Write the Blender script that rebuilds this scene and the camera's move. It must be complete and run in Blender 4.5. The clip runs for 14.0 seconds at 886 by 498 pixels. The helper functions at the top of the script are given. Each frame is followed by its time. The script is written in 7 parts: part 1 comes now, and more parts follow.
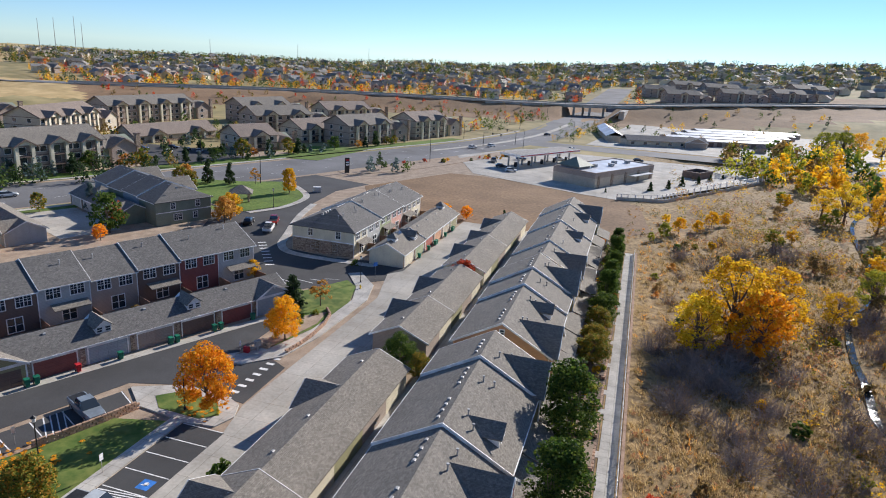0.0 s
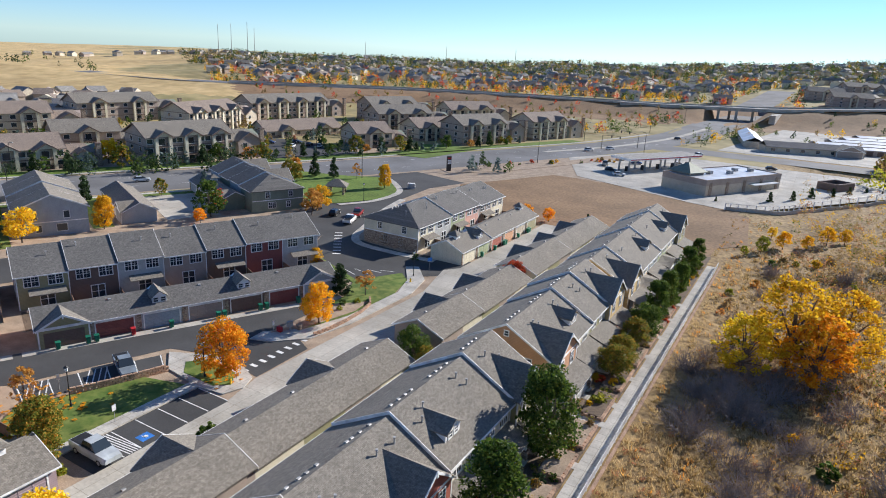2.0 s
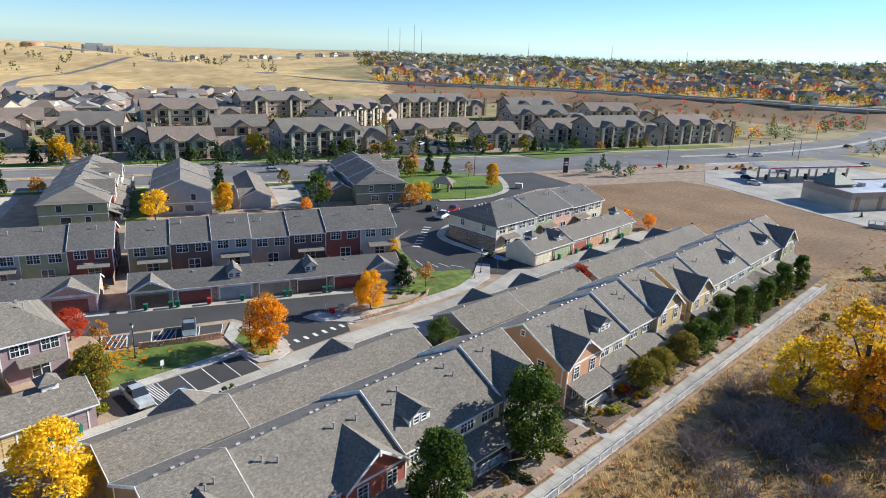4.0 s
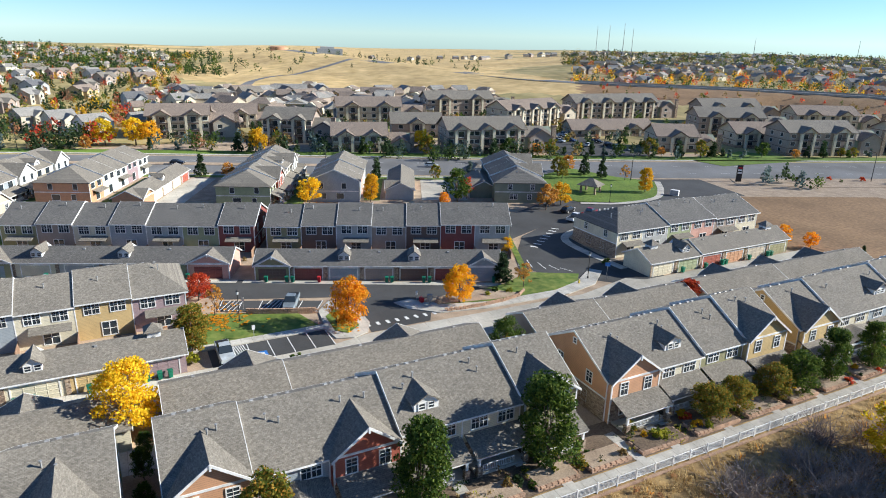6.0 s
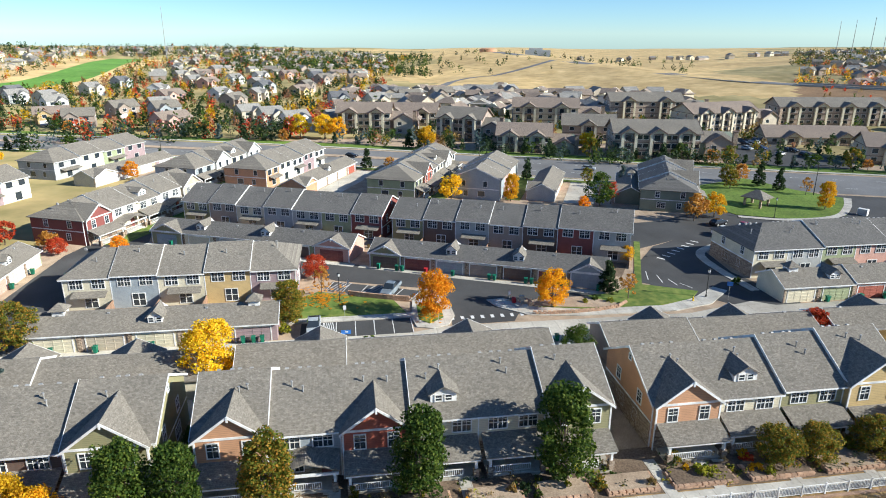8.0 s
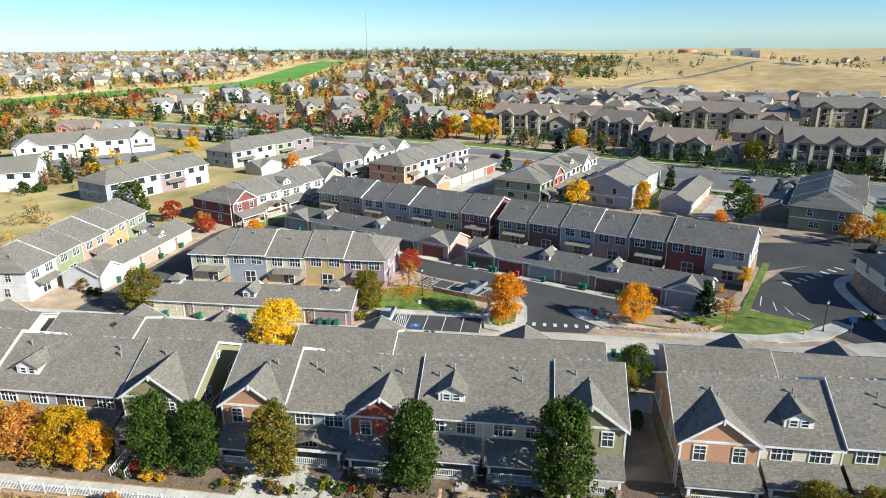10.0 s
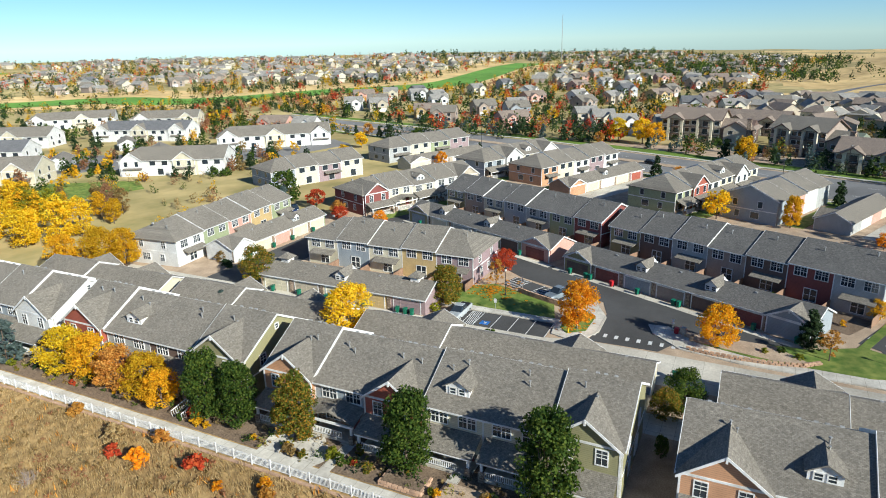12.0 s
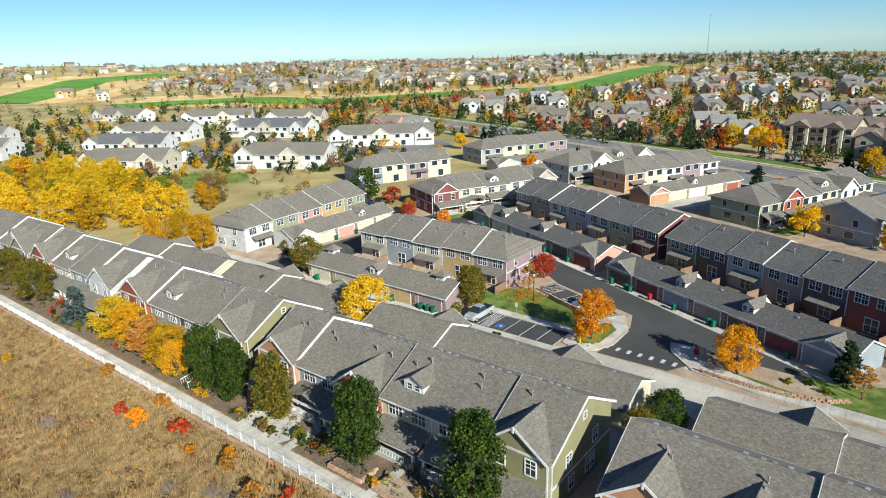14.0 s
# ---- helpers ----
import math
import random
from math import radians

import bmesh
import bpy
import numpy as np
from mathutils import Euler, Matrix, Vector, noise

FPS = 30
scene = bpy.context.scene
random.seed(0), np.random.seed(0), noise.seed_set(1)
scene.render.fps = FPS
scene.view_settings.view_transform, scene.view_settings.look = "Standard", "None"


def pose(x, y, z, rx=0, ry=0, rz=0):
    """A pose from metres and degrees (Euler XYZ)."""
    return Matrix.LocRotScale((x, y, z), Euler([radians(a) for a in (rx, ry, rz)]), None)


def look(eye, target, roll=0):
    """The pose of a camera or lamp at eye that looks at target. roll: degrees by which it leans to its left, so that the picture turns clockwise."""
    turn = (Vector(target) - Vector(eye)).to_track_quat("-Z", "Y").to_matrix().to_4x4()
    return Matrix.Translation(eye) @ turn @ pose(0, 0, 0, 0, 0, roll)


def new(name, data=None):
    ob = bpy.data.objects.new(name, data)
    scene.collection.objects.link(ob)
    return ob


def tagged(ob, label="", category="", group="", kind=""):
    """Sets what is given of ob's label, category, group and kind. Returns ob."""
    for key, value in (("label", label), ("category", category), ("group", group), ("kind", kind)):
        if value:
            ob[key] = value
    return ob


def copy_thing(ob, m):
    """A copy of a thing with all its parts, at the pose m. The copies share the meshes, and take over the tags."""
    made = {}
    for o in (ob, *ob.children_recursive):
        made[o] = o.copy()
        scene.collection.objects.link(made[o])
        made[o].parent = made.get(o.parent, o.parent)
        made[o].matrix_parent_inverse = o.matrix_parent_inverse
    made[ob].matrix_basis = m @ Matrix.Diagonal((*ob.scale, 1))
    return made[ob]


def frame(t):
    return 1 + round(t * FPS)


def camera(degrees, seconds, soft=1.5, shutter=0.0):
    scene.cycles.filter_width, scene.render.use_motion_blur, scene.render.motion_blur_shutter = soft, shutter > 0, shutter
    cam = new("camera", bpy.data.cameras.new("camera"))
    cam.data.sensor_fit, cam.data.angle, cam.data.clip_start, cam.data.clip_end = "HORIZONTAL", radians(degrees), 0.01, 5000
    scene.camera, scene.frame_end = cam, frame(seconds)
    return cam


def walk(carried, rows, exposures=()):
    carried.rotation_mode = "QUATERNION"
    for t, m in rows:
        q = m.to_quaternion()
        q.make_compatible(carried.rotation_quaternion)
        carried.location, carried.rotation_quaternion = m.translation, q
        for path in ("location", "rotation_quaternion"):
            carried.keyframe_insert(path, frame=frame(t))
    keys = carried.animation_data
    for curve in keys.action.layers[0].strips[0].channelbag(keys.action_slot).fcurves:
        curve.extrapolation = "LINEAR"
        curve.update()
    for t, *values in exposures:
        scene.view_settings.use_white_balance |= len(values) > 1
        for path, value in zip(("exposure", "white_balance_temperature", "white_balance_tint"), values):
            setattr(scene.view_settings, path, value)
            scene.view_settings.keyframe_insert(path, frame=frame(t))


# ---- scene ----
cam = camera(68.9, 14.0, 1.0)
METRES, EYE, TILT, LEAN, TURN = 117.5, 39.0, 0.0, 0.0, 16.1
ROWS = [
    (0.0, 0.0, 0.0, 0.0, 0.99, -16.5, -3.34),
    (0.5, 0.0339, 0.0, 0.0019, 4.3, -16.68, -3.25),
    (1.0, 0.0682, 0.0014, 0.0031, 7.58, -16.83, -3.18),
    (1.5, 0.103, 0.0038, 0.0047, 10.87, -16.99, -3.11),
    (2.0, 0.138, 0.0077, 0.0064, 14.19, -17.16, -3.0),
    (2.5, 0.1734, 0.0131, 0.0079, 17.55, -17.3, -2.84),
    (3.0, 0.2083, 0.0206, 0.0096, 21.16, -17.46, -2.71),
    (5.5, 0.3689, 0.0965, 0.0156, 42.05, -18.21, -1.57),
    (6.0, 0.3977, 0.1208, 0.0168, 47.04, -18.35, -1.3),
    (6.5, 0.4219, 0.1439, 0.017, 51.39, -18.4, -1.01),
    (7.0, 0.4462, 0.1727, 0.0175, 56.3, -18.45, -0.72),
    (7.5, 0.4651, 0.1995, 0.0174, 60.52, -18.47, -0.5),
    (8.0, 0.4843, 0.2318, 0.0175, 65.31, -18.48, -0.23),
    (10.5, 0.5376, 0.3973, 0.0169, 86.54, -18.17, 0.81),
    (11.0, 0.541, 0.4354, 0.0162, 91.09, -18.07, 1.01),
    (11.5, 0.5416, 0.4692, 0.0153, 95.08, -17.97, 1.18),
    (12.0, 0.5389, 0.5076, 0.0143, 99.57, -17.83, 1.36),
    (12.5, 0.5343, 0.5416, 0.0133, 102.75, -17.73, 1.46),
    (13.0, 0.5269, 0.5801, 0.0121, 105.97, -17.56, 1.54),
    (13.5, 0.5188, 0.6138, 0.011, 108.78, -17.43, 1.59),
    (14.0, 0.5076, 0.6516, 0.0096, 112.02, -17.29, 1.66),
]
walk(cam, [(t, pose(0, 0, EYE, TILT, LEAN, TURN) @ pose(METRES * x, METRES * y, METRES * z, 90 + pitch, roll, yaw)) for t, x, y, z, yaw, pitch, roll in ROWS],
     [(0.0, 0.68, 6350, 12), (3.0, 0.84, 6300, 9), (7.5, 0.86, 6250, 4), (11.0, 0.60, 6250, 2), (14.0, 0.36, 6300, 1)])
# ---- terrain ----
SKY = ((-180, -1.55), (-170, -1.2), (-150, -0.9), (-125, -0.75), (-108, -0.2), (-60, 0.4), (0, 1.0), (60, 1.5), (74, 1.35), (84, 0.8), (97, 0.1), (107, -0.5), (120, -0.95), (140, -1.1), (150, -1.7), (159, -2.0), (164, -1.5), (168, -1.45), (173, -1.95), (180, -1.55))
HWAY = ((-900, 260, 16), (-640, 300, 11), (-483, 318, 9), (-362, 345, 9), (-264, 437, 9), (-187, 480, 9), (-89, 517, 9), (-20, 550, 10), (73, 600, 15), (212, 690, 20), (420, 830, 26))
ROAD = ((-262, -190), (-238, -110), (-204, -15), (-160, 88), (-122, 172), (-93, 245), (-68, 310), (-52, 380), (-46, 450), (-42, 520), (-37, 600), (-32, 700), (-28, 800))
CREEK = ((60, -80), (48, 20), (37, 72), (34, 84), (35, 95), (37, 110), (41, 126), (52, 150), (66, 220), (100, 280))


def lerp_table(tab, v):
    for (a, p), (b, q) in zip(tab, tab[1:]):
        if a <= v <= b:
            k = (v - a) / (b - a)
            k = k * k * (3 - 2 * k)
            return p + (q - p) * k
    return tab[-1][1]


def near_line(line, x, y):
    """Distance to a line of points, and the height there if it has one."""
    best = (1e9, 0.0)
    for p, q in zip(line, line[1:]):
        ex, ey = q[0] - p[0], q[1] - p[1]
        k = max(0.0, min(1.0, ((x - p[0]) * ex + (y - p[1]) * ey) / (ex * ex + ey * ey)))
        d = math.hypot(x - p[0] - k * ex, y - p[1] - k * ey)
        if d < best[0]:
            best = (d, p[2] + k * (q[2] - p[2]) if len(p) > 2 else 0.0)
    return best


def height(x, y):
    """The ground's height."""
    r, az = math.hypot(x - 20, y - 40), math.degrees(math.atan2(y - 40, x - 20))
    top = 36 + 1250 * math.tan(math.radians(lerp_table(SKY, az)))
    k = max(0.0, r - 340) / 910
    z = top * min(k, 1.0) ** 1.25 if k < 1.02 else max(top - 60.0, top - (k - 1.02) * 46)
    if r > 340:
        z += 1.6 * math.sin(x * 0.013 + 1) * math.sin(y * 0.011) * min(1.0, k * 4)
        if 300 < r < 1250 and 138 < az < 176:
            z += 2.2 * math.sin(x * 0.031) * math.sin(y * 0.027 + 2) * min(1.0, k * 3)
    if -60 < x < 175 and 318 < y < 545:
        z *= 1 - max(0.0, min(1.0, (x + 60) / 30, (175 - x) / 40, (y - 318) / 12, (545 - y) / 45))
    if r > 280:
        d, hz = near_line(HWAY, x, y)
        road = near_line(ROAD, x, y)[0]
        if road > 17:
            z = max(z, hz - max(0.0, d - 11) * (0.34 if x > -250 else 0.1)) if d > 11 else hz
        elif d < 60:
            z = min(z, 1.0)
    if 4 < x < 130 and -120 < y < 320:
        z -= 1.3 * max(0.0, min(1.0, (x - 4) / 14))
        d = near_line(CREEK, x, y)[0]
        z -= 1.0 * max(0.0, 1 - d / 7) 
        z += 0.35 * math.sin(x * 0.33) * math.sin(y * 0.27 + x * 0.1) * min(1, (x - 4) / 10)
    return z

# ---- sky and sun ----
SUN_AZ, SUN_EL = 67.0, 26.0
world = bpy.data.worlds.new("sky")
scene.world = world
world.use_nodes = True
wn, wl = world.node_tree.nodes, world.node_tree.links
sky = wn.new("ShaderNodeTexSky")
sky.sky_type = "NISHITA"
sky.sun_disc = False
sky.sun_elevation = radians(SUN_EL)
sky.sun_rotation = radians(90 - SUN_AZ)
sky.altitude = 1700
sky.dust_density = 0.0
sky.air_density = 0.9
sky.ozone_density = 3.0
wn["Background"].inputs["Strength"].default_value = 0.072
clear_air = wn.new("ShaderNodeMix")
clear_air.data_type, clear_air.blend_type = "RGBA", "MULTIPLY"
clear_air.inputs[0].default_value = 1.0
clear_air.inputs[7].default_value = (0.80, 0.99, 1.20, 1)
wl.new(sky.outputs[0], clear_air.inputs[6])
wl.new(clear_air.outputs[2], wn["Background"].inputs["Color"])
sun = new("sun", bpy.data.lights.new("sun", "SUN"))
sun.data.energy, sun.data.angle, sun.data.color = 5.0, radians(0.5), (1.0, 0.945, 0.87)
ca = math.cos(radians(SUN_EL))
toward = Vector((ca * math.cos(radians(SUN_AZ)), ca * math.sin(radians(SUN_AZ)), math.sin(radians(SUN_EL))))
sun.matrix_world = look((0, 0, 300), Vector((0, 0, 300)) - toward)


# ---- materials ----
def nodes_of(name):
    m = bpy.data.materials.new(name)
    m.use_nodes = True
    nt = m.node_tree
    return m, nt.nodes, nt.links, nt.nodes["Principled BSDF"]


def ramp2(nodes, links, fac, c0, c1, p0=0.3, p1=0.7):
    r = nodes.new("ShaderNodeValToRGB")
    r.color_ramp.elements[0].position, r.color_ramp.elements[1].position = p0, p1
    r.color_ramp.elements[0].color, r.color_ramp.elements[1].color = (*c0, 1), (*c1, 1)
    links.new(fac, r.inputs[0])
    return r.outputs[0]


def noise_of(nodes, links, vec, scale, detail=4.0, rough=0.6):
    n = nodes.new("ShaderNodeTexNoise")
    n.inputs["Scale"].default_value, n.inputs["Detail"].default_value, n.inputs["Roughness"].default_value = scale, detail, rough
    links.new(vec, n.inputs["Vector"])
    return n.outputs["Fac"]


def mixed(nodes, links, kind, fac, a, b):
    m = nodes.new("ShaderNodeMix")
    m.data_type, m.blend_type = "RGBA", kind
    for socket, v in ((m.inputs[0], fac), (m.inputs[6], a), (m.inputs[7], b)):
        if isinstance(v, (int, float)):
            socket.default_value = v
        elif isinstance(v, tuple):
            socket.default_value = (*v, 1)
        else:
            links.new(v, socket)
    return m.outputs[2]


def bump_to(nodes, links, h, shader, strength=0.3, dist=0.02):
    b = nodes.new("ShaderNodeBump")
    b.inputs["Strength"].default_value, b.inputs["Distance"].default_value = strength, dist
    links.new(h, b.inputs["Height"])
    links.new(b.outputs[0], shader.inputs["Normal"])


def surface(name, c0, c1, fine=6.0, broad=0.25, rough=0.85, metal=0.0, bump=0.25, tint=0.0, spec=0.3):
    """A weathered surface: fine grain and broad stains in world metres."""
    m, n, l, p = nodes_of(name)
    pos = n.new("ShaderNodeNewGeometry").outputs["Position"]
    f = noise_of(n, l, pos, fine)
    c = ramp2(n, l, f, c0, c1)
    b = noise_of(n, l, pos, broad, 5.0)
    c = mixed(n, l, "MULTIPLY", 0.65, c, ramp2(n, l, b, (0.62, 0.6, 0.58), (1.2, 1.2, 1.2), 0.35, 0.65))
    if tint:
        rnd = n.new("ShaderNodeObjectInfo").outputs["Random"]
        c = mixed(n, l, "MULTIPLY", tint, c, ramp2(n, l, rnd, (0.6, 0.6, 0.62), (1.25, 1.2, 1.15), 0, 1))
    l.new(c, p.inputs["Base Color"])
    p.inputs["Roughness"].default_value, p.inputs["Metallic"].default_value = rough, metal
    p.inputs["Specular IOR Level"].default_value = spec
    if rough > 0.84:
        p.inputs["Diffuse Roughness"].default_value = 0.4
    if bump:
        bump_to(n, l, f, p, bump)
    return m


def slabs(name, c0, c1, size, fine=3.0, broad=0.12):
    """Concrete poured in bays: joints, hairline stains and worn patches."""
    m = surface(name, c0, c1, fine, broad, 0.85, bump=0.1)
    n, l = m.node_tree.nodes, m.node_tree.links
    p = n["Principled BSDF"]
    old = p.inputs["Base Color"].links[0].from_socket
    pos = n.new("ShaderNodeNewGeometry").outputs["Position"]
    br = n.new("ShaderNodeTexBrick")
    br.offset = 0.0
    for key, v in (("Scale", 1.0), ("Brick Width", size), ("Row Height", size), ("Mortar Size", 0.025)):
        br.inputs[key].default_value = v
    br.inputs["Color1"].default_value, br.inputs["Color2"].default_value, br.inputs["Mortar"].default_value = (0.93, 0.93, 0.93, 1), (1.04, 1.03, 1.02, 1), (0.6, 0.58, 0.55, 1)
    l.new(pos, br.inputs["Vector"])
    l.new(mixed(n, l, "MULTIPLY", 1.0, old, br.outputs["Color"]), p.inputs["Base Color"])
    return m


def shingle(name, c0, c1, along=0):
    m, n, l, p = nodes_of(name)
    tc = n.new("ShaderNodeTexCoord").outputs["Object"]
    sep = n.new("ShaderNodeSeparateXYZ")
    l.new(tc, sep.inputs[0])
    up = n.new("ShaderNodeMath")
    up.operation = "MULTIPLY"
    up.inputs[1].default_value = 2.4
    l.new(sep.outputs[2], up.inputs[0])
    com = n.new("ShaderNodeCombineXYZ")
    l.new(sep.outputs[along], com.inputs[0])
    l.new(up.outputs[0], com.inputs[1])
    br = n.new("ShaderNodeTexBrick")
    for key, v in (("Scale", 1.0), ("Brick Width", 0.3), ("Row Height", 0.145), ("Mortar Size", 0.008), ("Bias", 0.0)):
        br.inputs[key].default_value = v
    br.inputs["Color1"].default_value, br.inputs["Color2"].default_value = (*c0, 1), (*c1, 1)
    br.inputs["Mortar"].default_value = tuple(0.6 * v for v in c0) + (1,)
    l.new(com.outputs[0], br.inputs["Vector"])
    pos = n.new("ShaderNodeNewGeometry").outputs["Position"]
    c = mixed(n, l, "MULTIPLY", 0.8, br.outputs["Color"], ramp2(n, l, noise_of(n, l, pos, 0.22, 4.0), (0.86, 0.86, 0.86), (1.1, 1.09, 1.08), 0.3, 0.7))
    c = mixed(n, l, "MULTIPLY", 0.9, c, ramp2(n, l, noise_of(n, l, pos, 3.6, 5.0, 0.75), (0.62, 0.62, 0.62), (1.34, 1.34, 1.34), 0.3, 0.7))
    l.new(c, p.inputs["Base Color"])
    p.inputs["Roughness"].default_value = 0.9
    p.inputs["Diffuse Roughness"].default_value = 0.25
    p.inputs["Specular IOR Level"].default_value = 0.35
    bump_to(n, l, br.outputs["Fac"], p, 0.5, -0.015)
    return m


def siding(name, c):
    m, n, l, p = nodes_of(name)
    pos = n.new("ShaderNodeNewGeometry").outputs["Position"]
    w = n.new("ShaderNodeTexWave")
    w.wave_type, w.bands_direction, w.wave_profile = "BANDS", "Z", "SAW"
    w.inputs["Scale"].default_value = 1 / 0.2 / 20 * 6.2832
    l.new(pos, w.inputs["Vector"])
    # shade line at each lap, painted into the board colour
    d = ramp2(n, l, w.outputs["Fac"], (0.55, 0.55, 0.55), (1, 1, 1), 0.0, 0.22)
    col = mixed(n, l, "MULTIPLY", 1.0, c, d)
    col = mixed(n, l, "MULTIPLY", 0.5, col, ramp2(n, l, noise_of(n, l, pos, 0.6, 5.0), (0.75, 0.75, 0.75), (1.15, 1.15, 1.15)))
    l.new(col, p.inputs["Base Color"])
    p.inputs["Roughness"].default_value = 0.7
    bump_to(n, l, w.outputs["Fac"], p, 0.4, 0.02)
    return m


def stone(name, c0, c1, c2, scale=3.5):
    m, n, l, p = nodes_of(name)
    pos = n.new("ShaderNodeNewGeometry").outputs["Position"]
    mp = n.new("ShaderNodeMapping")
    mp.inputs["Scale"].default_value = (1, 1, 2.2)
    l.new(pos, mp.inputs["Vector"])
    v = n.new("ShaderNodeTexVoronoi")
    v.inputs["Scale"].default_value = scale
    l.new(mp.outputs[0], v.inputs["Vector"])
    sep = n.new("ShaderNodeSeparateColor")
    l.new(v.outputs["Color"], sep.inputs[0])
    r = n.new("ShaderNodeValToRGB")
    e = r.color_ramp.elements
    e[0].color, e[1].color = (*c0, 1), (*c2, 1)
    e.new(0.5).color = (*c1, 1)
    l.new(sep.outputs[0], r.inputs[0])
    v2 = n.new("ShaderNodeTexVoronoi")
    v2.feature = "DISTANCE_TO_EDGE"
    v2.inputs["Scale"].default_value = scale
    l.new(mp.outputs[0], v2.inputs["Vector"])
    c = mixed(n, l, "MULTIPLY", 0.8, r.outputs[0], ramp2(n, l, v2.outputs["Distance"], (0.4, 0.38, 0.36), (1, 1, 1), 0.0, 0.08))
    l.new(c, p.inputs["Base Color"])
    p.inputs["Roughness"].default_value = 0.9
    bump_to(n, l, v2.outputs["Distance"], p, 0.6, 0.05)
    return m


def foliage(name, c0, c1, c2):
    """Leaves: colours from leaf to leaf and tree to tree, lit through."""
    m, n, l, p = nodes_of(name)
    g = n.new("ShaderNodeNewGeometry")
    rnd = n.new("ShaderNodeObjectInfo").outputs["Random"]
    r = n.new("ShaderNodeValToRGB")
    e = r.color_ramp.elements
    e[0].color, e[1].color = (*c0, 1), (*c2, 1)
    e.new(0.5).color = (*c1, 1)
    l.new(g.outputs["Random Per Island"], r.inputs[0])
    c = mixed(n, l, "MULTIPLY", 0.8, r.outputs[0], ramp2(n, l, rnd, (0.75, 0.8, 0.8), (1.15, 1.1, 1.1), 0, 1))
    l.new(c, p.inputs["Base Color"])
    p.inputs["Roughness"].default_value = 0.7
    p.inputs["Specular IOR Level"].default_value = 0.2
    t = n.new("ShaderNodeBsdfTranslucent")
    l.new(c, t.inputs["Color"])
    mx = n.new("ShaderNodeMixShader")
    mx.inputs[0].default_value = 0.45
    l.new(p.outputs[0], mx.inputs[1])
    l.new(t.outputs[0], mx.inputs[2])
    l.new(mx.outputs[0], n["Material Output"].inputs["Surface"])
    return m


ROOF = shingle("grey_shingle", (0.190, 0.170, 0.142), (0.275, 0.248, 0.208))
ROOF_SIDE = shingle("grey_shingle_gable", (0.190, 0.170, 0.142), (0.275, 0.248, 0.208), 1)
# the grey shingle again, its colour darkened for roofs that catch less sun
ROOF_DIM = shingle("dimmed_grey_shingle", (0.125, 0.119, 0.111), (0.185, 0.176, 0.163))
ROOF_TILE = shingle("brown_roof", (0.235, 0.185, 0.15), (0.33, 0.265, 0.215))
ROOF_GREY = shingle("pale_shingle", (0.26, 0.25, 0.23), (0.36, 0.34, 0.31))
ROOF_DARK = shingle("slate_shingle", (0.13, 0.13, 0.14), (0.2, 0.2, 0.2))
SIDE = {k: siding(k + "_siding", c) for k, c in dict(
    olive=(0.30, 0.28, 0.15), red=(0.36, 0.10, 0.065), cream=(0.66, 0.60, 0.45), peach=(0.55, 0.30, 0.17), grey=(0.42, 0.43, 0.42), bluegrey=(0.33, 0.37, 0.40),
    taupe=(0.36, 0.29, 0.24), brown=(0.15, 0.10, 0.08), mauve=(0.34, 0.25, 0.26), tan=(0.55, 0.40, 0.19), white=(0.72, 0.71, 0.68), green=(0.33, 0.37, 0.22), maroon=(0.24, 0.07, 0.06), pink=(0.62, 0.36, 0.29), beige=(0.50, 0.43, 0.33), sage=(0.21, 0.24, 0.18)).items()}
TRIM = surface("white_trim", (0.74, 0.74, 0.73), (0.82, 0.82, 0.8), 5, 0.6, 0.5, bump=0.03)
STONE = stone("brown_stone", (0.16, 0.11, 0.08), (0.33, 0.24, 0.17), (0.46, 0.37, 0.28))
BLOCK = surface("tan_block", (0.42, 0.26, 0.17), (0.58, 0.40, 0.28), 8, 0.8, 0.9, tint=0.5)
CONCRETE = slabs("concrete", (0.44, 0.41, 0.35), (0.57, 0.535, 0.465), 3.6)
WALK = slabs("pale_concrete", (0.48, 0.455, 0.40), (0.60, 0.57, 0.51), 1.5, 4.0, 0.3)
ASPHALT = surface("asphalt", (0.058, 0.058, 0.059), (0.095, 0.094, 0.092), 12, 0.09, 0.85, bump=0.2)
OLD_ROAD = surface("worn_asphalt", (0.16, 0.16, 0.16), (0.23, 0.225, 0.22), 2.0, 0.05, 0.85, bump=0.1)
PAINT = surface("road_paint", (0.66, 0.66, 0.64), (0.8, 0.8, 0.78), 9, 1.5, 0.6, bump=0.05)
BLUE = surface("blue_paint", (0.03, 0.16, 0.5), (0.06, 0.22, 0.6), 9, 1.5, 0.6, bump=0.05)
LAWN = surface("lawn", (0.08, 0.15, 0.018), (0.19, 0.27, 0.045), 1.6, 0.12, 0.95, bump=0.5)
LAWN_DRY = surface("patchy_lawn", (0.07, 0.145, 0.02), (0.22, 0.25, 0.06), 0.6, 0.15, 0.95, bump=0.5)
FAIRWAY = surface("fairway", (0.09, 0.22, 0.03), (0.16, 0.31, 0.055), 0.3, 0.02, 0.95, bump=0.2)
GRAVEL = surface("gravel_bed", (0.30, 0.22, 0.15), (0.52, 0.40, 0.29), 7.0, 0.4, 0.95, bump=0.6)
MULCH = surface("mulch", (0.10, 0.07, 0.05), (0.26, 0.19, 0.13), 5.0, 0.5, 0.95, bump=0.6)
GOLD = surface("dry_hill_grass", (0.48, 0.33, 0.135), (0.74, 0.54, 0.26), 0.09, 0.013, 0.95, bump=0.5)
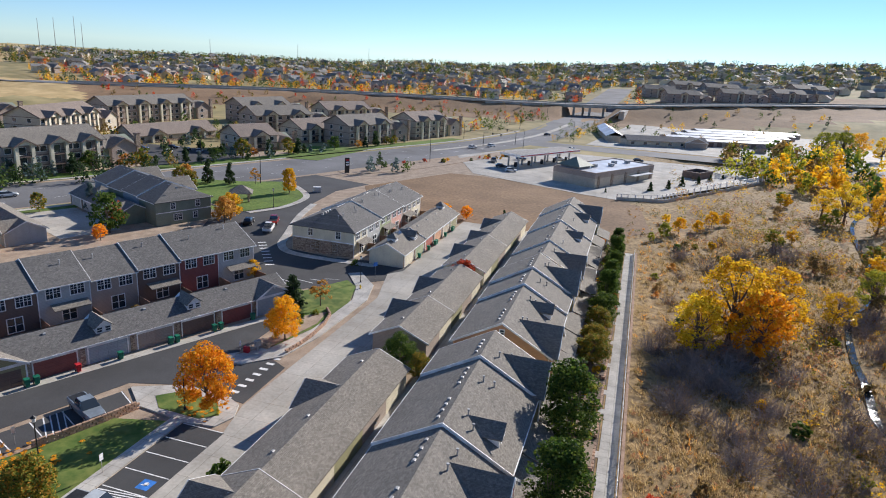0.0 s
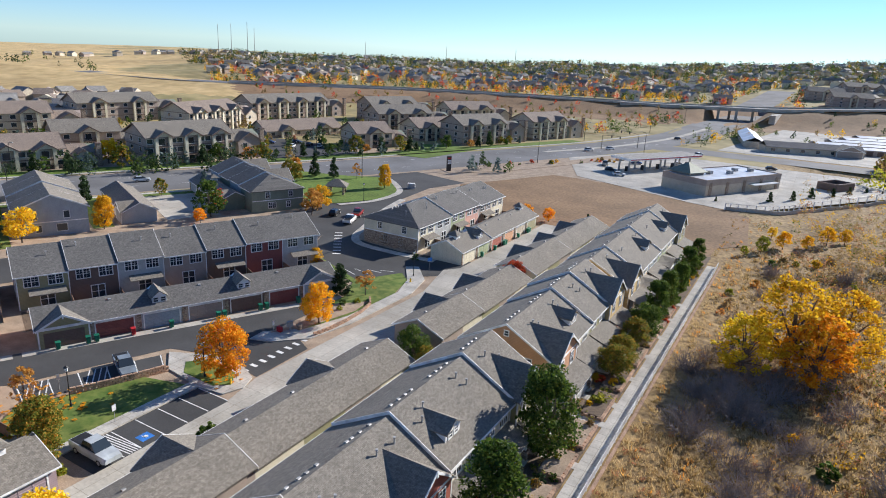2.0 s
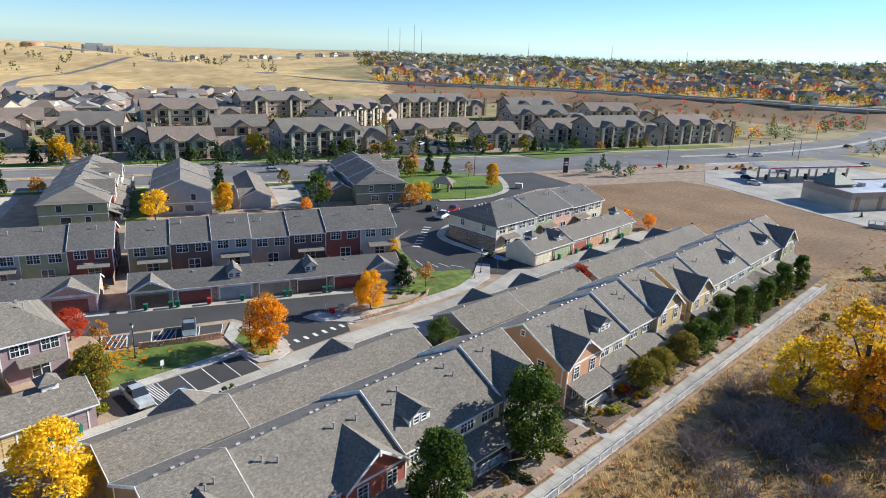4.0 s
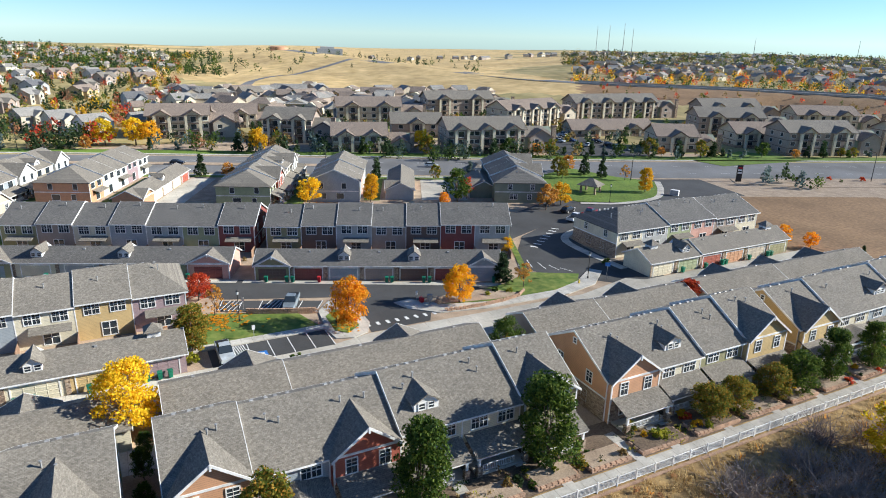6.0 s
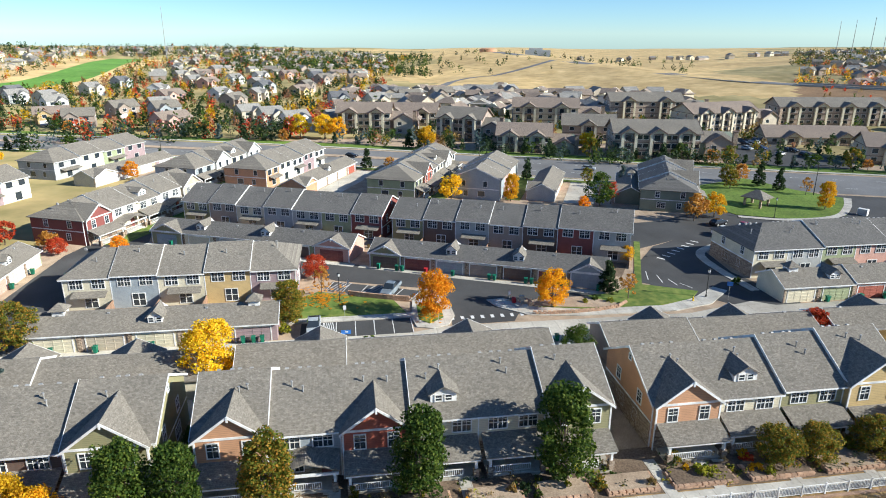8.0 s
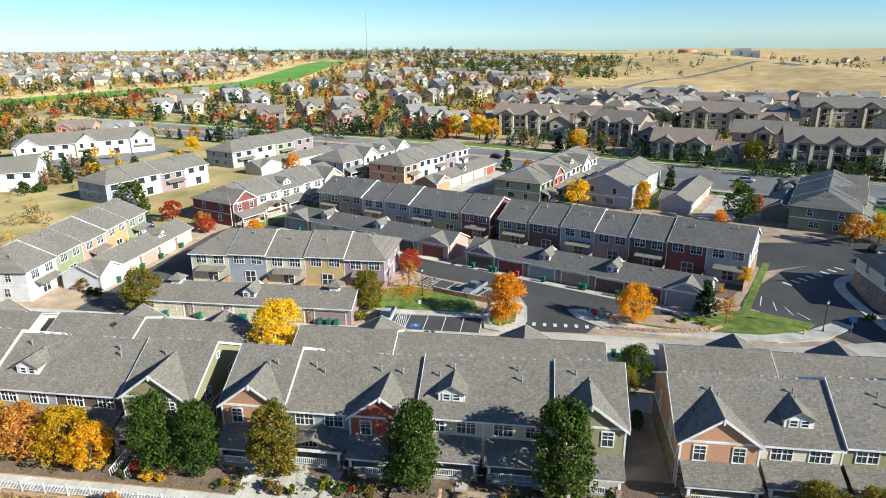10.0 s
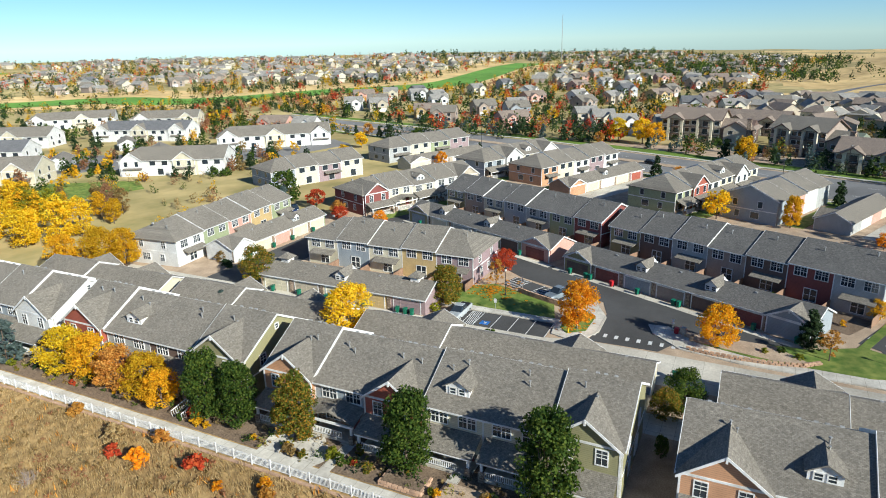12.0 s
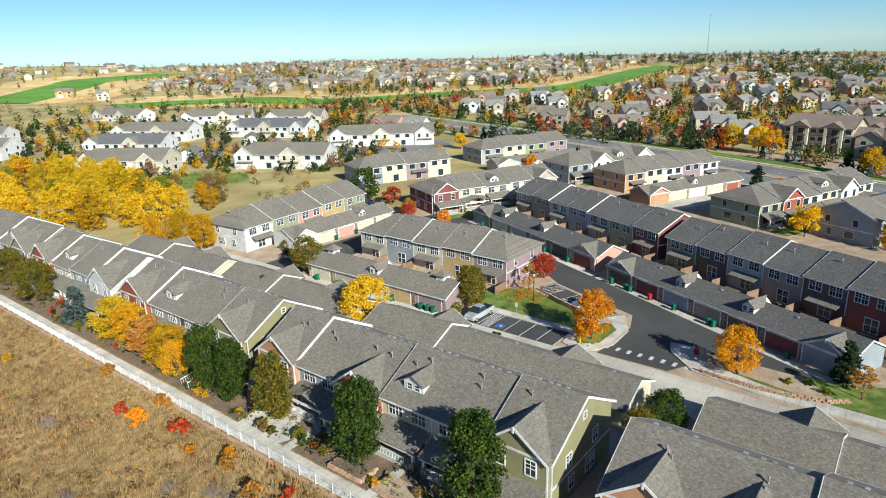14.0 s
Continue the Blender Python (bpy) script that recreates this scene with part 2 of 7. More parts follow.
FIELD = surface("dry_field", (0.21, 0.125, 0.065), (0.38, 0.235, 0.12), 1.2, 0.05, 0.95, bump=0.6)
MEADOW = surface("wild_meadow", (0.16, 0.10, 0.042), (0.52, 0.355, 0.155), 0.9, 0.07, 0.95, bump=0.9)
SUBURB = surface("suburb_ground", (0.23, 0.205, 0.08), (0.50, 0.385, 0.18), 0.06, 0.012, 0.95, bump=0.2)
WATER = surface("creek_water", (0.02, 0.025, 0.02), (0.03, 0.035, 0.03), 3, 0.5, 0.05, bump=0.35, spec=0.25)
BARK = surface("bark", (0.10, 0.075, 0.055), (0.20, 0.155, 0.12), 9, 1.0, 0.95, bump=0.8)
TWIG = surface("grey_twigs", (0.22, 0.18, 0.16), (0.38, 0.32, 0.285), 5, 0.4, 0.95, bump=0.3, tint=0.5)
BLACK = surface("black_metal", (0.02, 0.02, 0.02), (0.04, 0.04, 0.04), 5, 1, 0.5)
STEEL = surface("galvanised_steel", (0.30, 0.30, 0.30), (0.42, 0.42, 0.41), 4, 0.5, 0.55, 0.2)
BIN = surface("green_plastic", (0.012, 0.15, 0.09), (0.02, 0.19, 0.115), 4, 1, 0.45, tint=0.4)
BIN_RED = surface("red_plastic", (0.45, 0.02, 0.03), (0.5, 0.03, 0.035), 4, 1, 0.45)
RUBBER = surface("rubber", (0.015, 0.015, 0.015), (0.025, 0.025, 0.025), 9, 1, 0.8)
DECK = surface("deck_wood", (0.22, 0.13, 0.085), (0.34, 0.22, 0.15), 6, 0.8, 0.8)
YELLOW = surface("yellow_enamel", (0.6, 0.4, 0.02), (0.68, 0.46, 0.03), 6, 0.8, 0.5)
METAL_ROOF = surface("white_metal_roof", (0.55, 0.57, 0.60), (0.66, 0.68, 0.7), 1.0, 0.15, 0.4, 0.3, 0.05)
glass, gn, gl, gp = nodes_of("window_glass")
gp.inputs["Base Color"].default_value = (0.03, 0.04, 0.05, 1)
gp.inputs["Roughness"].default_value = 0.07
gp.inputs["Specular IOR Level"].default_value = 0.8
LEAF = {k: foliage(k + "_leaves", *c) for k, c in dict(
    green=((0.025, 0.055, 0.012), (0.07, 0.125, 0.018), (0.17, 0.215, 0.035)), lime=((0.12, 0.16, 0.02), (0.30, 0.31, 0.03), (0.48, 0.42, 0.04)),
    yellow=((0.62, 0.40, 0.01), (0.85, 0.58, 0.02), (0.92, 0.72, 0.06)), gold=((0.50, 0.26, 0.012), (0.78, 0.45, 0.02), (0.88, 0.58, 0.03)),
    orange=((0.66, 0.22, 0.012), (0.88, 0.36, 0.015), (0.92, 0.50, 0.03)), rust=((0.40, 0.17, 0.03), (0.68, 0.32, 0.06), (0.80, 0.45, 0.11)),
    red=((0.36, 0.035, 0.02), (0.62, 0.08, 0.035), (0.75, 0.17, 0.05)), turning=((0.06, 0.10, 0.014), (0.20, 0.22, 0.03), (0.50, 0.24, 0.035)),
    pine=((0.02, 0.042, 0.016), (0.042, 0.075, 0.028), (0.08, 0.115, 0.045)), spruce=((0.06, 0.10, 0.09), (0.11, 0.16, 0.145), (0.16, 0.21, 0.2)),
    scrub=((0.17, 0.115, 0.045), (0.31, 0.205, 0.075), (0.44, 0.30, 0.11)), amber=((0.80, 0.33, 0.01), (0.93, 0.47, 0.012), (0.96, 0.58, 0.025)), russet=((0.26, 0.11, 0.06), (0.42, 0.20, 0.10), (0.52, 0.30, 0.16)), straw=((0.34, 0.225, 0.09), (0.52, 0.37, 0.165), (0.68, 0.52, 0.27))).items()}


# ---- mesh tools ----
def add_box(bm, x0, y0, z0, x1, y1, z1):
    v = [bm.verts.new(p) for p in ((x0, y0, z0), (x1, y0, z0), (x1, y1, z0), (x0, y1, z0), (x0, y0, z1), (x1, y0, z1), (x1, y1, z1), (x0, y1, z1))]
    for f in ((3, 2, 1, 0), (4, 5, 6, 7), (0, 1, 5, 4), (1, 2, 6, 5), (2, 3, 7, 6), (3, 0, 4, 7)):
        bm.faces.new([v[i] for i in f])
    return v


def add_prism(bm, outline, lift):
    """A solid from a loop of points, swept by the vector lift."""
    a = [bm.verts.new(p) for p in outline]
    b = [bm.verts.new(Vector(p) + Vector(lift)) for p in outline]
    bm.faces.new(a[::-1])
    bm.faces.new(b)
    for i in range(len(a)):
        j = (i + 1) % len(a)
        bm.faces.new((a[i], a[j], b[j], b[i]))
    return a + b


def add_tube(bm, pts, radii, sides=6, cap=True):
    rings = []
    for i, p in enumerate(pts):
        d = Vector(pts[min(i + 1, len(pts) - 1)]) - Vector(pts[max(i - 1, 0)])
        q = d.to_track_quat("Z", "Y")
        rings.append([bm.verts.new(Vector(p) + q @ Vector((radii[i] * math.cos(6.2832 * k / sides), radii[i] * math.sin(6.2832 * k / sides), 0))) for k in range(sides)])
    for a, b in zip(rings, rings[1:]):
        for k in range(sides):
            bm.faces.new((a[k], a[(k + 1) % sides], b[(k + 1) % sides], b[k]))
    if cap:
        bm.faces.new(rings[0][::-1])
        bm.faces.new(rings[-1])


def bevel_all(bm, w, seg=1):
    bmesh.ops.bevel(bm, geom=bm.edges[:], offset=w, segments=seg, affect="EDGES", clamp_overlap=True)


def mesh_of(name, bm, mat, smooth=False):
    bmesh.ops.recalc_face_normals(bm, faces=bm.faces)
    me = bpy.data.meshes.new(name)
    bm.to_mesh(me)
    bm.free()
    me.materials.append(mat)
    if smooth:
        me.polygons.foreach_set("use_smooth", [True] * len(me.polygons))
    return me


def part(name, bm, mat, parent, label="", at=None):
    """One mesh object under a thing or a part; bm is a bmesh or a finished mesh."""
    me = bm if isinstance(bm, bpy.types.Mesh) else mesh_of(name, bm, mat)
    ob = new(name, me)
    ob.parent = parent
    if at is not None:
        ob.matrix_basis = at
    if label:
        ob["label"] = label
    return ob


def thing(name, label, category, m=None, group="", kind=""):
    ob = new(name)
    if m is not None:
        ob.matrix_basis = m
    return tagged(ob, label, category, group, kind)


def bit(name, mat, parent, x0, y0, z0, x1, y1, z1, label=""):
    bm = bmesh.new()
    add_box(bm, x0, y0, z0, x1, y1, z1)
    return part(name, bm, mat, parent, label)


def board(name, mat, parent, outline, lift, label=""):
    bm = bmesh.new()
    add_prism(bm, outline, lift)
    return part(name, bm, mat, parent, label)


def chevron(name, mat, parent, uc, half, low, peak, y0, y1, t=0.15):
    """A small pitched roof: two slopes in one piece."""
    return board(name, mat, parent, [(uc - half, y0, low), (uc, y0, peak), (uc + half, y0, low), (uc + half, y0, low + t), (uc, y0, peak + t), (uc - half, y0, low + t)], (0, y1 - y0, 0))


def box_mesh(name, mat, *dims, bevel=0.0):
    bm = bmesh.new()
    add_box(bm, *dims)
    if bevel:
        bevel_all(bm, bevel)
    return mesh_of(name, bm, mat)


def frame_of(p0, p1, z=0.0):
    return pose(p0[0], p0[1], z, 0, 0, math.degrees(math.atan2(p1[1] - p0[1], p1[0] - p0[0]))), math.hypot(p1[0] - p0[0], p1[1] - p0[1])


# ---- ground ----
def axis(a, b, fine0, fine1, step, grow):
    pts = []
    v = fine0
    while v <= fine1:
        pts.append(v)
        v += step
    s, lo, hi = step, fine0, fine1
    while lo > a:
        s *= grow
        lo -= s
        pts.insert(0, lo)
    s = step
    while hi < b:
        s *= grow
        hi += s
        pts.append(hi)
    return pts


gx, gy = axis(-4600, 4600, -300, 110, 5.0, 1.055), axis(-4600, 4600, -130, 300, 5.0, 1.055)
verts = [(x, y, height(x, y)) for y in gy for x in gx]
nx = len(gx)
faces, slots = [], []
for j in range(len(gy) - 1):
    for i in range(nx - 1):
        faces.append((j * nx + i, j * nx + i + 1, (j + 1) * nx + i + 1, (j + 1) * nx + i))
        x, y = (gx[i] + gx[i + 1]) / 2, (gy[j] + gy[j + 1]) / 2
        r, az = math.hypot(x - 20, y - 40), math.degrees(math.atan2(y - 40, x - 20))
        hd = near_line(HWAY, x, y)[0] if r > 250 else 999
        slots.append(4 if hd < 70 and az < 141 else 1 if x > 2.4 and r < 330 else 2 if (r > 330 and (142 + 6 * math.sin(r * 0.01) < az < 176 + 5 * math.sin(r * 0.02) and r > 440)) or hd < 60 else 4 if -45 < x < 40 and 150 < y < 235 else 3 if r > 240 or (y < -18 and x < -82) or y < -48 else 0)
me = bpy.data.meshes.new("ground")
me.from_pydata(verts, [], faces)
for m in (GRAVEL, MEADOW, GOLD, SUBURB, FIELD):
    me.materials.append(m)
me.polygons.foreach_set("material_index", slots)
me.polygons.foreach_set("use_smooth", [True] * len(me.polygons))
tagged(new("ground", me), "dry autumn ground rising to far hills", "ground", kind="structure")


def sheet(name, outline, z, mat, label, category="road", thick=0.0, curb=None):
    """A flat paved or planted sheet with its edge; raised ones have a real step."""
    bm = bmesh.new()
    add_prism(bm, [(x, y, z - max(thick, 0.02)) for x, y in outline], (0, 0, max(thick, 0.02)))
    bm.normal_update()
    bmesh.ops.triangulate(bm, faces=[f for f in bm.faces if len(f.verts) > 4])
    return tagged(new(name, mesh_of(name, bm, mat)), label, category, kind="structure")


def smooth_line(line, n=6):
    out = []
    for i in range(len(line) - 1):
        p0, p1, p2, p3 = (Vector(line[max(0, min(len(line) - 1, i + k))]) for k in (-1, 0, 1, 2))
        for k in range(n):
            t = k / n
            out.append(0.5 * ((2 * p1) + (p2 - p0) * t + (2 * p0 - 5 * p1 + 4 * p2 - p3) * t * t + (3 * p1 - p0 - 3 * p2 + p3) * t ** 3))
    out.append(Vector(line[-1]))
    return out


def ribbon(name, line, width, lift, mat, label, category="road", shift=0.0, across=2, own_z=False, thick=0.0, n=8, kind="structure"):
    """A strip that follows a line over the ground."""
    pts = smooth_line(line, n)
    vs, fs = [], []
    for i, p in enumerate(pts):
        d = (pts[min(i + 1, len(pts) - 1)] - pts[max(i - 1, 0)])
        side = Vector((d[1], -d[0])).normalized()
        for k in range(across + 1):
            q = Vector((p[0], p[1])) + side * (shift + width * (k / across - 0.5))
            vs.append((q[0], q[1], (p[2] if own_z else height(q[0], q[1])) + lift))
    w = across + 1
    for i in range(len(pts) - 1):
        for k in range(across):
            fs.append((i * w + k, i * w + k + 1, (i + 1) * w + k + 1, (i + 1) * w + k))
    bm = bmesh.new()
    bv = [bm.verts.new(v) for v in vs]
    for f in fs:
        bm.faces.new([bv[k] for k in f])
    if thick:
        bmesh.ops.recalc_face_normals(bm, faces=bm.faces)
        ext = bmesh.ops.extrude_face_region(bm, geom=bm.faces[:])
        for v in ext["geom"]:
            if isinstance(v, bmesh.types.BMVert):
                v.co.z -= thick
    return tagged(new(name, mesh_of(name, bm, mat)), label, category, kind=kind)


# ---- windows and doors, shared meshes ----
MESHES = {}
FAR = [False]


def grille(bars_x, bars_z, y0, y1):
    """One connected lattice of upright and level bars."""
    xs, zs = sorted(v for p in bars_x for v in p), sorted(v for p in bars_z for v in p)
    bm = bmesh.new()
    grid = {}

    def at(i, k, y):
        if (i, k, y) not in grid:
            grid[i, k, y] = bm.verts.new((xs[i], y, zs[k]))
        return grid[i, k, y]

    full = lambda i, k: 0 <= i < len(xs) - 1 and 0 <= k < len(zs) - 1 and (i % 2 == 0 or k % 2 == 0)
    for i in range(len(xs) - 1):
        for k in range(len(zs) - 1):
            if not full(i, k):
                continue
            for y in (y0, y1):
                bm.faces.new([at(i, k, y), at(i + 1, k, y), at(i + 1, k + 1, y), at(i, k + 1, y)])
            for di, dk, p, q in ((-1, 0, (i, k), (i, k + 1)), (1, 0, (i + 1, k), (i + 1, k + 1)), (0, -1, (i, k), (i + 1, k)), (0, 1, (i, k + 1), (i + 1, k + 1))):
                if not full(i + di, k + dk):
                    bm.faces.new([at(*p, y0), at(*q, y0), at(*q, y1), at(*p, y1)])
    return bm


def window_meshes(w, h, bars=True):
    key = ("window", w, h, bars)
    if key not in MESHES:
        t = 0.11
        bx = [(-w / 2 - t, -w / 2), (w / 2, w / 2 + t)] + ([(-0.06, 0.06)] if w > 1.4 else [])
        bz = [(-t, 0), (h, h + t), (h * 0.5 - 0.03, h * 0.5 + 0.03)]
        if bars:
            k = 4 if w > 1.4 else 2
            bx += [(-w / 2 + w * i / k - 0.018, -w / 2 + w * i / k + 0.018) for i in range(1, k) if not (w > 1.4 and i == 2)]
            bz.append((h * 0.75 - 0.018, h * 0.75 + 0.018))
        bm = grille(bx, bz, -0.08, 0.04)
        bg = bmesh.new()
        add_box(bg, -w / 2, -0.03, 0, w / 2, 0.02, h)
        MESHES[key] = mesh_of("window_frame", bm, TRIM), mesh_of("pane", bg, glass)
    return MESHES[key]


def window(parent, x, y, z, w=1.0, h=1.4, turn=0, bars=True):
    """A framed sash window whose outside faces -y of the parent, turned by turn degrees."""
    f, g = window_meshes(w, h, bars)
    if FAR[0]:
        key = ("whole", w, h)
        if key not in MESHES:
            bm = bmesh.new()
            add_box(bm, -w / 2 - 0.12, -0.06, -0.12, w / 2 + 0.12, 0.05, h + 0.12)
            bm.faces.ensure_lookup_table()
            for fc in bm.faces:
                fc.material_index = 0
            bm.normal_update()
            bm.faces.ensure_lookup_table()
            front = min(bm.faces, key=lambda q: q.calc_center_median().y)
            bmesh.ops.inset_individual(bm, faces=[front], thickness=0.13, depth=-0.04)
            front.material_index = 1
            MESHES[key] = mesh_of("window", bm, TRIM)
            MESHES[key].materials.append(glass)
        return part("window", MESHES[key], None, parent, at=pose(x, y, z, 0, 0, turn))
    ob = part("window", f, None, parent, at=pose(x, y, z, 0, 0, turn))
    part("pane", g, None, ob)
    return ob


def garage_door_mesh(w, h, mat):
    key = ("gdoor", w, h, mat.name)
    if key not in MESHES:
        rows, cols = 4, 4
        bm = bmesh.new()
        v = [[bm.verts.new((-w / 2 + w * k / cols, 0, h * i / rows)) for k in range(cols + 1)] for i in range(rows + 1)]
        fs = [bm.faces.new((v[i][k], v[i][k + 1], v[i + 1][k + 1], v[i + 1][k])) for i in range(rows) for k in range(cols)]
        bm.normal_update()
        bmesh.ops.inset_individual(bm, faces=fs, thickness=0.05, depth=0)
        bmesh.ops.inset_individual(bm, faces=fs, thickness=0.03, depth=-0.03)
        MESHES[key] = mesh_of("garage_door", bm, mat)
    return MESHES[key]


def lid_mesh():
    if "vent" not in MESHES:
        bm = bmesh.new()
        add_prism(bm, [(-0.17, -0.18, -0.25), (-0.17, 0.18, -0.25), (-0.17, 0.18, 0.02), (-0.17, 0.08, 0.12), (-0.17, -0.1, 0.12), (-0.17, -0.18, 0.04)], (0.34, 0, 0))
        MESHES["vent"] = mesh_of("roof_vent", bm, STEEL)
        bm = bmesh.new()
        add_tube(bm, [(0, 0, -0.3), (0, 0, 0.55)], [0.07, 0.07], 8)
        add_tube(bm, [(0, 0, 0.5), (0, 0, 0.62)], [0.13, 0.13], 8)
        MESHES["pipe"] = mesh_of("flue_pipe", bm, STEEL)
    return MESHES["vent"]


# ---- townhouses ----
FOOT = []


def built(x, y, margin=1.5):
    """Whether a place lies under a building."""
    for ox, oy, c, sn, L, D in FOOT:
        u, v = (x - ox) * c + (y - oy) * sn, (y - oy) * c - (x - ox) * sn
        if -margin < u < L + margin and -margin - 2 < v < D + margin:
            return True
    return False


def footprint(p0, p1, depth):
    L = math.hypot(p1[0] - p0[0], p1[1] - p0[1])
    FOOT.append((p0[0], p0[1], (p1[0] - p0[0]) / L, (p1[1] - p0[1]) / L, L, depth))


def roof_slab(bm, u0, u1, depth, eave, rise, over, hip0, hip1, t=0.16):
    s = rise / (depth / 2)
    lo, top = eave - s * over, eave + rise
    a, b = u0 - (over if hip0 else 0), u1 + (over if hip1 else 0)
    r0, r1 = u0 + hip0, u1 - hip1
    up = [(a, -over, lo), (b, -over, lo), (b, depth + over, lo), (a, depth + over, lo), (r0, depth / 2, top), (r1, depth / 2, top)]
    T = [bm.verts.new((x, y, z + t)) for x, y, z in up]
    B = [bm.verts.new(p) for p in up]
    bm.faces.new((T[0], T[1], T[5], T[4]))
    bm.faces.new((T[2], T[3], T[4], T[5]))
    bm.faces.new((B[4], B[5], B[1], B[0]))
    bm.faces.new((B[5], B[4], B[3], B[2]))
    bm.faces.new((T[1], T[0], B[0], B[1]))
    bm.faces.new((T[3], T[2], B[2], B[3]))
    for hip, (i, j, k) in ((hip0, (3, 0, 4)), (hip1, (1, 2, 5))):
        if hip:
            bm.faces.new((T[i], T[j], T[k]))
            bm.faces.new((B[k], B[j], B[i]))
            bm.faces.new((T[j], T[i], B[i], B[j]))
        else:
            bm.faces.new((T[i], T[k], B[k], B[i]))
            bm.faces.new((T[k], T[j], B[j], B[k]))


def wall_solid(bm, u0, u1, depth, eave, rise, gable, base=-0.6):
    if gable:
        add_prism(bm, [(u0, 0, base), (u0, 0, eave), (u0, depth / 2, eave + rise - 0.02), (u0, depth, eave), (u0, depth, base)], (u1 - u0, 0, 0))
    else:
        add_box(bm, u0, 0, base, u1, depth, eave)


def cross_gable(parent, uc, half, out, eave, peak, slope, depth_slope, wallmat, windows=2, over=0.35, base=-0.6, storeys=True, z_off=0.0):
    """A gabled bay that stands out of the front and runs back into the main roof."""
    rise = peak - eave
    yin = rise / depth_slope + 0.3
    bm = bmesh.new()
    add_prism(bm, [(uc - half, -out, base), (uc + half, -out, base), (uc + half, -out, eave), (uc, -out, peak - 0.03), (uc - half, -out, eave)], (0, out + yin * 0.98, 0))
    bay = part("bay", bm, wallmat, parent)
    s = rise / half
    for sgn in (-1, 1):
        lo = (uc + sgn * (half + over), eave - s * over)
        board("gable_slope", ROOF_SIDE, parent, [(lo[0], -out - over, lo[1]), (uc, -out - over, peak), (uc, yin, peak), (lo[0], 0.2, lo[1])], (0, 0, 0.15))
        board("rake_board", TRIM, parent, [(lo[0], -out - over - 0.05, lo[1] - 0.12), (lo[0], -out - over - 0.05, lo[1] + 0.16), (uc, -out - over - 0.05, peak + 0.17), (uc, -out - over - 0.05, peak - 0.12)], (0, 0.06, 0))
        bit("corner_board", TRIM, parent, uc + sgn * half - 0.09, -out - 0.03, base, uc + sgn * half + 0.09, -out + 0.1, eave)
    bit("belt_board", TRIM, parent, uc - half, -out - 0.05, eave - 0.12, uc + half, -out - 0.002, eave + 0.12)
    bit("bracket", TRIM, parent, uc - 0.09, -out - over - 0.1, peak - 0.45, uc + 0.09, -out - over + 0.02, peak + 0.12)
    if storeys:
        for k in range(windows):
            x = uc + (k - (windows - 1) / 2) * half
            window(parent, x, -out, eave - 1.95, 1.0, 1.5)


def dormer(parent, uc, y0, z_at, slope, w=2.4):
    """A small gabled dormer with two sashes, on the front slope."""
    z0 = z_at + y0 * slope
    h, rise = 0.95, 0.75
    bm = bmesh.new()
    add_prism(bm, [(uc - w / 2, y0, z0 - 0.2), (uc + w / 2, y0, z0 - 0.2), (uc + w / 2, y0, z0 + h), (uc, y0, z0 + h + rise), (uc - w / 2, y0, z0 + h)], (0, (h + rise) / slope, 0))
    ob = part("dormer", bm, TRIM, parent, "white boarded roof dormer")
    s = rise / (w / 2)
    for sgn in (-1, 1):
        x = uc + sgn * (w / 2 + 0.25)
        board("dormer_roof", ROOF_SIDE, ob, [(x, y0 - 0.3, z0 + h - s * 0.25), (uc, y0 - 0.3, z0 + h + rise + 0.01), (uc, y0 + (h + rise) / slope + 0.2, z0 + h + rise + 0.01), (x, y0 + h / slope, z0 + h - s * 0.25)], (0, 0, 0.12))
    for k in (-0.5, 0.5):
        f, g = window_meshes(0.6, 0.6, False)
        part("dormer_window", f, None, ob, at=pose(uc + k, y0, z0 + 0.15))
        part("dormer_pane", g, None, ob, at=pose(uc + k, y0, z0 + 0.15))


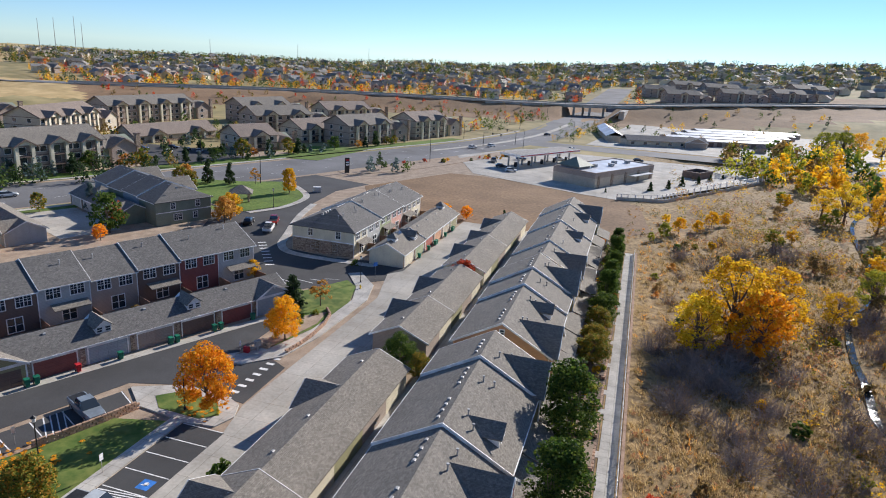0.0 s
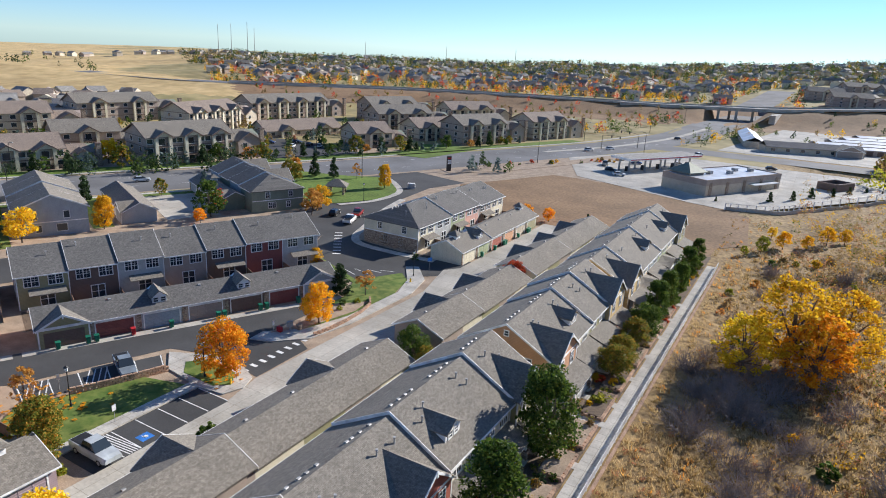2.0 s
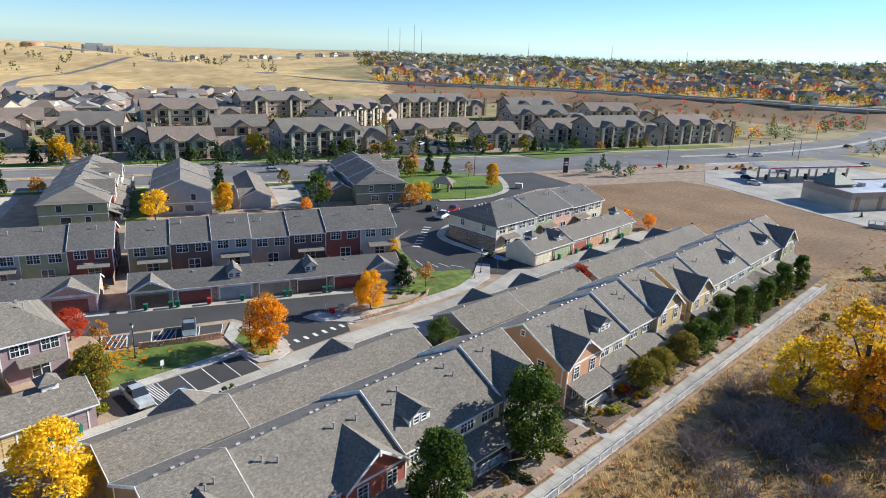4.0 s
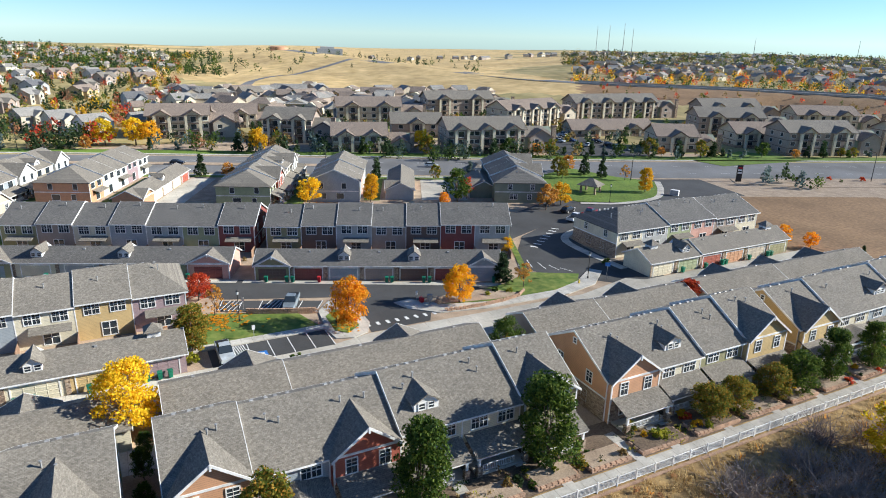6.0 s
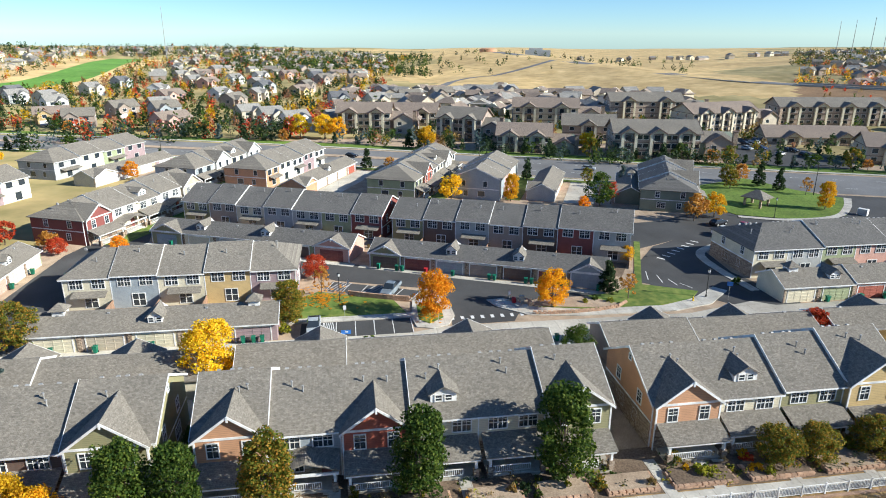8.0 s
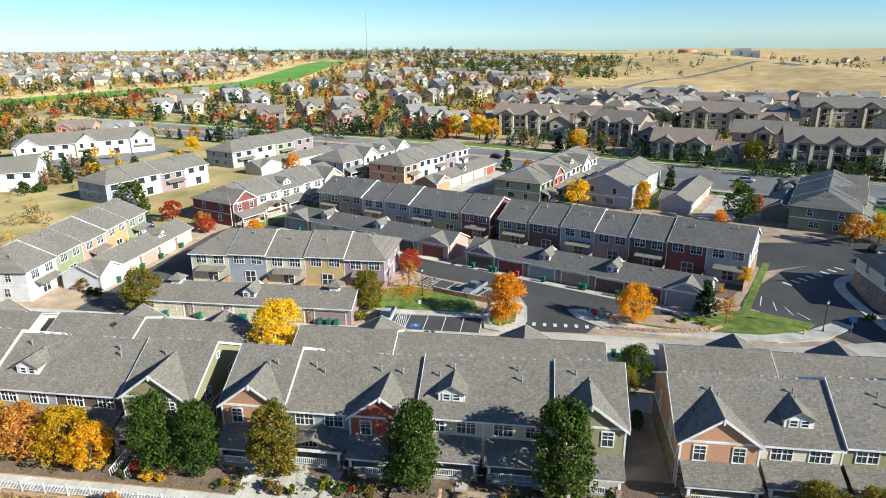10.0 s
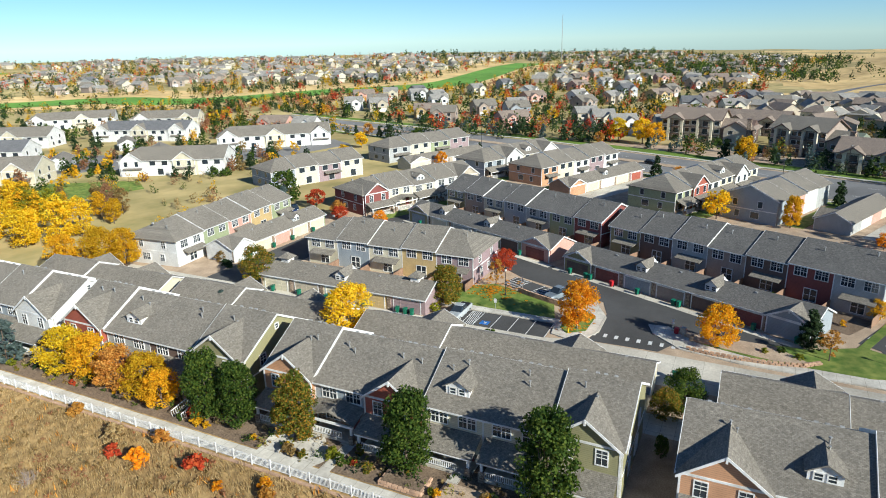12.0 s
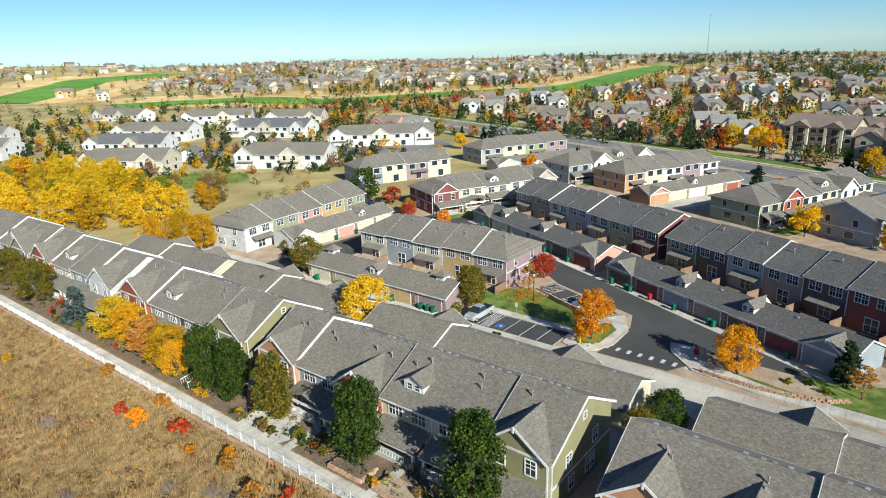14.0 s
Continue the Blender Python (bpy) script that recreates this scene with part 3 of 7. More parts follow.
def porch(parent, u0, u1, reach, z_roof, mat, railing=True, gable=False):
    """A porch: lean-to roof on posts with stone feet, deck, rail and steps."""
    if gable:
        um = (u0 + u1) / 2
        for x0 in (u0 - 0.3, u1 + 0.3):
            board("porch_roof", ROOF, parent, [(x0, -reach - 0.3, z_roof - 0.2), (um, -reach - 0.3, z_roof + 0.8), (um, 0, z_roof + 0.95), (x0, 0, z_roof + 0.35)], (0, 0, 0.13))
    else:
        board("porch_roof", ROOF, parent, [(u0 - 0.3, -reach - 0.35, z_roof - 0.35), (u1 + 0.3, -reach - 0.35, z_roof - 0.35), (u1 + 0.3, 0, z_roof + 0.75), (u0 - 0.3, 0, z_roof + 0.75)], (0, 0, 0.13))
    tr = bmesh.new()
    add_box(tr, u0 - 0.2, -reach - 0.3, z_roof - 0.55, u1 + 0.2, -reach - 0.12, z_roof - 0.3)
    part("porch_beam", tr, TRIM, parent)
    dk = bmesh.new()
    add_box(dk, u0, -reach - 0.1, -0.4, u1, -0.01, 0.28)
    part("porch_floor", dk, CONCRETE, parent)
    for x in (u0 + 0.2, u1 - 0.2):
        ft = bmesh.new()
        add_box(ft, x - 0.27, -reach - 0.27, -0.3, x + 0.27, -reach + 0.27, 1.15)
        part("post_foot", ft, STONE, parent, "stone-clad post foot")
        ps = bmesh.new()
        add_prism(ps, [(x - 0.13, -reach - 0.13, 1.15), (x + 0.13, -reach - 0.13, 1.15), (x + 0.13, -reach + 0.13, 1.15), (x - 0.13, -reach + 0.13, 1.15)], (0, 0, z_roof - 1.7))
        part("post", ps, TRIM, parent)
    if railing:
        x0, x1 = u0 + 0.5, u1 - 1.5
        n = int((x1 - x0) / 0.2)
        rl = grille([(x0 + (x1 - x0) * i / n - 0.025, x0 + (x1 - x0) * i / n + 0.025) for i in range(n + 1)], [(0.45, 0.52), (1.12, 1.2)], -reach - 0.04, -reach + 0.02)
        part("railing", rl, TRIM, parent, "white porch railing")
    for i in range(2):
        st = bmesh.new()
        add_box(st, u1 - 1.4, -reach - 0.45 - 0.32 * i, -0.4, u1 - 0.2, -reach - 0.1 - 0.32 * i, 0.12 - 0.16 * i)
        part("step", st, CONCRETE, parent)


def townhouses(p0, p1, depth, units, label, eave=5.3, rise=2.7, hip=(0, 0), front="garden", back="plain", steps=None, stone_ends=(False, False), detail=2, end_windows=(True, True), roofing=None, back_windows=False):
    """A terrace of joined units. p0 to p1 is the front wall, seen from outside running left to right.
    units: colour and front shape (g gable, d dormer, p plain) of each."""
    FAR[0] = detail < 2
    m, L = frame_of(p0, p1)
    ob = thing("townhouse_row", label, "townhouse", m, "townhouse rows")
    footprint(p0, p1, depth)
    n = len(units)
    uw = L / n
    s = rise / (depth / 2)
    lid_mesh()
    rnd = random.Random(int(abs(p0[0] * 31 + p0[1] * 17)))
    # the roof steps up and down between groups of units
    lift, lifts = 0.0, []
    for i in range(n):
        if steps and steps[i]:
            lift = steps[i]
        elif steps:
            lift = 0.0
        lifts.append(lift)
    for i, (col, shape) in enumerate(units):
        u0, u1 = i * uw, (i + 1) * uw
        dz = lifts[i]
        first, last = i == 0, i == n - 1
        h0, h1 = (hip[0] if first else 0), (hip[1] if last else 0)
        bm = bmesh.new()
        wall_solid(bm, u0 + (0.001 if not first else 0), u1, depth, eave + dz, rise, not (h0 or h1))
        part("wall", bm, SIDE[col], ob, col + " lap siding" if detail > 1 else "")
        rf = bmesh.new()
        roof_slab(rf, u0 - (0.3 if first and not h0 else 0.0), u1 + (0.3 if last and not h1 else 0.0), depth, eave + dz, rise, 0.45, h0, h1)
        part("roof", rf, roofing or ROOF, ob)
        # gutters, rake boards and the step in the roof
        for y in (-0.53, depth + 0.45) if detail > 1 else (-0.53,):
            bit("gutter", TRIM, ob, u0 - (0.3 if first else 0), y, eave + dz - s * 0.45 - 0.03, u1 + (0.3 if last else 0), y + 0.08, eave + dz - s * 0.45 + 0.13)
        for end, u, h in ((first, u0 - 0.33, h0), (last, u1 + 0.27, h1)):
            if end and not h:
                za, zb = eave + dz - s * 0.5, eave + dz + rise
                for a in (-0.5, depth + 0.5):
                    board("rake_board", TRIM, ob, [(u, a, za - 0.1), (u, a, za + 0.17), (u, depth / 2, zb + 0.17), (u, depth / 2, zb - 0.1)], (0.06, 0, 0))
        if not first and abs(lifts[i] - lifts[i - 1]) > 0.05:
            hi, lo_ = max(lifts[i], lifts[i - 1]), min(lifts[i], lifts[i - 1])
            za, zb, u = eave - s * 0.45, eave + rise, u0 - 0.03
            for a in (-0.45, depth + 0.45):
                board("step_board", TRIM, ob, [(u, a, za + lo_), (u, a, za + hi + 0.17), (u, depth / 2, zb + hi + 0.17), (u, depth / 2, zb + lo_)], (0.06, 0, 0))
        for u in ([u0 + 0.06] if first else []) + [u1 - 0.06]:
            bit("corner_board", TRIM, ob, u - 0.07, -0.03, -0.3, u + 0.07, 0.05, eave + dz)
            if detail > 1 and back_windows:
                bit("corner_board", TRIM, ob, u - 0.07, depth - 0.05, -0.3, u + 0.07, depth + 0.03, eave + dz)
        # ends
        for end, u, turn, st, ew in ((first, u0, -90, stone_ends[0], end_windows[0]), (last, u1, 90, stone_ends[1], end_windows[1])):
            if not end:
                continue
            if st:
                bs = bmesh.new()
                add_box(bs, u - (0.08 if turn < 0 else -0.003), 0.1, -0.4, u + (0.08 if turn > 0 else -0.003), depth - 0.1, 2.7)
                part("stone_base", bs, STONE, ob, "brown stone base course")
            if ew:
                tb = bmesh.new()
                x = u + (-0.04 if turn < 0 else 0.0)
                add_box(tb, x, 0.05, 2.75, x + 0.04, depth - 0.05, 2.95)
                part("belt_board", tb, TRIM, ob)
                for y, z, w in ((depth * 0.25, 3.5, 0.95), (depth * 0.7, 3.5, 0.95), (depth * 0.62, 0.9, 1.8), (depth * 0.3, 0.9, 0.95)):
                    window(ob, u, y, z, w, 1.35, turn)
                if not (h0 or h1) and detail > 1:
                    window(ob, u, depth / 2, eave + rise - 1.5, 0.5, 0.6, turn, False)
        # front
        uc = (u0 + u1) / 2
        if shape == "g":
            half = min(uw * 0.5, 3.7) - 0.15
            peak = min(eave + dz + half * 0.74, eave + rise + dz - 0.25)
            cross_gable(ob, uc, half, 0.7, eave + dz, peak, 0.74, s, SIDE[col])
        else:
            if uw > 6:
                window(ob, uc - uw * 0.22, 0, 3.5 + dz, 1.8, 1.4)
                window(ob, uc + uw * 0.24, 0, 3.5 + dz, 1.8, 1.4)
            else:
                window(ob, uc - uw * 0.2, 0, 3.1 + dz, 1.7, 1.35)
                window(ob, uc + uw * 0.28, 0, 3.1 + dz, 0.9, 1.35)
            if shape == "d":
                dormer(ob, uc, 1.3, eave + dz + 0.16, s, 2.6)
        if front == "garden":
            reach = 2.3
            out = 0.7 if shape == "g" else 0.0
            bs = bmesh.new()
            add_box(bs, u0 + 0.15, -out - 0.07, -0.4, u1 - 0.15, -out - 0.003, 2.5 if i % 2 == 0 else 1.1)
            part("stone_base", bs, STONE, ob, "brown stone base course")
            porch(ob, u0 + 0.5, u1 - 0.5, reach + out, 2.6, None, True, shape == "p" and i % 2 == 1)
            window(ob, uc - uw * 0.18, -out - 0.07, 0.95, 1.7, 1.4)
            dr = bmesh.new()
            add_box(dr, uc + uw * 0.2, -out - 0.12, 0.28, uc + uw * 0.2 + 0.95, -out - 0.02, 2.35)
            part("front_door", dr, SIDE["maroon" if i % 2 else "brown"], ob, "panelled front door")
        else:
            # patio doors under a small roof
            window(ob, uc + uw * 0.05, 0, 0.35, 1.8, 1.95, 0, False)
            if i % 2 == 0:
                aw = bmesh.new()
                add_prism(aw, [(uc - uw * 0.3, -1.6, 2.45), (uc + uw * 0.42, -1.6, 2.45), (uc + uw * 0.42, 0, 2.95), (uc - uw * 0.3, 0, 2.95)], (0, 0, 0.12))
                part("awning", aw, ROOF, ob)
            if detail > 1:
                fn = bmesh.new()
                add_box(fn, u1 - 0.05, -3.6, -0.2, u1 + 0.03, -0.05, 1.5)
                part("patio_screen", fn, DECK, ob)
        # back windows
        if back_windows:
            for x, w in ((-0.2, 1.7), (0.25, 0.95)):
                window(ob, uc + uw * x, depth, 3.2, w, 1.35, 180)
            window(ob, uc, depth, 0.9, 1.7, 1.35, 180)
        # roof clutter
        if detail > 1:
            k = 2 if detail > 2 else 1
            for j in range(2 * k):  # a row just behind the ridge
                x = u0 + uw * (0.2 + 0.6 * (j + rnd.random() * 0.5) / (2 * k))
                part("roof_vent", MESHES["vent"], None, ob, at=pose(x, depth / 2 + 0.8, eave + dz + rise - 0.8 * s + 0.2))
            for j in range(k):
                y = depth / 2 - 1.2 - rnd.random() * 1.8
                part("flue_pipe", MESHES["pipe"], None, ob, at=pose(u0 + uw * (0.25 + 0.5 * rnd.random()), y, eave + dz + y * s + 0.2))
    return ob


def garages(p0, p1, depth, doors, label, eave=2.75, rise=1.7, gables=(), dormers=(), cupolas=(), detail=2, steps=None, roofing=None):
    """A row of joined garages; p0 to p1 is the side with the doors."""
    m, L = frame_of(p0, p1)
    ob = thing("garage_row", label, "garage", m, "garage rows")
    footprint(p0, p1, depth)
    n = len(doors)
    uw = L / n
    s = rise / (depth / 2)
    lid_mesh()
    for i, (wallc, doorc) in enumerate(doors):
        u0, u1 = i * uw, (i + 1) * uw
        uc = (u0 + u1) / 2
        first, last = i == 0, i == n - 1
        dz = (steps[i] if steps else 0.0)
        bm = bmesh.new()
        wall_solid(bm, u0, u1, depth, eave + dz, rise, True, -0.4)
        part("wall", bm, SIDE[wallc], ob)
        rf = bmesh.new()
        roof_slab(rf, u0 - (0.3 if first else 0), u1 + (0.3 if last else 0), depth, eave + dz, rise, 0.4, 0, 0, 0.14)
        part("roof", rf, roofing or ROOF, ob)
        for y in (-0.47,):
            bit("gutter", TRIM, ob, u0 - (0.3 if first else 0), y, eave + dz - s * 0.4 - 0.03, u1 + (0.3 if last else 0), y + 0.07, eave + dz - s * 0.4 + 0.13)
        for end, u in ((first, u0 - 0.33), (last, u1 + 0.27)):
            if end:
                for a in (-0.45, depth + 0.45):
                    board("rake_board", TRIM, ob, [(u, a, eave + dz - s * 0.45 - 0.08), (u, a, eave + dz - s * 0.45 + 0.15), (u, depth / 2, eave + dz + rise + 0.15), (u, depth / 2, eave + dz + rise - 0.08)], (0.06, 0, 0))
        if steps and i and steps[i] != steps[i - 1]:
            lo_, hi = min(steps[i], steps[i - 1]), max(steps[i], steps[i - 1])
            for a in (-0.4, depth + 0.4):
                board("step_board", TRIM, ob, [(u0 - 0.03, a, eave - s * 0.4 + lo_), (u0 - 0.03, a, eave - s * 0.4 + hi + 0.17), (u0 - 0.03, depth / 2, eave + rise + hi + 0.17), (u0 - 0.03, depth / 2, eave + rise + lo_)], (0.06, 0, 0))
        w, h = min(4.7, uw - 1.0), 2.15
        board("door_surround", TRIM, ob, [(uc - w / 2 - 0.15, -0.06, 0), (uc - w / 2 - 0.15, -0.06, h + 0.2), (uc + w / 2 + 0.15, -0.06, h + 0.2), (uc + w / 2 + 0.15, -0.06, 0), (uc + w / 2, -0.06, 0), (uc + w / 2, -0.06, h), (uc - w / 2, -0.06, h), (uc - w / 2, -0.06, 0)], (0, 0.06, 0))
        part("garage_door", garage_door_mesh(round(w, 2), h, SIDE[doorc]), None, ob, doorc + " panelled garage door", at=pose(uc, -0.045, 0))
        st = bmesh.new()
        add_box(st, u0 - 0.28 if not first else u0, -0.12, -0.3, u0 + 0.28, -0.003, eave - 0.35)
        part("stone_pier", st, STONE, ob, "brown stone pier")
        if i in gables:
            cross_gable(ob, uc, uw * 0.48, 0.4, eave + dz, min(eave + dz + rise - 0.1, eave + dz + uw * 0.48 * 0.6), 0.6, s, SIDE[wallc], 0, 0.3, -0.4, False)
            part("garage_door", garage_door_mesh(round(w, 2), h, SIDE[doorc]), None, ob, at=pose(uc, -0.45, 0))
        if i in dormers:
            dormer(ob, uc, 0.9, eave + dz + 0.14, s, 1.9)
        if i in cupolas:
            bc = bmesh.new()
            z0 = eave + dz + rise
            add_box(bc, uc - 0.8, depth / 2 - 0.8, z0 - 0.5, uc + 0.8, depth / 2 + 0.8, z0 + 0.7)
            for x0, x1, y0, y1 in ((-0.7, 0.7, -0.84, -0.8), (-0.7, 0.7, 0.8, 0.84)):
                for k in range(4):
                    add_box(bc, uc + x0, depth / 2 + y0, z0 + 0.05 + 0.15 * k, uc + x1, depth / 2 + y1, z0 + 0.14 + 0.15 * k)
            cu = part("cupola", bc, TRIM, ob, "white louvred cupola")
            bq = bmesh.new()
            roof_slab(bq, uc - 0.9, uc + 0.9, 1.8, z0 + 0.7, 0.7, 0.25, 0.9, 0.9, 0.08)
            for v in bq.verts:
                v.co.y += depth / 2 - 0.9
            part("cupola_roof", bq, ROOF, cu)
        if detail > 1:
            part("roof_vent", MESHES["vent"], None, ob, at=pose(uc, depth / 2 - 0.7, eave + dz + rise - 0.7 * s + 0.18))
    return ob


# ---- roads and paving ----
DX, DY, NX, NY = 0.404, 0.915, 0.915, -0.404


def dn(d, n):
    """A place from its distances along and across the slanting terraces."""
    return (d * DX + n * NX, d * DY + n * NY)


ribbon("road_main", ROAD, 27, 0.02, OLD_ROAD, "wide pale asphalt road with a median", n=10, across=4)
ribbon("median", ROAD[:4], 4.0, 0.14, GRAVEL, "planted gravel median with kerbs", "median", thick=0.2)
ribbon("median_far", ((-85, 268), (-66, 318), (-53, 380), (-46, 450)), 3.0, 0.14, CONCRETE, "concrete road median", "median", thick=0.2)
ribbon("verge_near", ROAD[:5], 5.0, 0.07, LAWN_DRY, "grass verge beside the road", "verge", shift=17.5, thick=0.1)
ribbon("verge_far", ROAD[:7], 9.0, 0.07, LAWN, "mown grass verge beside the road", "verge", shift=-20, thick=0.1, across=3)
ribbon("pavement_far", ROAD[:8], 1.8, 0.12, WALK, "concrete pavement", "pavement", shift=-16.5, thick=0.15)
ribbon("pavement_near", ROAD[:5], 1.6, 0.12, WALK, "concrete pavement", "pavement", shift=16.5, thick=0.15)
ribbon("road_cross", ((-60, 330), (0, 330), (80, 333), (160, 350), (300, 420)), 20, 0.03, OLD_ROAD, "pale asphalt cross street", n=8)
ribbon("highway", HWAY, 20, 0.05, OLD_ROAD, "raised motorway on its embankment", own_z=True, across=2)
sheet("road_apartment", ((-131, 188), (-142, 168), (-160, 176), (-230, 190), (-232, 200), (-168, 212), (-133, 206)), 0.06, ASPHALT, "dark asphalt apartment entrance")
# the village street, its lane and drives
sheet("road_entrance", ((-99, 188), (-108, 165), (-92, 137), (-78, 118), (-70, 103), (-60, 95), (-50, 93), (-37.5, 105), (-37.5, 114), (-54, 110.5), (-66, 112), (-73, 128), (-80, 150), (-82, 168), (-78, 183)), 0.035, ASPHALT, "dark asphalt entrance street")
sheet("street_link", ((-74.6, 98.0), (-69, 99.5), (-78, 119.5), (-92, 138.5), (-97, 133), (-87.5, 113), (-86.5, 103.5)), 0.033, ASPHALT, "dark asphalt street behind the terrace")
ribbon("pavement_entrance", ((-45, 109.4), (-54, 108.9), (-63, 109.6), (-67.5, 113.5), (-70.5, 121), (-76, 136), (-79.5, 150)), 1.7, 0.12, WALK, "curved concrete pavement round the terrace end", "pavement", thick=0.15)
sheet("lane", ((-37.8, -40), (-31.2, -40), (-31.2, 152), (-39, 152), (-39, 109), (-41, 106), (-38, 94), (-38.5, 66), (-38.6, 56), (-37.2, 50)), 0.05, CONCRETE, "pale concrete service lane")
sheet("drive", ((-94, 0), dn(-34, -80), dn(13, -79), dn(57.5, -77.8), (-46.5, 83), (-46, 76), (-44.5, 69), (-39, 66), (-38.8, 56.5), (-43, 57), (-49, 57), (-53.5, 55.5), (-59.5, 39.5), (-66, 31), (-69, 18), (-80, -3)), 0.03, ASPHALT, "dark asphalt drive before the garages")
sheet("drive_west", ((-94, 0), (-80, -3), (-40, -4), (-37.5, -4), (-37.5, -14.5), (-80, -12.5), (-95, -8)), 0.027, ASPHALT, "dark asphalt side drive")
sheet("parking", ((-42.3, 34.4), (-37.2, 34.4), (-37.2, 50.6), (-42.3, 50.6)), 0.06, ASPHALT, "dark asphalt parking bays")
sheet("parking_upper", ((-59.2, 38.7), (-55.2, 37.4), (-49.0, 51.3), (-52.8, 53.6)), 0.045, ASPHALT, "dark asphalt parking bays")
sheet("parking_corner", ((-60, 94.5), (-52, 90.5), (-47, 98.5), (-50, 103), (-55, 104)), 0.045, ASPHALT, "dark asphalt parking bays")
# raised islands
sheet("island_lawn", ((-54.5, 36.5), (-49.6, 48.5), (-42.8, 50.6), (-42.8, 33.5), (-46, 30), (-52, 33)), 0.15, LAWN_DRY, "sloping lawn scattered with fallen leaves", "lawn", 0.15)
sheet("island_walk", ((-44.0, 31.0), (-42.4, 31.0), (-42.4, 50.7), (-38.8, 51.2), (-38.0, 53.6), (-39.0, 56.0), (-42.0, 57.4), (-47.5, 57.3), (-52.6, 54.6), (-48.9, 51.6), (-44.0, 51.0)), 0.17, WALK, "concrete walk round the lawn", "pavement", 0.17)
sheet("island_tip", ((-46.5, 52.0), (-41.2, 51.8), (-39.6, 53.2), (-41.5, 55.6), (-46.8, 55.8), (-48.6, 54.0)), 0.2, LAWN_DRY, "small lawn under a maple", "lawn", 0.1)
sheet("island_walk_east", ((-47.3, 63.5), (-44.5, 64.5), (-40.8, 68.5), (-39.4, 76), (-39.0, 92), (-40.8, 99), (-45.5, 104.5), (-47.5, 103), (-43.2, 97), (-41.2, 91), (-41.5, 78), (-43.5, 70.5), (-47.6, 66.3)), 0.17, WALK, "curved concrete walk", "pavement", 0.17)
sheet("island_east", ((-43.4, 71), (-41.6, 78), (-41.3, 90), (-43.3, 97), (-46, 99.5), (-50.5, 91), (-47.2, 84.5), (-46.2, 76)), 0.17, LAWN_DRY, "patchy lawn on the corner island", "lawn", 0.15)
sheet("island_gravel", ((-46.5, 66.5), (-43.6, 71), (-41.8, 80), (-42.5, 84.5), (-46.4, 80), (-46.6, 74)), 0.21, GRAVEL, "tan gravel bed", "bed", 0.1)
sheet("park_lawn", ((-128, 160), (-112, 165), (-101, 172), (-86, 160), (-84, 146), (-90, 134), (-103, 130), (-120, 140)), 0.15, LAWN, "bright green park lawn", "lawn", 0.15)
ribbon("park_path", ((-88.5, 133.5), (-84.2, 143), (-85, 156), (-92, 165), (-101, 172.5)), 1.8, 0.17, WALK, "curving concrete path", "pavement")
sheet("apron_south", ((-31.2, 27), (-29.9, 27), (-29.9, 150), (-31.2, 150)), 0.052, CONCRETE, "concrete garage apron", "pavement")
sheet("apron_b", (dn(13, -79), dn(57.5, -77.8), dn(57.5, -76.4), dn(13, -77.6)), 0.055, CONCRETE, "concrete garage apron", "pavement")
sheet("apron_c", (dn(-34, -80), dn(12, -79), dn(12, -77.6), dn(-34, -78.6)), 0.055, CONCRETE, "concrete garage apron", "pavement")
# yards between the houses
sheet("yard_b", (dn(14, -93.5), dn(61, -93.5), dn(60, -86), dn(14, -86)), 0.02, MULCH, "planted yards", "yard")
sheet("court_north", (dn(-14, -125), dn(-14, -160), dn(-21, -160), dn(-21, -125)), 0.05, CONCRETE, "concrete garage court", "pavement")
sheet("court_park", (dn(45, -137), dn(45, -165), dn(57, -165), dn(57, -137)), 0.05, CONCRETE, "concrete garage court", "pavement")
# trail, its fence side and the vacant field
ribbon("trail", ((1.4, -75), (1.5, 0), (1.45, 60), (1.5, 143)), 1.9, 0.06, WALK, "pale concrete walking trail", "pavement", thick=0.1)
sheet("trail_plaza", ((-4.5, 30), (0.6, 31), (0.6, 38), (-1.5, 39), (-5, 35.5)), 0.055, WALK, "concrete landing beside the trail", "pavement")
sheet("vacant_field", ((-36, 156), (-4, 153), (6, 165), (3, 198), (-14, 204), (-50, 219), (-62, 218), (-78, 180), (-72, 168), (-66, 156)), 0.05, FIELD, "mown dry brown field", "field")
# petrol station lot
sheet("station_lot", ((-4, 203.5), (4, 208), (20, 232), (52, 282), (60, 303), (-52, 304), (-72, 262), (-55, 223), (-14, 206)), 0.08, CONCRETE, "pale concrete forecourt", "pavement")
sheet("storage_lot", ((-26, 344), (96, 344), (140, 372), (150, 505), (-6, 505)), 0.09, CONCRETE, "pale concrete storage yard", "pavement")


def strips(name, rows, mat, label, z):
    """Painted strips, each with its own ends and width."""
    top = thing(name, label, "road marking", kind="structure")
    for x0, y0, x1, y1, w in rows:
        d = Vector((x1 - x0, y1 - y0)).normalized()
        sd = Vector((-d[1], d[0])) * w / 2
        bm = bmesh.new()
        add_prism(bm, [(x0 + sd[0], y0 + sd[1], z), (x1 + sd[0], y1 + sd[1], z), (x1 - sd[0], y1 - sd[1], z), (x0 - sd[0], y0 - sd[1], z)], (0, 0, 0.006))
        part("stripe", bm, mat, top)


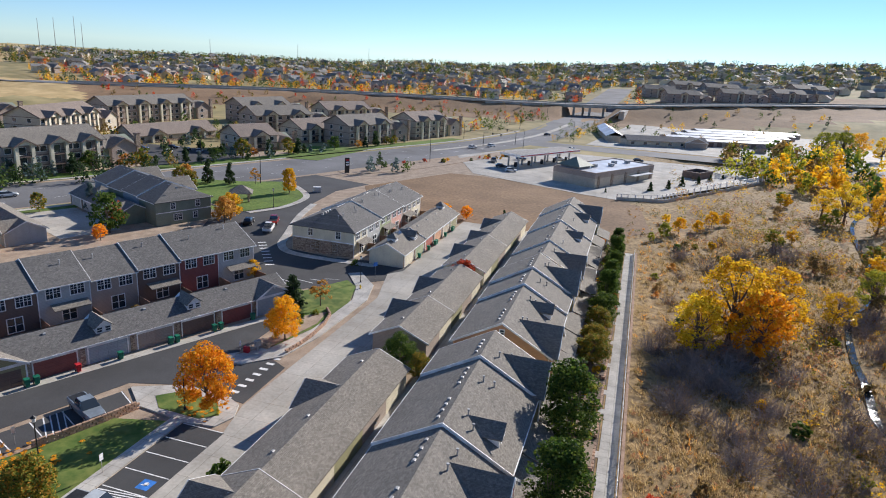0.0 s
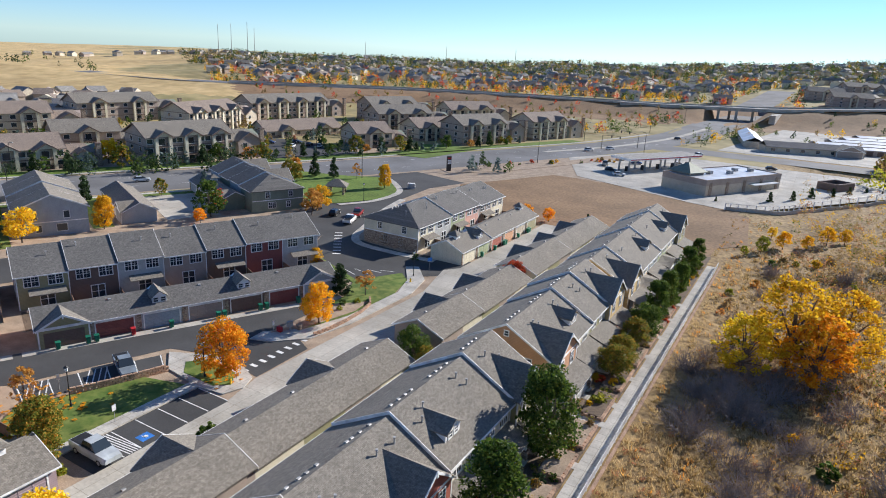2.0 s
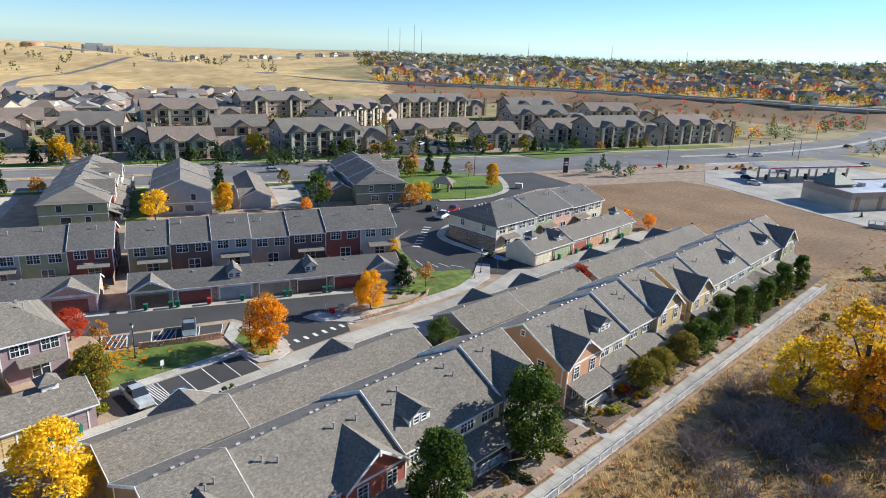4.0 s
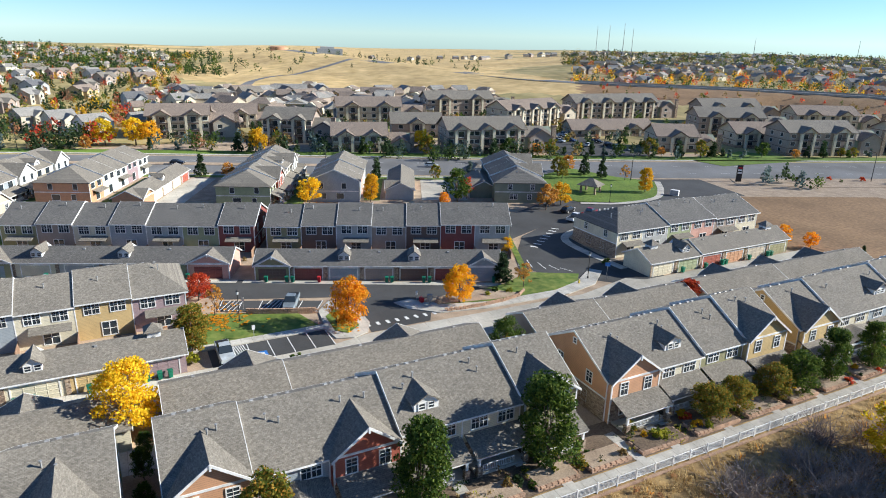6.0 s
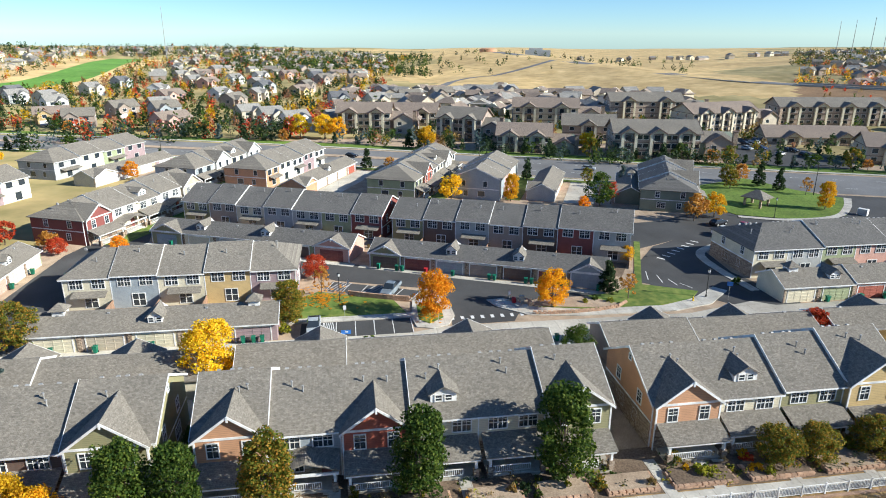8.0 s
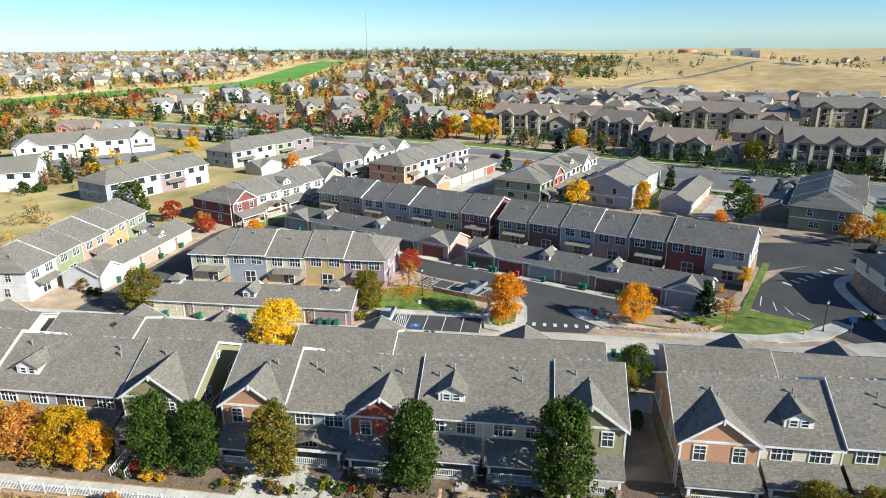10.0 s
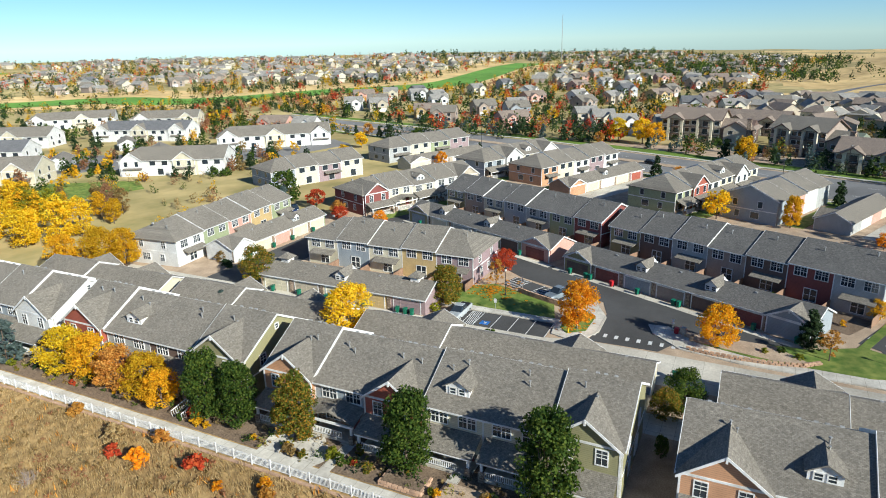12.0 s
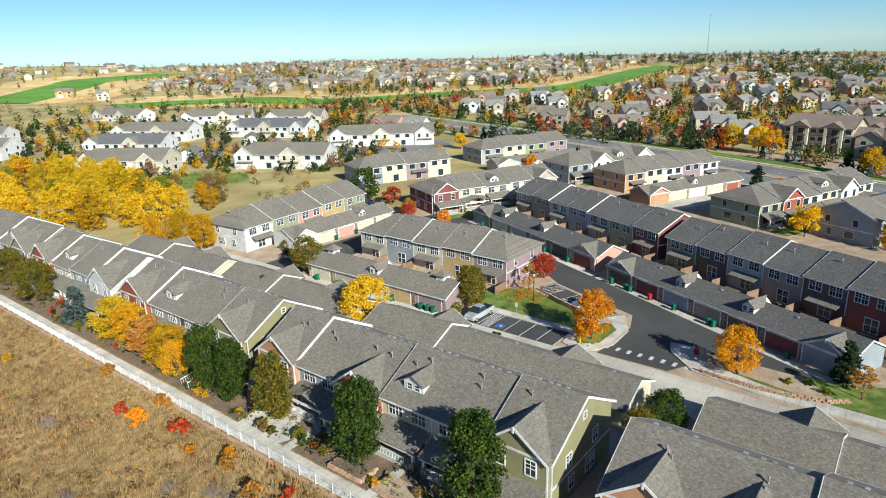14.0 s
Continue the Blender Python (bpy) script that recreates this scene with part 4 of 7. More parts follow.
strips("bay_lines", [(-42.2, 42.3 + 2.77 * i, -37.3, 42.3 + 2.77 * i, 0.12) for i in range(4)], PAINT, "white parking bay lines", 0.062)
strips("hatching", [(-42.2, 37.75 + 0.3 * i, -37.3, 38.25 + 0.3 * i, 0.12) for i in range(5)] + [(-42.2, 37.6, -37.3, 37.6, 0.12), (-42.2, 39.5, -37.3, 39.5, 0.12)], PAINT, "white hatched access aisle", 0.062)
strips("crosswalk", [(-39.2 - 2.6, 56.9 + 1.55 * i, -39.2 - 1.5, 56.9 + 1.55 * i, 0.5) for i in range(8)], PAINT, "white zebra crossing", 0.038)
strips("entrance_crosswalk", [(-72.5 + 1.3 * i, 112.6 - 1.7 * i, -71.2 + 1.3 * i, 113.6 - 1.7 * i, 0.45) for i in range(8)], PAINT, "white zebra crossing", 0.042)
ul = []
for i in range(6):
    k = i / 5
    a, b = Vector((-59.1, 39.0)).lerp(Vector((-52.9, 53.5)), k), Vector((-55.3, 37.7)).lerp(Vector((-49.2, 51.3)), k)
    ul.append((a[0], a[1], b[0], b[1], 0.13))
    if i in (0, 2):
        for j in range(4):
            ul.append((a[0] + 0.25 * j + 0.5, a[1] + 0.6 * j + 1.2, b[0] + 0.25 * j + 0.1, b[1] + 0.6 * j + 0.2, 0.13))
strips("upper_bay_lines", ul, PAINT, "white parking bay lines", 0.048)
strips("corner_bay_lines", [(-58.5 + 2.1 * i, 94.0 + 2.0 * i - 0.9 * i, -54.0 + 1.6 * i, 91.8 + 1.9 * i, 0.13) for i in range(5)], PAINT, "white parking bay lines", 0.048)
road_pts = smooth_line(ROAD, 14)
lanes = []
for p, q in zip(road_pts[::2], road_pts[1::2]):
    d = (q - p).normalized()
    for off in (-6, 6):
        sx, sy = d[1] * off, -d[0] * off
        lanes.append((p[0] + sx, p[1] + sy, p[0] + sx + d[0] * 3, p[1] + sy + d[1] * 3, 0.15))
strips("lane_lines", lanes[:110], PAINT, "white dashed lane lines", 0.03)
hc = thing("disabled_marking", "blue and white painted wheelchair bay marking", "road marking", kind="structure")
bm = bmesh.new()
add_box(bm, -39.3, 40.2, 0.064, -38.0, 41.6, 0.069)
part("blue_field", bm, BLUE, hc)
bm = bmesh.new()
add_box(bm, -39.1, 40.75, 0.07, -38.5, 40.85, 0.076)
add_box(bm, -38.6, 40.75, 0.07, -38.5, 41.2, 0.076)
add_tube(bm, [(-38.65, 41.0, 0.07), (-38.65, 41.0, 0.076)], [0.25, 0.25], 12)
part("symbol", bm, PAINT, hc)

# ---- terraces ----
townhouses((-6.7, 26.9), (-6.7, 67.3), 12.0, [("peach", "g"), ("bluegrey", "p"), ("red", "g"), ("cream", "d"), ("cream", "p"), ("olive", "g")], "terrace with peach, red, cream and olive siding and grey shingle roofs", rise=3.3, steps=[0.35, 0, 0, 0.35, 0.35, 0.7], detail=3)
townhouses((-6.7, 72.0), (-6.7, 101.0), 12.0, [("peach", "g"), ("cream", "d"), ("olive", "p"), ("tan", "g")], "terrace with a tall peach end wall and tan gable", rise=3.3, steps=[0, 0, 0.35, 0.7], stone_ends=(True, True), detail=3)
townhouses((-6.7, 104.4), (-6.7, 151.0), 12.0, [("tan", "g"), ("cream", "p"), ("bluegrey", "d"), ("green", "p"), ("cream", "d"), ("olive", "g")], "long terrace with tan end wall and front gables", rise=3.3, steps=[0, 0.3, 0.3, 0.6, 0.6, 0.85], stone_ends=(True, False), detail=2)
townhouses((-6.9, -8.5), (-6.9, 23.4), 12.0, [("red", "g"), ("grey", "d"), ("brown", "p"), ("olive", "g")], "terrace with red and olive gables and grey roofs", rise=3.3, steps=[0.35, 0, 0, 0.3], detail=3)
townhouses((-6.9, -42.0), (-6.9, -11.5), 12.0, [("red", "g"), ("cream", "d"), ("bluegrey", "p"), ("white", "g")], "terrace with a white gable and cream end wall", rise=3.3, steps=[0.3, 0, 0.35, 0], detail=2)
townhouses((-6.9, -76.0), (-6.9, -44.0), 12.0, [("olive", "g"), ("cream", "p"), ("bluegrey", "d"), ("taupe", "g")], "grey-roofed terrace beside the trail", rise=3.3, steps=[0, 0.3, 0, 0.3], detail=1)
# their garages, doors to the lane
for y0, y1, n in ((28.0, 67.0, 6), (74.5, 104.5, 5), (107.0, 150.0, 7), (-7.0, 24.5, 5), (-40, -10.5, 5)):
    garages((-30.6, y1), (-30.6, y0), 7.6, [(("cream", "taupe", "olive")[k % 3], ("beige", "taupe", "brown")[k % 3]) for k in range(n)], "long low garage row with grey shingle roof", gables=(1, n - 2) if n < 7 else (1, 3, 5), steps=[0.25 if k > n // 2 else 0 for k in range(n)], detail=2)
# slanting terraces
townhouses(dn(13.9, -94.2), dn(61.2, -94.2), 12.0, [("olive", "p"), ("brown", "p"), ("grey", "p"), ("taupe", "p"), ("brown", "p"), ("maroon", "p"), ("grey", "p")], "terrace of olive, maroon, grey and taupe units", front="patio", steps=[0, 0.22, 0.44, 0.22, 0.44, 0.66, 0.66], stone_ends=(False, True), detail=2, roofing=ROOF_DIM)
townhouses(dn(-35.6, -94.2), dn(11.7, -94.2), 12.0, [("olive", "p"), ("taupe", "p"), ("cream", "p"), ("bluegrey", "p"), ("grey", "p"), ("green", "p"), ("maroon", "p")], "terrace ending in a dark red gable wall", front="patio", steps=[0, 0.25, 0, 0.25, 0, 0, 0.25], detail=2, roofing=ROOF_DIM)
garages(dn(14.9, -79.2), dn(57.5, -79.2), 7.0, [("olive", "brown"), ("taupe", "maroon"), ("grey", "bluegrey"), ("taupe", "taupe"), ("brown", "brown"), ("taupe", "maroon"), ("bluegrey", "bluegrey")], "garage row with dark panelled doors and white dormers", gables=(0, 6), dormers=(2, 4), roofing=ROOF_DIM)
garages(dn(-33, -80.2), dn(10.5, -80.2), 7.0, [("olive", "bluegrey"), ("cream", "cream"), ("grey", "grey"), ("bluegrey", "taupe"), ("green", "brown"), ("pink", "maroon")], "garage row with a pink end gable and white dormers", gables=(0, 5), dormers=(1, 3), roofing=ROOF_DIM)
townhouses((-52.4, -1.8), (-52.4, 33.2), 12.0, [("cream", "p"), ("bluegrey", "p"), ("cream", "p"), ("tan", "p"), ("mauve", "p")], "terrace of cream, grey, tan and mauve units with a hipped end", front="patio", hip=(4.5, 4.5), steps=[0, 0.2, 0, 0.25, 0], detail=2)
garages((-37.6, -1.0), (-37.6, 31.4), 7.2, [("cream", "cream"), ("taupe", "beige"), ("cream", "cream"), ("tan", "tan"), ("mauve", "mauve")], "garage row with pale doors, stone piers and a white dormer", dormers=(2,), cupolas=(0, 4))
townhouses((-50.6, 112.0), (-50.6, 152.0), 13.5, [("cream", "p"), ("grey", "p"), ("green", "p"), ("pink", "p"), ("taupe", "p"), ("cream", "p")], "terrace with a hipped stone-based end and pastel units", front="patio", hip=(5.5, 0), steps=[0, 0, 0.25, 0.25, 0, 0], stone_ends=(True, False), detail=3, roofing=ROOF_DIM)
garages((-39.6, 110.5), (-39.6, 148.0), 7.0, [("cream", "cream"), ("green", "green"), ("pink", "red"), ("tan", "peach"), ("cream", "beige"), ("olive", "olive")], "garage row with colourful doors and two cupolas", dormers=(1,), cupolas=(0, 5), steps=[0, 0, 0.2, 0.2, 0.2, 0.2])
# terraces towards the main road
def row_across(d0, d1, na, nb, units, label, face="plus", **kw):
    """A terrace that runs away from the slanting ones, front to the far or near side."""
    if face == "plus":
        return townhouses(dn(d1, na), dn(d1, nb), d1 - d0, units, label, **kw)
    return townhouses(dn(d0, nb), dn(d0, na), d1 - d0, units, label, **kw)


row_across(63.7, 76.7, -135, -166, [("sage", "p"), ("bluegrey", "g"), ("sage", "p"), ("bluegrey", "g")], "dark green terrace facing the park", hip=(5, 0), steps=[0, 0.3, 0, 0.3], detail=2, roofing=ROOF_DIM)
row_across(16.3, 29.0, -134, -163, [("grey", "p"), ("white", "p"), ("pink", "p"), ("bluegrey", "p")], "pale terrace with a grey end wall", face="minus", front="patio", steps=[0, 0.3, 0, 0.3], detail=1)
row_across(-5, 8, -128, -170, [("green", "p"), ("red", "g"), ("white", "p"), ("cream", "d"), ("white", "g"), ("cream", "p")], "terrace with green end wall and red gable", hip=(5, 0), steps=[0, 0.3, 0, 0.3, 0, 0.3], detail=1)
row_across(-48.5, -35.5, -130, -167, [("peach", "p"), ("cream", "p"), ("white", "p"), ("mauve", "p"), ("white", "p")], "terrace with taupe end and cream units", front="patio", hip=(5, 0), steps=[0, 0.3, 0, 0.3, 0], detail=1)
row_across(-68, -55, -126, -160, [("bluegrey", "p"), ("white", "g"), ("cream", "d"), ("white", "g")], "terrace with blue-grey end wall", hip=(5, 0), steps=[0, 0.3, 0, 0.3], detail=1)
row_across(-57.5, -44.5, -74.5, -113, [("maroon", "g"), ("cream", "p"), ("cream", "d"), ("white", "p"), ("beige", "g")], "terrace with maroon end and white porches", hip=(4.5, 0), steps=[0, 0.3, 0, 0.3, 0], detail=2)
row_across(-102, -89, -72, -104, [("bluegrey", "p"), ("cream", "p"), ("mauve", "p"), ("cream", "p")], "cream terrace with grey end wall", front="patio", hip=(5, 0), steps=[0, 0.3, 0, 0.3], detail=1)
row_across(-112, -99, -122, -160, [("grey", "p"), ("cream", "p"), ("green", "p"), ("mauve", "p")], "pastel terrace near the street", front="patio", hip=(5, 0), steps=[0, 0.3, 0, 0.3], detail=1)
townhouses((-40.0, -23.8), (-78.5, -26.8), 12.5, [("white", "p"), ("green", "p"), ("pink", "p"), ("tan", "p"), ("green", "p")], "terrace with white, pink and yellow-green units", front="patio", hip=(4, 0), steps=[0, 0.2, 0, 0.25, 0], detail=2)
garages((-46.0, -15.6), (-75.5, -14.6), 7.0, [("white", "white"), ("beige", "cream"), ("pink", "pink"), ("cream", "cream"), ("green", "cream")], "garage row with pale doors", gables=(0,), dormers=(3,))
garages(dn(-21.5, -125), dn(-21.5, -160), 6.8, [("peach", "peach"), ("cream", "cream"), ("white", "white"), ("cream", "cream"), ("mauve", "red")], "pale garage row with a red door", gables=(0,), dormers=(2,), detail=1)
garages(dn(36, -162), dn(36, -137), 6.8, [("cream", "cream"), ("pink", "pink"), ("white", "white"), ("grey", "grey")], "pale garage row in a court", gables=(3,), detail=1)
garages(dn(58, -166), dn(58, -140), 6.8, [("bluegrey", "grey"), ("sage", "grey"), ("bluegrey", "grey"), ("sage", "grey")], "grey garage row with a cupola", gables=(3,), cupolas=(1,), detail=1)
garages(dn(-82, -118), dn(-82, -152), 6.8, [("cream", "cream"), ("white", "white"), ("beige", "white"), ("mauve", "white")], "pale garage row beside a concrete court", gables=(0,), detail=1)

# white terraces beyond the creek wood
for p0, p1, k, dark in (((-80, -128), (-62, -157), 3, 0), ((-117, -85), (-101, -116), 4, 0), ((-184, -89), (-154, -124), 5, 0), ((-172, -160), (-156, -202), 5, 1), ((-136, -205), (-117, -244), 4, 0), ((-170, -318), (-160, -358), 4, 0), ((-104, -172), (-86, -204), 4, 1), ((-62, -225), (-40, -262), 4, 0), ((-203, -246), (-172, -276), 4, 0), ((-82, -284), (-58, -318), 4, 0), ((-214, -196), (-196, -226), 3, 0)):
    townhouses(p1, p0, 14, [(("white", "white", "cream", "white", "white")[j], ("g", "p", "g", "p", "g")[j]) for j in range(k)], "white terrace with gables beyond the creek wood", rise=3.4, hip=(5, 0), detail=1, front="patio", roofing=ROOF_DARK if dark else None)
for p0, p1 in (((-98, -150), (-110, -163)), ((-128, -132), (-140, -146)), ((-140, -165), (-150, -178))):
    garages(p1, p0, 7, [("white", "cream")] * 3, "white detached garage block", detail=1)
sheet("lawn_creek", ((-70, -98), (-60, -120), (-84, -128), (-98, -104), (-90, -92)), 0.1, LAWN_DRY, "patchy lawn before the white terraces", "lawn", 0.1)
sheet("white_drive", ((-122, -176), (-92, -146), (-122, -116), (-146, -90), (-186, -80), (-196, -96), (-150, -130)), 0.04, OLD_ROAD, "pale asphalt drive between white terraces")
sheet("north_drive", (dn(-34, -108), dn(60, -108), dn(60, -120), dn(-34, -124)), 0.03, ASPHALT, "dark asphalt drive behind the terrace")
sheet("apartment_lawn", ((-112, 214), (-124, 212), (-132, 246), (-118, 252), (-108, 256)), 0.12, LAWN, "bright lawn before the apartment houses", "lawn", 0.12)
for d0, d1, n0, n1 in ((30, 34, -136, -162), (9, 15, -128, -165), (-34, -29, -126, -160), (-54, -49, -128, -160), (-43, -38, -76, -110), (62.2, 63.4, -80, -108)):
    sheet("garden_lawn", (dn(d0, n0), dn(d1, n0), dn(d1, n1), dn(d0, n1)), 0.08, LAWN_DRY, "narrow lawn between terraces", "lawn", 0.08)

sheet("front_garden", ((-6.6, -60), (0.3, -60), (0.3, 150), (-6.6, 150)), 0.03, MULCH, "dark mulched front gardens along the terraces", "bed")
sheet("back_court", ((-23.0, -42), (-18.8, -42), (-18.8, 151), (-23.0, 151)), 0.03, WALK, "narrow paved courts behind the terraces", "pavement")


# ---- trees and shrubs ----
def leaf_cloud(rng, blobs, count, size):
    """Small leaf quads strewn through a set of clumps (x, y, z, radius)."""
    b = np.array(blobs)
    pick = rng.choice(len(b), count, p=b[:, 3] ** 2 / np.sum(b[:, 3] ** 2))
    d = rng.normal(size=(count, 3))
    d /= np.linalg.norm(d, axis=1)[:, None]
    c = b[pick, :3] + d * (b[pick, 3] * (0.55 + 0.5 * rng.random(count) ** 0.7))[:, None] * np.array((1, 1, 0.8))
    u = rng.normal(size=(count, 3))
    u /= np.linalg.norm(u, axis=1)[:, None]
    nrm = d + 0.8 * rng.normal(size=(count, 3))
    v = np.cross(nrm, u)
    v /= np.linalg.norm(v, axis=1)[:, None] + 1e-9
    u = np.cross(v, nrm)
    u /= np.linalg.norm(u, axis=1)[:, None] + 1e-9
    s = size * (0.6 + 0.8 * rng.random(count))[:, None]
    q = np.stack([c - u * s - v * s * 0.3, c + v * s * 0.7 - u * s * 0.1, c + u * s + v * s * 0.2, c - v * s * 0.7 + u * s * 0.1], axis=1).reshape(-1, 3)
    return q


def quads_mesh(name, q, mat):
    me = bpy.data.meshes.new(name)
    n = len(q) // 4
    me.vertices.add(len(q))
    me.vertices.foreach_set("co", q.astype(np.float32).ravel())
    me.loops.add(len(q))
    me.loops.foreach_set("vertex_index", np.arange(len(q), dtype=np.int32))
    me.polygons.add(n)
    me.polygons.foreach_set("loop_start", np.arange(0, len(q), 4, dtype=np.int32))
    me.polygons.foreach_set("loop_total", np.full(n, 4, dtype=np.int32))
    me.update(calc_edges=True)
    me.materials.append(mat)
    return me


TREES = {}
FORMS = {  # crown: widest radius, where it starts, clumps, leaves, leaf size, trunk radius
    "round": (0.40, 0.11, 130, 7600, 0.0165, 0.018), "oval": (0.235, 0.05, 150, 9600, 0.0138, 0.016), "open": (0.40, 0.13, 120, 4200, 0.0155, 0.026), "mid": (0.40, 0.13, 80, 1900, 0.030, 0.02), "poplar": (0.25, 0.04, 80, 2500, 0.0195, 0.014),
    "bush": (0.55, 0.0, 30, 420, 0.09, 0.02), "pine": (0.27, 0.05, 90, 2600, 0.024, 0.018), "thin": (0.30, 0.22, 40, 1000, 0.022, 0.014), "far": (0.40, 0.14, 34, 620, 0.05, 0.02), "farpine": (0.25, 0.05, 34, 560, 0.05, 0.02)}


def tree_proto(form, colour, seed):
    key = (form, colour, seed)
    if key in TREES:
        return TREES[key]
    rng = np.random.default_rng(abs(hash_of(form + colour)) + seed * 101)
    width, low, nb, nl, size, tr = FORMS[form]
    blobs, tips = [], []
    lean = rng.normal(size=2) * 0.03
    for i in range(nb):
        z = low + 0.06 + (0.9 - low) * rng.random() ** (0.9 if form != "pine" and form != "farpine" else 1.4)
        k = (z - low) / (1 - low)
        if form in ("pine", "farpine"):
            w = width * (1 - k) ** 0.85
        elif form in ("oval", "poplar"):
            w = width * (1.25 * (k + 0.06) ** 0.45 * (1.02 - k) ** 0.62 / 0.62)
        elif form == "bush":
            w = width * math.sqrt(max(0.05, 1 - k * k))
        else:
            w = width * math.sin(math.pi * (0.14 + 0.82 * k)) ** 0.75
        a, rr = rng.random() * 6.283, w * (0.25 + 0.75 * math.sqrt(rng.random())) * ((0.92 + 0.12 * rng.random()) if form in ("round", "mid", "oval") else (0.78 + 0.32 * rng.random()))
        r = (0.04 + 0.055 * rng.random()) * (1.9 if form == "bush" else 0.8 if form in ("open", "thin", "pine") else 0.92 if form == "oval" else 1.5 if form in ("far", "farpine") else 1.15)
        x, y = rr * math.cos(a) + lean[0] * k, rr * math.sin(a) + lean[1] * k
        blobs.append((x, y, z, r))
        if i < 9 and form not in ("pine", "farpine", "bush") or (form == "open" and i < 22):
            tips.append((x, y, z))
    if form == "bush":
        ob = new("shrub", quads_mesh("shrub", leaf_cloud(rng, blobs, nl, size), LEAF[colour]))
        TREES[key] = [ob, False]
        return TREES[key]
    ob = new("tree")
    bm = bmesh.new()
    if form in ("pine", "farpine"):
        add_tube(bm, [(0, 0, -0.03), (0, 0, 0.5), (0, 0, 0.95)], [tr, tr * 0.6, tr * 0.15], 6)
    else:
        fork = low + 0.1
        add_tube(bm, [(0, 0, -0.03), (lean[0] * 0.3, lean[1] * 0.3, fork * 0.6), (lean[0] * 0.5, lean[1] * 0.5, fork), (lean[0], lean[1], 0.72)], [tr * 1.25, tr, tr * 0.85, tr * 0.2], 7)
        for x, y, z in tips:
            zb = fork + (z - fork) * 0.25 * rng.random()
            mid = (x * 0.5 + rng.normal() * 0.02, y * 0.5 + rng.normal() * 0.02, zb + (z - zb) * 0.62)
            add_tube(bm, [(lean[0] * 0.5, lean[1] * 0.5, zb), mid, (x, y, z)], [tr * 0.5, tr * 0.28, tr * 0.06], 5)
    part("trunk", bm, BARK, ob)
    part("crown", quads_mesh("crown", leaf_cloud(rng, blobs, nl, size), LEAF[colour]), None, ob)
    ob.matrix_basis = pose(0, 0, -900)
    TREES[key] = [ob, False]
    return TREES[key]


def hash_of(s):
    v = 7
    for c in s:
        v = (v * 31 + ord(c)) % 99991
    return v


WORD = dict(amber="bright amber", green="dark green", lime="yellow-green", yellow="bright yellow", gold="golden", orange="orange", rust="rust-orange", red="crimson", turning="half-turned green and rust", pine="dark green", spruce="blue-green", scrub="brown", russet="russet", straw="straw-coloured")
KIND = dict(round="broad deciduous tree", oval="upright deciduous tree", open="open-crowned cottonwood tree", bush="garden shrub", mid="broad deciduous tree", poplar="tall narrow cottonwood tree", pine="conifer", thin="slender young tree", far="deciduous tree", farpine="conifer")


def tree(form, colour, x, y, h, where="", wide=1.0, seed=None, group=""):
    rs = random.Random(int(x * 73 + y * 131 + h * 7))
    sd = rs.randrange(2) if seed is None else seed
    if form == "round" and (x < -82 or y > 138 or y < -60):
        form = "mid"
    slot = tree_proto(form, colour, sd)
    k = 0.94 + 0.12 * rs.random()
    m = pose(x, y, height(x, y), rs.uniform(-2, 2), rs.uniform(-2, 2), rs.random() * 360) @ Matrix.Diagonal((h * wide * k, h * wide / k, h, 1))
    if not slot[1]:
        slot[0].matrix_basis = m
        ob, slot[1] = slot[0], True
    else:
        ob = copy_thing(slot[0], m)
        base = slot[0].matrix_basis.to_scale()
        ob.matrix_basis = m
    return tagged(ob, f"{WORD[colour]} {KIND[form]} {where}".strip() + ("" if where else " in autumn"), "shrub" if form == "bush" else "tree", group)


# beside the trail
for y, h, c in ((21.6, 9.0, "green"), (26.0, 8.0, "green"), (33.8, 8.4, "turning"), (47.0, 9.6, "green"), (61.8, 10.4, "green")):
    tree("oval", c, -2.4, y, h, "beside the trail", 1.05, group="trail trees")
for y, h in ((104, 7.6), (112.5, 7.0), (121.5, 6.4), (130, 7.0), (140, 6.4)):
    tree("oval", "green", -1.4, y, h, "beside the trail", 0.95, group="trail trees")
for x, y, h, c in ((-2.2, 11.5, 6.0, "gold"), (-2.4, 7.0, 6.0, "rust"), (-2.8, 1.0, 6.4, "gold"), (-1.6, 14.6, 5.0, "gold"), (-2.5, -4.0, 6.6, "yellow")):
    tree("round", c, x, y, h, "beside the trail", 1.15, group="trail trees")
tree("pine", "spruce", -1.8, -15.5, 6.0, "beside the trail", 1.5)
tree("round", "turning", -2.0, -31, 7.5, "beside the trail", 1.1)
tree("round", "turning", -2.5, -45, 7.0, "beside the trail", 1.1)
for y, h, c in ((83.5, 4.6, "turning"), (88.0, 4.2, "turning"), (94.0, 4.4, "turning"), (98.5, 5.4, "green")):
    tree("round", c, -2.0, y, h, "in a terraced bed", 1.25, group="bed trees")
# round the lane
tree("round", "orange", -41.8, 54.2, 7.6, "on the corner lawn", 1.0)
tree("round", "amber", -43.2, 73.2, 6.4, "on the gravel island", 0.98)
tree("thin", "rust", -44.6, 86.5, 4.6, "on the island lawn", 1.3)
tree("pine", "pine", -48.2, 84.6, 5.6, "beside the garages", 1.35)
tree("oval", "turning", -43.0, 32.6, 7.2, "beside the parking bays", 1.25)
tree("round", "yellow", -26.8, 24.6, 8.0, "between the garages", 1.2)
tree("round", "red", -60.8, 35.6, 4.6, "at the house corner", 1.1)
tree("thin", "rust", -53.4, 37.0, 5.0, "on the leafy lawn", 1.1)
tree("round", "green", -25.0, 70.6, 5.2, "between the garages", 1.1)
